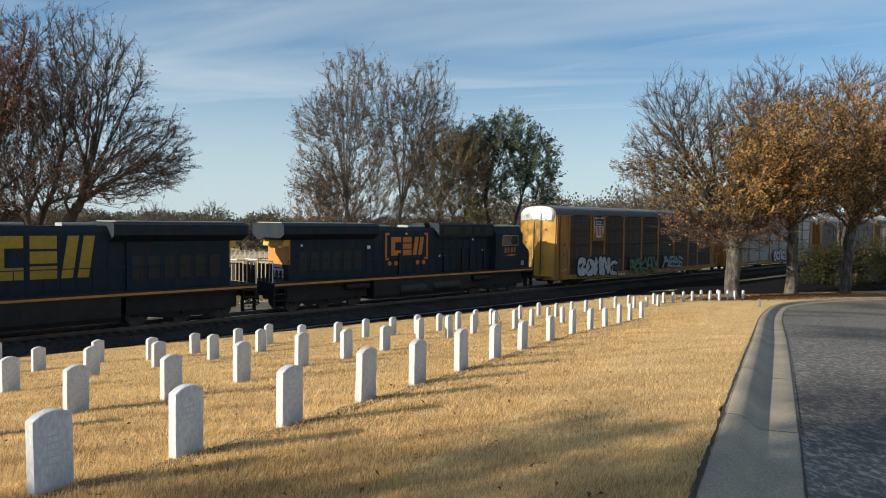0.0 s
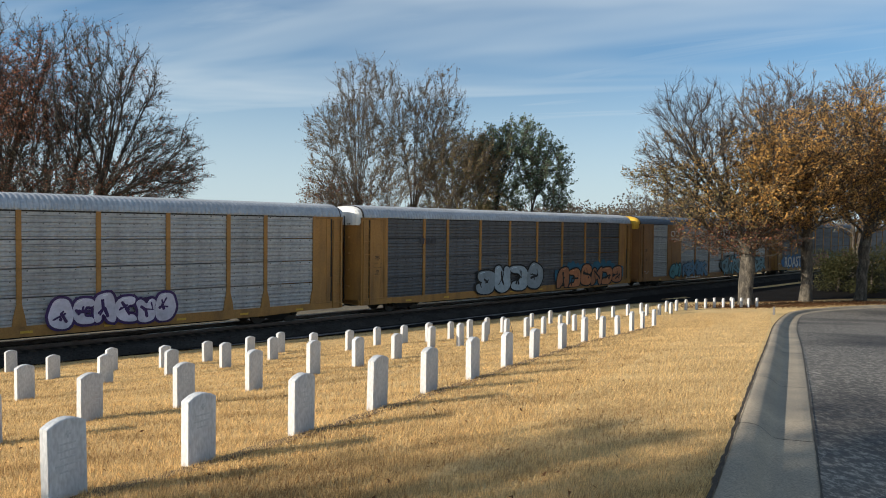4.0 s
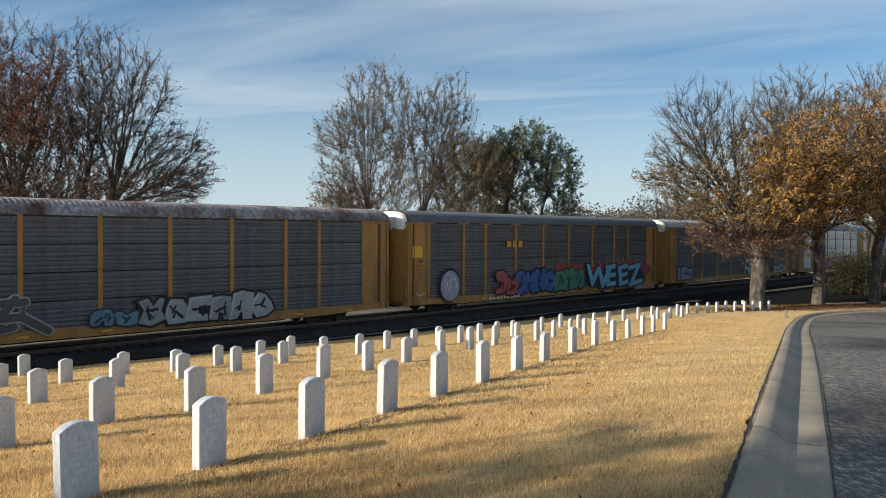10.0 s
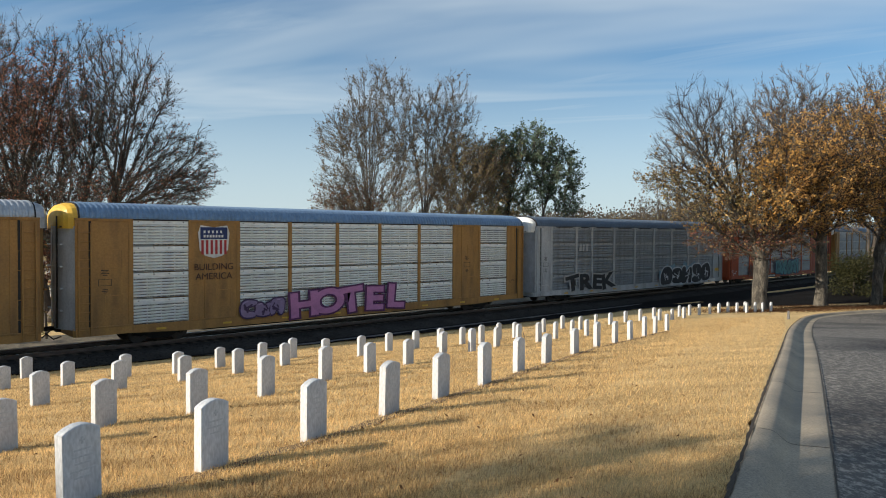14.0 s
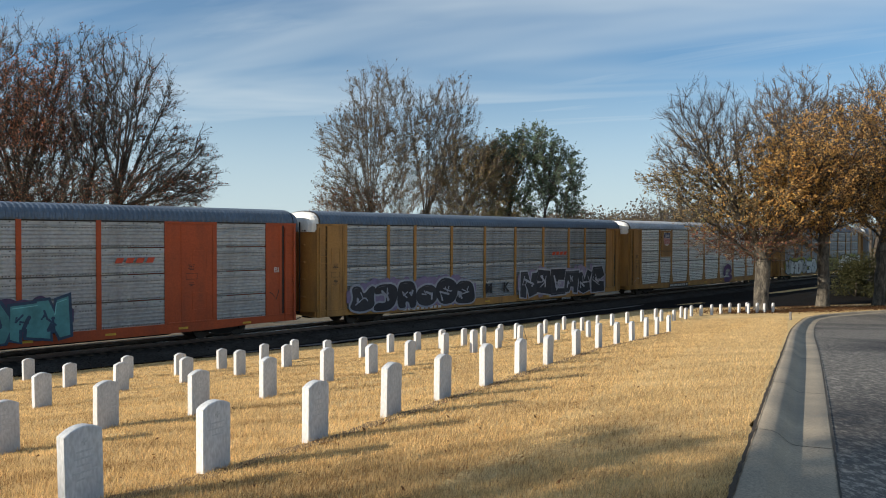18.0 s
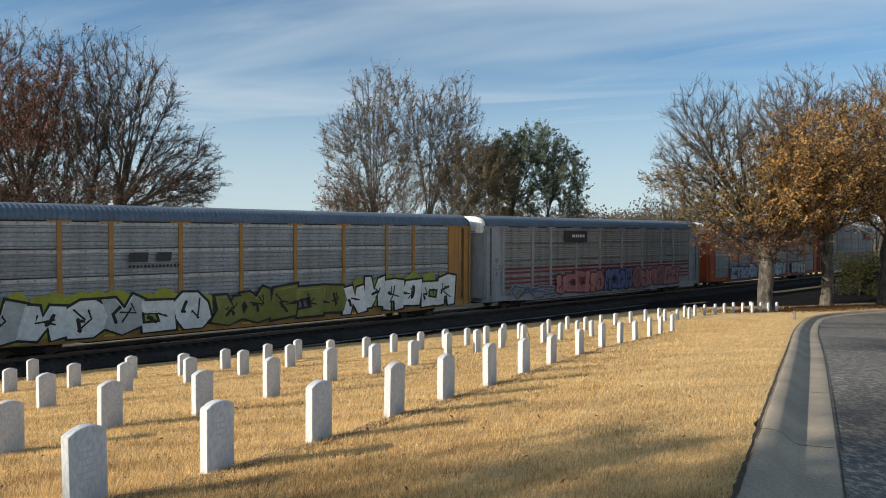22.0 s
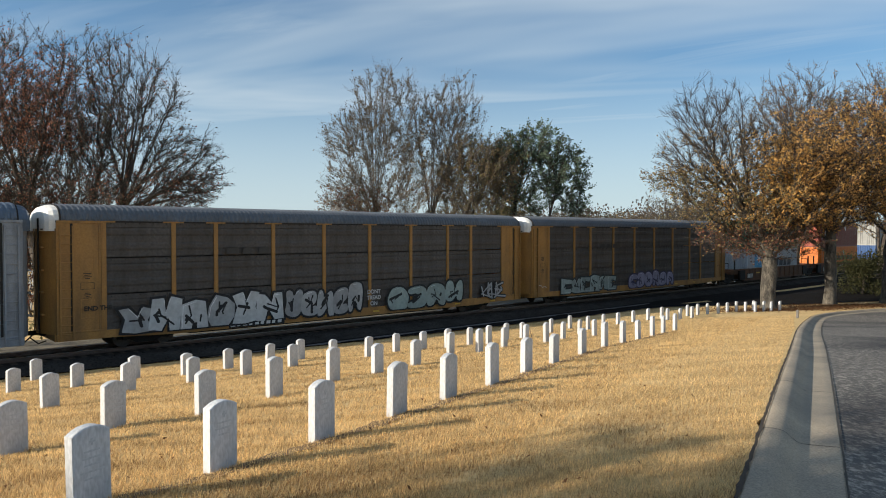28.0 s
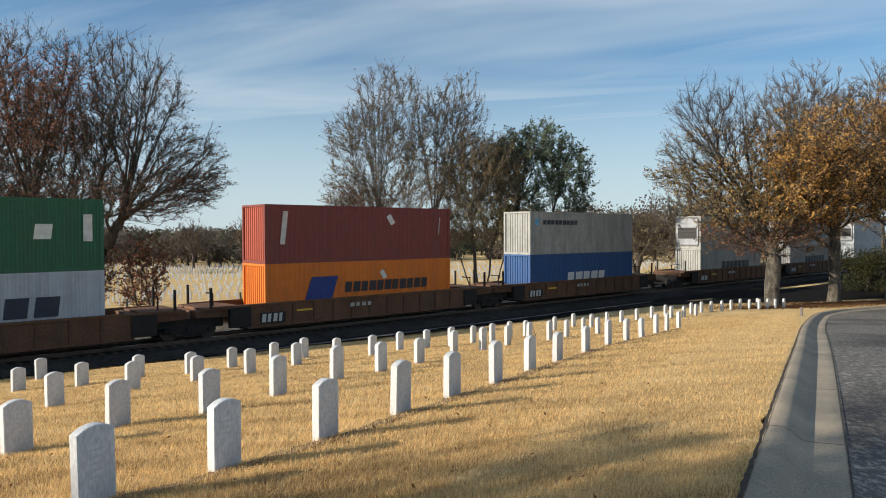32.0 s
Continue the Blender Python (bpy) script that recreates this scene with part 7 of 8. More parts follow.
def make_tree(label, base, seed, trunks, r0, blobs, n_points, sprigs, sprig_len, leaves=(), bark=None, twig=None, leaf_size=0.15, twig_r=0.016, lift=0.25, balance=0.3, limb_r=0.035, category="tree", foot=0.0, slim=0.4, droop=0.0):
    """A branching skeleton: long limbs first, then boughs, then branches, each leaving its parent at an easy angle,
    inside a crown of ellipsoids (x, y, z, radius, half height, weight).
    trunks: tops of the clear stems; leaves: (material, chance at a sprig, clump, zone)."""
    r = random.Random(seed)
    bark, twig = bark or BARK, twig or TWIG
    root = thing("tree", label, category, "trees", Matrix.Translation(base))
    cap = 12 * n_points + 900
    pos, way, parent, path = np.zeros((cap, 3)), np.zeros((cap, 3)), [-1] * cap, np.zeros(cap)
    owner = [0] * cap
    count, n_limbs = 0, 0
    for k, (tx, ty, tz) in enumerate(trunks):
        off = 0.22 * k if len(trunks) > 1 else 0.0
        start = Vector((off * math.cos(2.4 * k) + tx * foot, off * math.sin(2.4 * k) + ty * foot, -0.3))
        steps = 6
        for i in range(steps + 1):
            f = i / steps
            p = start.lerp(Vector((tx, ty, tz)), f) + Vector((r.gauss(0, 0.05), r.gauss(0, 0.05), 0)) * (0 < i < steps)
            pos[count] = p
            way[count] = (Vector((tx, ty, tz)) - start).normalized()
            parent[count] = count - 1 if i else -1
            path[count] = 0.0 if i == 0 else path[count - 1] + tz / steps * (0.3 if i > 2 else 0.9)
            owner[count] = -1 - k
            count += 1
    first = count
    total = sum(b[5] for b in blobs)
    targets = [p for b in blobs for p in fill_blob(r, b, int(n_points * b[5] / total))]
    hub = np.mean([pos[i] for i in range(first) if i % 7 == 6], axis=0)
    r.shuffle(targets)
    reach = lambda p: (p[0] - hub[0]) ** 2 + (p[1] - hub[1]) ** 2 + (p[2] - hub[2]) ** 2
    n1, n2 = max(6, 4 * len(trunks)) + len(blobs), max(30, n_points // 14)
    # the limbs go to the crown's far skin, the boughs to its middle, the branches wherever room is left
    head = sorted(targets[: n1 * 5], key=lambda p: -reach(p))[:n1]
    seen = set(head)
    rest_t = [p for p in targets if p not in seen]
    body = sorted(rest_t[:n2], key=reach)
    targets = head + body + sorted(rest_t[n2:], key=reach)
    usable = np.zeros(cap, bool)
    for i in range(first):
        usable[i] = i % 7 >= 4
    usable[first:] = True
    ends = []
    for num, t in enumerate(targets):
        tv = np.array(t)
        d = tv - pos[:count]
        dist = np.sqrt((d * d).sum(1)) + 1e-6
        cosang = (d * way[:count]).sum(1) / dist
        level = 0 if num < n1 else 1 if num < n1 + n2 else 2
        cost = dist * (1.0 + (0.6, 1.1, 0.9)[level] * (1.0 - cosang)) + (balance * path[:count] if level else 0.1 * path[:count]) + np.where(usable[:count], 0, 1e6) + np.where(cosang < 0.1, 3.0, 0.0)
        if level == 0:
            # limbs leave the stems, or another limb near its root
            cost = cost + np.where(path[:count] > path[first - 1] + 2.5, 1e5, 0.0)
        j = int(np.argmin(cost))
        length = float(dist[j])
        if length < 0.22 or length > 1e3:
            continue
        n = min(16, max(2, int(length / 0.55)))
        if count + n >= cap:
            break
        a = pos[j].copy()
        to = d[j] / length
        lead = way[j] * (0.5 if level == 0 else 0.42) + to * 0.6
        lead /= np.linalg.norm(lead) + 1e-9
        land = to + np.array([0, 0, lift * 0.8 - droop * (1.0 if level else 1.6)])
        land /= np.linalg.norm(land) + 1e-9
        m0, m1 = lead * length * 0.9, land * length * 0.85
        bend = np.array([r.gauss(0, 1), r.gauss(0, 1), r.gauss(0, 1)]) * 0.012 * length
        ph = r.uniform(0, 6.28)
        last = j
        for i in range(1, n + 1):
            f = i / n
            h00, h10, h01, h11 = 2 * f ** 3 - 3 * f * f + 1, f ** 3 - 2 * f * f + f, -2 * f ** 3 + 3 * f * f, f ** 3 - f * f
            q = h00 * a + h10 * m0 + h01 * tv + h11 * m1 + bend * math.sin(6.0 * f + ph) * f * (1 - f) * 2.2 + np.array([r.gauss(0, 0.02), r.gauss(0, 0.02), r.gauss(0, 0.02)])
            pos[count] = q
            v = q - pos[last]
            way[count] = v / (np.linalg.norm(v) + 1e-9)
            parent[count] = last
            path[count] = path[last] + length / n
            if owner[j] > 0 and level:
                owner[count] = owner[j]
            else:
                owner[count] = n_limbs + 1
            last = count
            count += 1
        if owner[j] <= 0 or not level:
            n_limbs += 1
        ends.append(last)
    weight = [0] * count
    kids = [[] for _ in range(count)]
    for i in range(count - 1, -1, -1):
        weight[i] = max(weight[i], 1)
        if parent[i] >= 0:
            weight[parent[i]] += weight[i]
            kids[parent[i]].append(i)
    top = max(weight)
    expo = 0.55

    def radius(i):
        q = r0 * (weight[i] / top) ** expo * 1.05
        return max(q, twig_r)
    vec = [Vector(pos[i]) for i in range(count)]
    trunk_geo = [Geo() for _ in trunks]
    for k in range(len(trunks)):
        ids = list(range(7 * k, 7 * k + 7))
        rr = [max(radius(i), r0 * (0.7 if len(trunks) == 1 else slim)) for i in ids]
        rr[0] *= 1.45
        rr[1] *= 1.1
        trunk_geo[k].tube([vec[i] for i in ids], rr, 14)
        part("trunk", trunk_geo[k], bark, root, smooth=True)
    fine, rest, limb_geo = Geo(), Geo(), {}
    stack = [(i, c) for i in range(first) for c in kids[i] if c >= first]
    while stack:
        p, c = stack.pop()
        chain, rads = [vec[p]], [min(radius(c) * 1.15, radius(p))]
        while True:
            chain.append(vec[c])
            rads.append(radius(c))
            ks = sorted(kids[c], key=lambda q: -weight[q])
            for o in ks[1:]:
                stack.append((c, o))
            if not ks:
                rads[-1] *= 0.6
                break
            c = ks[0]
        big = [i for i, q in enumerate(rads) if q >= limb_r]
        m = big[-1] + 1 if big else 0
        if m >= 2:
            if owner[c] not in limb_geo and rads[0] > 0.05:
                limb_geo[owner[c]] = Geo().tube(chain[:m], rads[:m], 7, False)
            else:
                rest.tube(chain[:m], rads[:m], 5, False)
            if m < len(chain):
                fine.tube(chain[m - 1:], rads[m - 1:], 3, False)
        else:
            fine.tube(chain, rads, 3, False)
    for g in limb_geo.values():
        part("limb", g, bark, root, smooth=True)
    if rest.f:
        tagged(part("bough", rest, bark, root, "forking side boughs", smooth=True), kind="stuff")
    tips = []
    for e in ends:
        back = [e]
        while len(back) < 4 and parent[back[-1]] >= first:
            back.append(parent[back[-1]])
        for _ in range(sprigs):
            i = r.randrange(len(back))
            p1 = vec[back[i]]
            p0 = vec[back[i + 1]] if i + 1 < len(back) else vec[max(parent[back[i]], 0)]
            d0 = (p1 - p0).normalized()
            s0 = p0.lerp(p1, r.uniform(0.1, 1.0))
            side = d0.cross(Vector((r.gauss(0, 1), r.gauss(0, 1), r.gauss(0, 1)))).normalized()
            out = (p1 - Vector(hub)).normalized()
            d = (d0 + out * 0.55 + side * r.uniform(0.35, 1.0) + Vector((0, 0, lift - droop))).normalized()
            ln = sprig_len * r.uniform(0.5, 1.2)
            s1 = s0 + d * ln * 0.5
            s2 = s1 + (d + d0 * 0.35 + Vector((r.gauss(0, 0.15), r.gauss(0, 0.15), lift * 0.6 - droop))).normalized() * ln * 0.5
            fine.tube([s0, s1, s2], [twig_r * 0.8, twig_r * 0.6, twig_r * 0.35], 3, False)
            s3 = s1 + (d - side * r.uniform(0.5, 1.1) + d0 * 0.4 + Vector((r.gauss(0, 0.25), r.gauss(0, 0.25), r.gauss(0, 0.25)))).normalized() * ln * 0.5
            fine.tube([s1, s3], [twig_r * 0.55, twig_r * 0.3], 3, False)
            tips += [(s1, s2), (s1, s3)]
    tagged(part("crown", fine, twig, root, "fine bare branching twigs"), kind="stuff")
    for material, chance, clump, zone in leaves:
        g = Geo()
        for p0, p1 in tips:
            if r.random() > chance or not zone(p1):
                continue
            for _ in range(clump):
                c = p0.lerp(p1, r.uniform(0.1, 1.1)) + Vector((r.gauss(0, 0.07), r.gauss(0, 0.07), r.gauss(0, 0.07)))
                u = Vector((r.gauss(0, 1), r.gauss(0, 1), r.gauss(0, 0.8))).normalized()
                w = u.cross(Vector((r.gauss(0, 1), r.gauss(0, 1), r.gauss(0, 1)))).normalized()
                s = leaf_size * r.uniform(0.6, 1.3)
                g.face(tuple(c - u * s * 0.6), tuple(c + w * s * 0.33), tuple(c + u * s * 0.6), tuple(c - w * s * 0.33))
        if g.f:
            tagged(part("foliage", g, material, root, "remaining leaves"), kind="stuff")
    return root


def base_at(x, y):
    return (x, y, ground_z(x, y))


ANY = lambda p: True


def build_trees():
    # wide crowns behind the train
    make_tree("large bare spreading tree with russet upper leaves behind the railway", base_at(-25.0, 45.5), 7,
              [(-1.6, 0, 4.6), (0.6, 0.3, 4.2), (2.6, -0.3, 4.4)], 0.40,
              [(3.6, 0, 13.8, 4.9, 5.6, 4.2), (-2.2, 0, 13.8, 4.8, 6.2, 3.6), (0.6, 0, 11.6, 4.0, 4.2, 2.0), (8.4, 0, 10.2, 2.7, 2.9, 1.5), (4.2, 0, 8.4, 6.4, 2.1, 2.8), (-2.5, 0, 7.8, 5.4, 2.8, 2.6)], 5300, 5, 0.64,
              [(LEAF_GREY, 0.32, 1, ANY), (LEAF_RUST, 0.85, 1, lambda p: p.x < 2.2 and 11.0 < p.z < 17.5), (LEAF_RUST, 0.10, 1, ANY), (LEAF_RUSSET, 0.2, 1, lambda p: p.z < 10.0)],
              BARK, TWIG_DARK, 0.12, twig_r=0.0105, lift=0.06, droop=0.0)
    make_tree("dense bare tree with russet leaves behind the railway", base_at(-37.5, 48.0), 8, [(1.0, 0, 4.0), (3.0, 0, 4.4)], 0.45,
              [(5.0, 0, 13.6, 5.9, 7.0, 4), (1.0, 0, 11.8, 6.5, 5.4, 2), (4.5, 0, 7.0, 6.4, 3.4, 3)], 2400, 5, 0.8, [(LEAF_RUSSET, 0.4, 1, ANY), (LEAF_GREY, 0.25, 1, ANY)], BARK, TWIG_DARK, 0.15, twig_r=0.013)
    for k, (x, y, hh, rr) in enumerate(((-20.2, 46.0, 4.6, 1.9), (-24.6, 47.6, 4.4, 2.4), (-29.0, 49.0, 4.6, 2.6))):
        make_tree("low shrub with hanging russet leaves beneath the spreading tree", base_at(x, y), 9 + 70 * k, [(-0.4, 0, 1.2), (0.4, 0.2, 1.0)], 0.08, [(0, 0, hh * 0.75, rr, hh * 0.62, 2)], 330, 4, 0.6,
                  [(LEAF_RUSSET, 0.8, 1, ANY), (LEAF_RUST, 0.2, 1, ANY)], BARK, TWIG_DARK, 0.16, twig_r=0.012, lift=0.0, droop=0.2, category="shrub")
    # bare clump of many stems
    stems = [(-2.6, 0.4, 4.0), (-1.6, -0.4, 4.6), (-0.6, 0.6, 4.2), (0.4, -0.5, 5.0), (1.4, 0.4, 4.4), (2.4, -0.3, 4.8), (3.6, 0.3, 4.4), (-3.3, 0, 3.2), (2.0, 0.8, 4.0)]
    make_tree("bare many-stemmed tree with thin upright branches and few leaves", base_at(-3.9, 61.0), 21, stems, 0.19,
              [(-1.0, 0, 16.0, 3.9, 5.2, 2.4), (4.9, 0, 15.2, 2.9, 4.9, 1.8), (-4.4, 0, 13.6, 2.7, 3.4, 1.2), (-4.4, 0, 9.4, 3.2, 2.6, 1.2), (1.8, 0, 14.5, 3.0, 4.0, 1.2), (1.0, 0, 11.0, 5.4, 3.0, 1.3)], 2300, 5, 0.85,
              [(LEAF_GREY, 0.34, 1, ANY), (LEAF_TAN, 0.06, 1, lambda p: p.z < 15), (LEAF_RUSSET, 0.25, 1, lambda p: p.z < 10)], BARK_PALE, TWIG_WARM, 0.16, twig_r=0.012, lift=0.15, balance=0.15, limb_r=0.03, foot=0.5, slim=0.4)
    make_tree("bare thicket of upright stems with olive leaves", base_at(3.2, 61.8), 22, [(-2.2, 0, 4.0), (-0.8, 0.3, 4.6), (0.8, -0.2, 4.2), (2.0, 0, 3.6)], 0.14,
              [(-0.8, 0, 11.0, 3.6, 3.9, 2), (1.6, 0, 11.0, 2.6, 3.6, 1.2), (0.0, 0, 7.0, 4.4, 2.8, 1.4)], 1900, 5, 0.8,
              [(LEAF_OLIVE, 0.34, 1, ANY), (LEAF_OLIVE, 0.6, 2, lambda p: p.x > 1.2 and p.z < 8.0), (LEAF_TAN, 0.4, 1, ANY)], BARK_PALE, TWIG_PALE, 0.16, twig_r=0.013, lift=0.35, foot=0.3)
    make_tree("low reddish thicket of bare twigs beside the railway", base_at(-7.4, 61.5), 23, [(-0.6, 0, 1.6), (0.5, 0.2, 1.8), (1.6, 0, 1.7)], 0.1,
              [(0.0, 0, 6.8, 3.9, 3.6, 2), (5.6, 0, 7.6, 4.8, 4.6, 2.4)], 1300, 5, 0.8, [(LEAF_RUSSET, 0.35, 1, lambda p: p.x < 3), (LEAF_TAN, 0.25, 1, ANY)], BARK, TWIG_PALE, 0.14, twig_r=0.013, lift=0.35, foot=0.4)
    # green tree
    make_tree("leafy dark green tree leaning beside the bare clump", base_at(7.4, 62.5), 31, [(1.6, 0, 5.0), (-0.6, 0.3, 5.4), (2.8, -0.3, 4.6)], 0.17,
              [(0.9, 0, 13.0, 3.7, 2.6, 2.6), (3.4, 0, 10.8, 2.6, 3.0, 2.0), (-2.0, 0, 11.6, 2.4, 3.0, 1.3), (0.2, 0, 8.8, 3.4, 2.4, 1.3), (4.4, 0, 8.0, 1.5, 1.7, 0.5)], 900, 6, 0.8,
              [(LEAF_GREEN, 0.75, 2, lambda p: p.z > 7.5), (LEAF_GREEN, 0.3, 1, ANY), (LEAF_OLIVE, 0.4, 1, lambda p: p.x < 0.0 or p.z < 7.5)], BARK, TWIG, 0.19, twig_r=0.012, lift=0.0, droop=0.05, foot=0.25)
    # oaks by the drive
    make_tree("broad half-bare oak with tan and orange leaves on the lawn", base_at(21.4, 45.6), 41, [(0.0, 0, 3.3)], 0.44,
              [(-4.0, 0, 12.0, 3.3, 3.2, 2.6), (-5.6, 0, 9.0, 2.6, 2.3, 1.6), (-0.6, 0, 9.6, 4.3, 3.6, 3.0), (2.8, 0, 8.2, 3.4, 3.2, 2.2), (-1.6, 0, 6.6, 5.0, 1.8, 1.9), (-0.8, 0, 4.4, 4.6, 1.2, 1.7)], 2500, 5, 0.7,
              [(LEAF_TAN, 0.22, 1, lambda p: p.z < 12.0), (LEAF_ORANGE, 0.5, 2, lambda p: p.x > -1.5 and 5.6 < p.z < 11.5), (LEAF_ORANGE, 0.22, 1, lambda p: p.x > -4.5 and 5.2 < p.z < 9.5), (LEAF_TAN, 0.6, 1, lambda p: p.x < 1.0 and 5.4 < p.z < 9.2), (LEAF_OLIVE, 0.25, 1, lambda p: p.x < 1 and 5.2 < p.z < 9), (LEAF_RUSSET, 0.55, 1, lambda p: p.z < 5.6)],
              BARK_OAK, TWIG_DARK, 0.145, twig_r=0.0105, lift=0.05, droop=0.0)
    make_tree("oak with dense orange autumn leaves beside the drive", base_at(27.0, 48.4), 42, [(0.0, 0, 4.2)], 0.36,
              [(-0.7, 0, 11.0, 4.2, 4.4, 3), (0.6, 0, 7.8, 4.1, 3.0, 2.5), (-2.4, 0, 6.2, 2.8, 2.0, 1)], 1600, 5, 0.7,
              [(LEAF_ORANGE, 0.55, 2, lambda p: p.z < 13.6), (LEAF_TAN, 0.5, 1, lambda p: p.z < 14.2), (LEAF_RUSSET, 0.2, 1, ANY)], BARK_OAK, TWIG_DARK, 0.125, twig_r=0.0115, lift=0.1)
    make_tree("tall added unseen oak with orange and tan leaves, darkening the train", base_at(31.6, 49.5), 43, [(0.3, 0, 4.4)], 0.33,
              [(1.0, 0, 11.4, 4.8, 4.6, 3), (0.3, 0, 7.8, 3.6, 3.0, 2), (3.8, 0, 8.8, 4.4, 4.0, 2)], 1700, 5, 0.7,
              [(LEAF_ORANGE, 0.55, 2, ANY), (LEAF_TAN, 0.45, 1, ANY), (LEAF_RUSSET, 0.2, 1, ANY)], BARK_OAK, TWIG_DARK, 0.125, twig_r=0.0115, lift=0.1)
    for k, (x, y, top, rad) in enumerate(((41.0, 81.0, 25.5, 7.2), (45.5, 72.0, 23.0, 7.5), (24.5, 90.0, 9.0, 5.0), (58.0, 72.0, 17.0, 7.0), (30.5, 86.0, 12.5, 6.0))):
        make_tree("tall bare tree behind the orange oaks", base_at(x, y), 44 + k, [(-0.5, 0, top * 0.25), (0.6, 0, top * 0.28)], 0.36,
                  [(0, 0, top * 0.68, rad, top * 0.3, 3), (0.5, 0, top * 0.45, rad * 1.1, top * 0.25, 1.5)], 1600 if k not in (2, 4) else 600, 5, 1.0,
                  [(LEAF_TAN, 0.25, 1, ANY), (LEAF_OLIVE, 0.25, 1, lambda p: p.z < 12)], BARK, TWIG, 0.18, twig_r=0.021)
    # unseen oaks added past the row to darken the train's far end
    for k, (x, y) in enumerate(((37.5, 50.5), (44.0, 51.0), (51.0, 52.0))):
        make_tree("added unseen oak with orange and tan leaves, darkening the train", base_at(x, y), 52 + k, [(0.1, 0, 4.2)], 0.36, [(0, 0, 10.5, 4.8, 4.8, 3), (0.3, 0, 7.0, 4.4, 3.0, 2)], 800, 4, 0.8,
                  [(LEAF_ORANGE, 0.6, 2, ANY), (LEAF_TAN, 0.5, 2, ANY)], BARK_PALE, TWIG_DARK, 0.2, twig_r=0.014, lift=0.15)
    # trees beyond the lawn's edge whose shade falls on the foreground
    for k, (x, y) in enumerate(((-16.0, -1.9), (-23.5, -4.3), (-20.0, -9.5), (-31.0, -10.0))):
        make_tree("broad half-bare tree standing at the lawn's edge", base_at(x, y), 60 + k, [(0, 0, 3.4)], 0.34, [(0, 0, 8.0, 3.7, 3.6, 2), (0.5, 0.5, 6.2, 3.8, 2.0, 1)], 420, 4, 0.9,
                  [(LEAF_RUSSET, 0.5, 2, ANY)], BARK, TWIG, 0.2, twig_r=0.014)


build_trees()


# ---- evergreen thicket, far field and woods ----
def leaf_clump(g, r, x, y, z, rx, rz, n, size):
    for _ in range(n):
        a, b, rad = r.uniform(0, 2 * math.pi), r.uniform(-1, 1), r.random() ** 0.4
        c = Vector((x + rx * rad * math.cos(a) * math.sqrt(1 - b * b), y + rx * rad * math.sin(a) * math.sqrt(1 - b * b), z + rz * rad * b))
        u = Vector((r.gauss(0, 1), r.gauss(0, 1), r.gauss(0, 1))).normalized()
        w = u.cross(Vector((r.gauss(0, 1), r.gauss(0, 1), r.gauss(0, 1)))).normalized()
        s = size * r.uniform(0.5, 1.3)
        g.face(tuple(c - u * s), tuple(c + w * s * 0.6), tuple(c + u * s), tuple(c - w * s * 0.6))


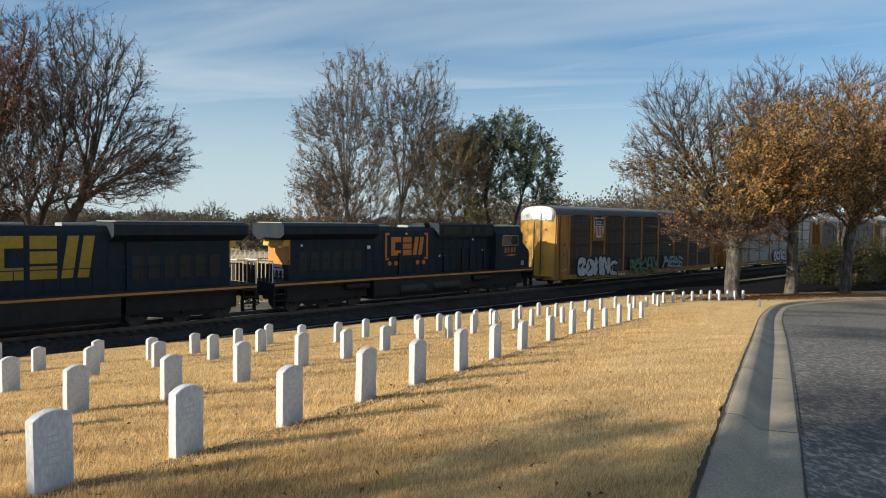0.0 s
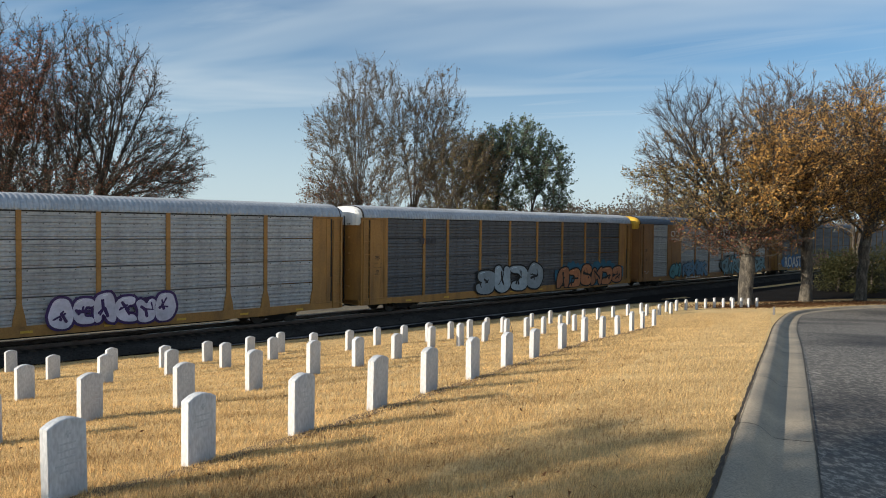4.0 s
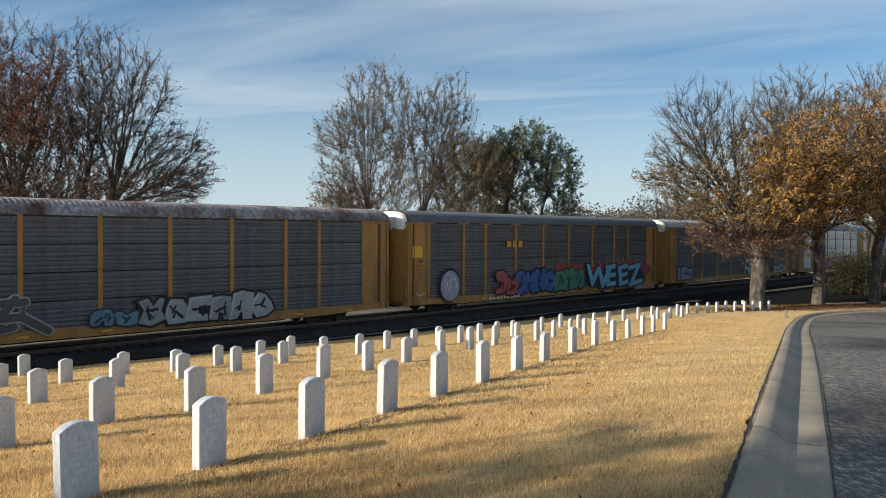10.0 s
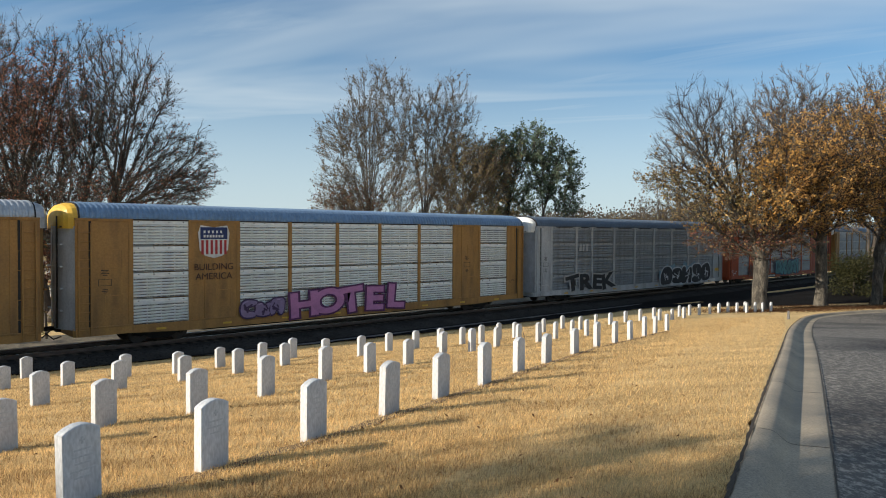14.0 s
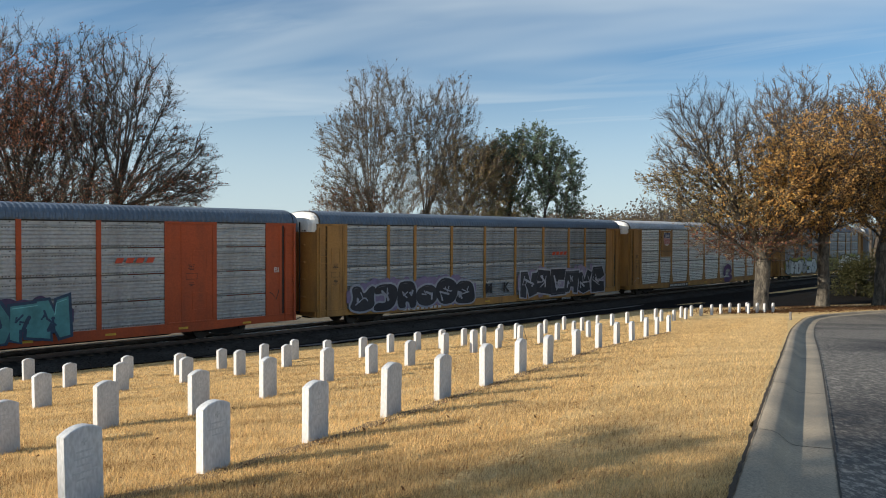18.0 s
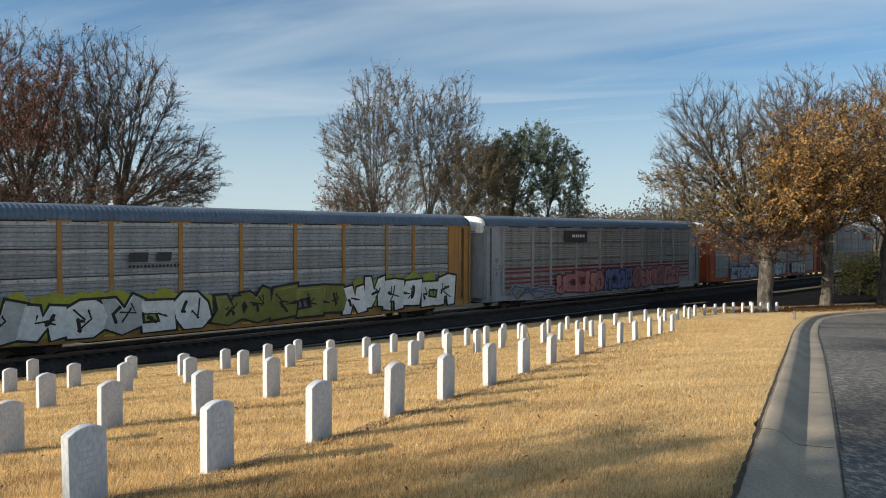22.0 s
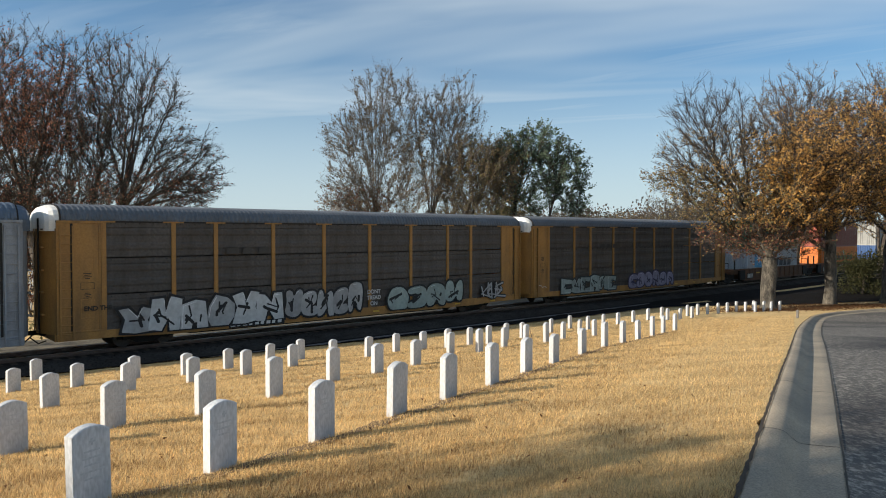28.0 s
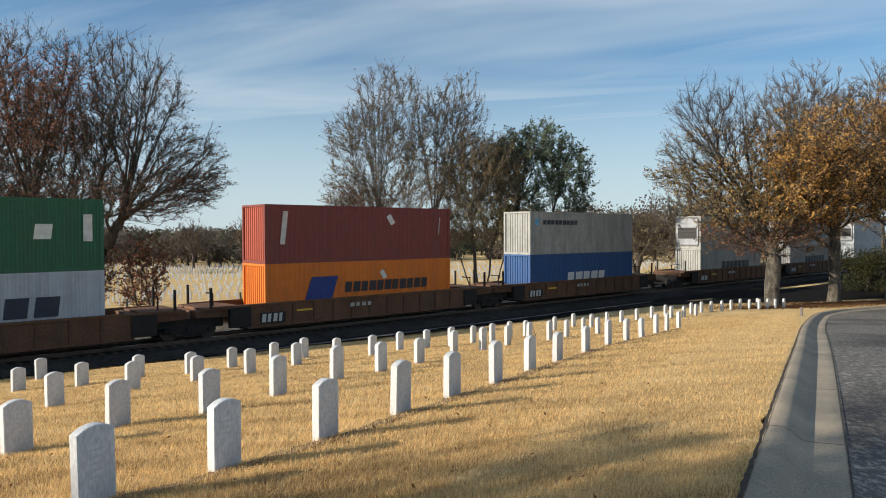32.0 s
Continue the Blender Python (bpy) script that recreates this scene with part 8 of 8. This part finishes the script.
def build_background():
    r = random.Random(17)
    for k, (x, y, h) in enumerate(((34.6, 57.2, 3.7), (36.9, 56.4, 4.2), (41.5, 58.5, 4.8), (46.0, 60.0, 5.0), (51.0, 61.0, 5.5), (57.0, 63.0, 6.0))):
        bush = thing("evergreen_bush", "dense dark olive evergreen bush behind the drive", "bush", "evergreen thicket", Matrix.Translation(base_at(x, y)))
        g = Geo()
        for i in range(16):
            a, q = r.uniform(0, 6.28), r.uniform(0, 2.0)
            leaf_clump(g, r, q * math.cos(a), q * math.sin(a), r.uniform(0.4, h - 0.8), 1.15, 0.9, 420, 0.075)
        part("foliage", g, LEAF_DARK, bush)
        part("stem", Geo().tube([(0, 0, -0.2), (0.1, 0, h * 0.6)], [0.12, 0.05], 7), BARK, bush)
    # headstones of the far field
    g = Geo()
    cx, cy = 0.30, 0.954
    for i in range(24):
        shift = r.uniform(0, 0.8)
        for j in range(-112, 125):
            x = 0.8 * j + shift
            y = 54.0 + 3.6 * i + 0.10 * x + 2.0 * math.sin(0.03 * x)
            s = track_side(x, y)
            if s < 26 or y < 50 or y > 128 or abs(x) > 92 or 48 < s < 54 or r.random() < 0.06:
                continue
            z = ground_z(x, y)
            hh = r.uniform(0.46, 0.56)
            g.box(x - 0.10, x + 0.10, y - 0.05, y + 0.05, z - 0.1, z + hh - 0.04)
            g.box(x - 0.065, x + 0.065, y - 0.05, y + 0.05, z + hh - 0.04, z + hh)
    ob = part("far_headstones", g, MARBLE)
    tagged(ob, "rows of small white headstones across the far field", "headstones", kind="stuff")
    # fence posts and weeds beside the far side of the track
    for s in np.arange(-8, 60, 3.2):
        p = TRACK_O + TRACK_D * float(s) + TRACK_N * 6.0
        z = ground_z(p.x, p.y)
        ob = part("fence_post", shared("fpost", lambda: Geo().tube([(0, 0, -0.3), (0, 0, 1.9)], [0.07, 0.06], 7).mesh("fence_post", POST)), POST)
        ob.matrix_world = pose(p.x, p.y, z, r.gauss(0, 2), r.gauss(0, 2), 0)
        tagged(ob, "weathered dark wooden post beside the railway", "post", "line of posts")
    g = Geo()
    for _ in range(220):
        s = r.uniform(-10, 62)
        p = TRACK_O + TRACK_D * s + TRACK_N * r.uniform(5.0, 8.5)
        leaf_clump(g, r, p.x, p.y, ground_z(p.x, p.y) + r.uniform(0.3, 0.9), 0.5, 0.6, 36, 0.10)
    tagged(part("weeds", g, LEAF_OLIVE), "tangled olive weeds along the far side of the railway", "weeds", kind="stuff")
    # far woods
    for name, m, seed, cnt, d0, d1, h0, h1, lab in (("far_woods", FAR_WOOD, 3, 640, 132, 250, 9, 15, "hazy grey-brown bare woods along the far field"),
                                                   ("far_evergreens", FAR_GREEN, 4, 90, 150, 250, 9, 15, "hazy evergreen trees in the far woods")):
        rr = random.Random(seed)
        g = Geo()
        for _ in range(cnt):
            az = radians(rr.uniform(-62, 75))
            d = rr.uniform(d0, d1)
            x, y = d * math.sin(az), d * math.cos(az)
            if track_side(x, y) < 30:
                continue
            h = rr.uniform(h0, h1) * (0.55 if az < 0.1 else 0.9)
            z = ground_z(x, y)
            for _ in range(8):
                leaf_clump(g, rr, x + rr.gauss(0, 2.4), y + rr.gauss(0, 2), z + h * rr.uniform(0.1, 0.85), h * 0.24, h * 0.19, 80, 0.3)
            g.tube([(x, y, z - 0.3), (x + rr.gauss(0, 0.5), y, z + h * 0.7)], [0.3, 0.1], 5)
        tagged(part(name, g, m), lab, "woods", kind="stuff")
    # a few far bare trees in the field
    for k, (x, y) in enumerate(((-31.0, 108.0), (-43.0, 118.0), (-52.0, 104.0), (-24.0, 122.0), (40.0, 120.0), (52.0, 125.0))):
        make_tree("small bare tree standing in the far field", base_at(x, y), 80 + k, [(0, 0, 2.2)], 0.22, [(0, 0, 5.5, 3.6, 3.2, 1)], 260, 3, 0.9,
                  [(LEAF_TAN, 0.2, 1, ANY)], BARK, TWIG, 0.2, twig_r=0.03)


build_background()


# ---- small things on the lawn ----
def build_lawn_things():
    r = random.Random(9)
    # dry blades near the drive
    g = Geo()
    for _ in range(520000):
        y = 3.4 + 36 * r.random() ** 2.4
        x = r.uniform(-0.72 * y - 0.5, 0.50 * y + 0.2)
        if x > 2.05 + (y - 4.77) * 0.53 - 0.05 or track_side(x, y) > -6.9:
            continue
        z = lawn_z(x, y)
        h = r.uniform(0.025, 0.07)
        w = 0.0026 * (1 + y * 0.07)
        a = r.uniform(0, 6.28)
        lx, ly = r.gauss(0.008, 0.022), r.gauss(0, 0.022)
        g.face((x - w * math.cos(a), y - w * math.sin(a), z - 0.005), (x + w * math.cos(a), y + w * math.sin(a), z - 0.005), (x + lx, y + ly, z + h))
    tagged(part("grass", g, GRASS_BLADE), "short dry straw-coloured grass blades", "grass", kind="stuff")
    g = Geo()
    for _ in range(300):
        y = 4.2 + 30 * r.random() ** 1.5
        x = r.uniform(-0.7 * y, 0.45 * y - 0.6)
        z = lawn_z(x, y) + 0.03
        a, s = r.uniform(0, 6.28), r.uniform(0.016, 0.034)
        c, q = math.cos(a), math.sin(a)
        g.face((x - s * c, y - s * q, z), (x + s * 0.5 * q, y - s * 0.5 * c, z + r.uniform(0, 0.03)), (x + s * c, y + s * q, z + r.uniform(0, 0.04)), (x - s * 0.5 * q, y + s * 0.5 * c, z + r.uniform(0, 0.03)))
    tagged(part("fallen_leaves", g, FALLEN), "scattered brown fallen leaves on the lawn", "leaves", kind="stuff")
    g = Geo()
    for _ in range(9000):
        k = r.choice((0, 0, 1, 1, 2))
        cx, cy = ((21.4, 44.6), (27.0, 46.6), (31.6, 47.6))[k]
        x, y = r.gauss(cx, 2.6), r.gauss(cy, 0.9)
        if abs(kerb_offset(x, y) - 4.5) < 4.6:
            continue
        z = ground_z(x, y) + r.uniform(0.015, 0.05)
        a, q = r.uniform(0, 6.28), r.uniform(0.04, 0.085)
        c, w = math.cos(a), math.sin(a)
        g.face((x - q * c, y - q * w, z), (x + q * 0.5 * w, y - q * 0.5 * c, z + r.uniform(0, 0.04)), (x + q * c, y + q * w, z + r.uniform(0, 0.05)), (x - q * 0.5 * w, y + q * 0.5 * c, z + r.uniform(0, 0.04)))
    tagged(part("leaf_litter", g, FALLEN), "brown leaf litter beneath the oaks", "leaves", kind="stuff")
    x, y = 18.2, 35.6
    m = part("marker_stone", Geo().prism_y([(-0.22, -0.1), (0.22, -0.1), (0.22, 0.08), (-0.05, 0.42), (-0.24, 0.46)], -0.05, 0.05), PALE_ASPHALT)
    m.matrix_world = pose(x, y, ground_z(x, y), 0, 0, 60)
    tagged(m, "small slanted grey marker stone near the kerb", "marker")

    x, y = 3.55, 27.3
    m = part("stake", Geo().tube([(0, 0, -0.1), (0.16, 0, 0.42)], [0.018, 0.012], 6), POST)
    m.matrix_world = pose(x, y, lawn_z(x, y), 0, 0, 150)
    tagged(m, "short dark leaning stake in the lawn", "stake")


build_lawn_things()


# ---- the train moves ----
PITCH = 28.65


# small lead or lag of the train against the steady run: seconds, metres
LEAD = [(0, 0.0), (2, 0.03), (3, 0.08), (6, 0.42), (7, 0.5), (8, 0.6), (10, 0.6), (12, 0.6), (13, 0.55), (14, 0.42), (17, 0.45), (18, -0.05), (19, 0.0), (22, 0.0), (25, -0.06), (28, -0.05), (32, -0.02)]


def train_shift(t):
    """Metres that the train has gone along the track, against its direction, slowing a little."""
    lead = float(np.interp(t, [p[0] for p in LEAD], [p[1] for p in LEAD]))
    return lead - (19.2 * t - 0.04854 * t * t + 0.0018043 * t ** 3 - 0.00002887 * t ** 4)


def motions():
    times = [0.5 * i for i in range(65)]
    for k, car in enumerate(RACKS):
        back_off = -0.1 if k == 17 else -0.2 if k == 18 else 0.0
        walk(car, [(t, on_track(48.1 + k * PITCH + back_off + train_shift(t))) for t in times])
    back = pose(0, 0, 0, 0, 0, 180)
    walk(ENGINES[1], [(t, on_track(21.6 + train_shift(t))) for t in times])
    walk(ENGINES[0], [(t, on_track(-0.2 + train_shift(t)) @ back) for t in times])
    for s, car in WELLS:
        walk(car, [(t, on_track(s + 4.1 + train_shift(t))) for t in times])
    for s, z, box in BOXES:
        walk(box, [(t, on_track(s + 4.1 + train_shift(t), 0.0, z)) for t in times])


motions()
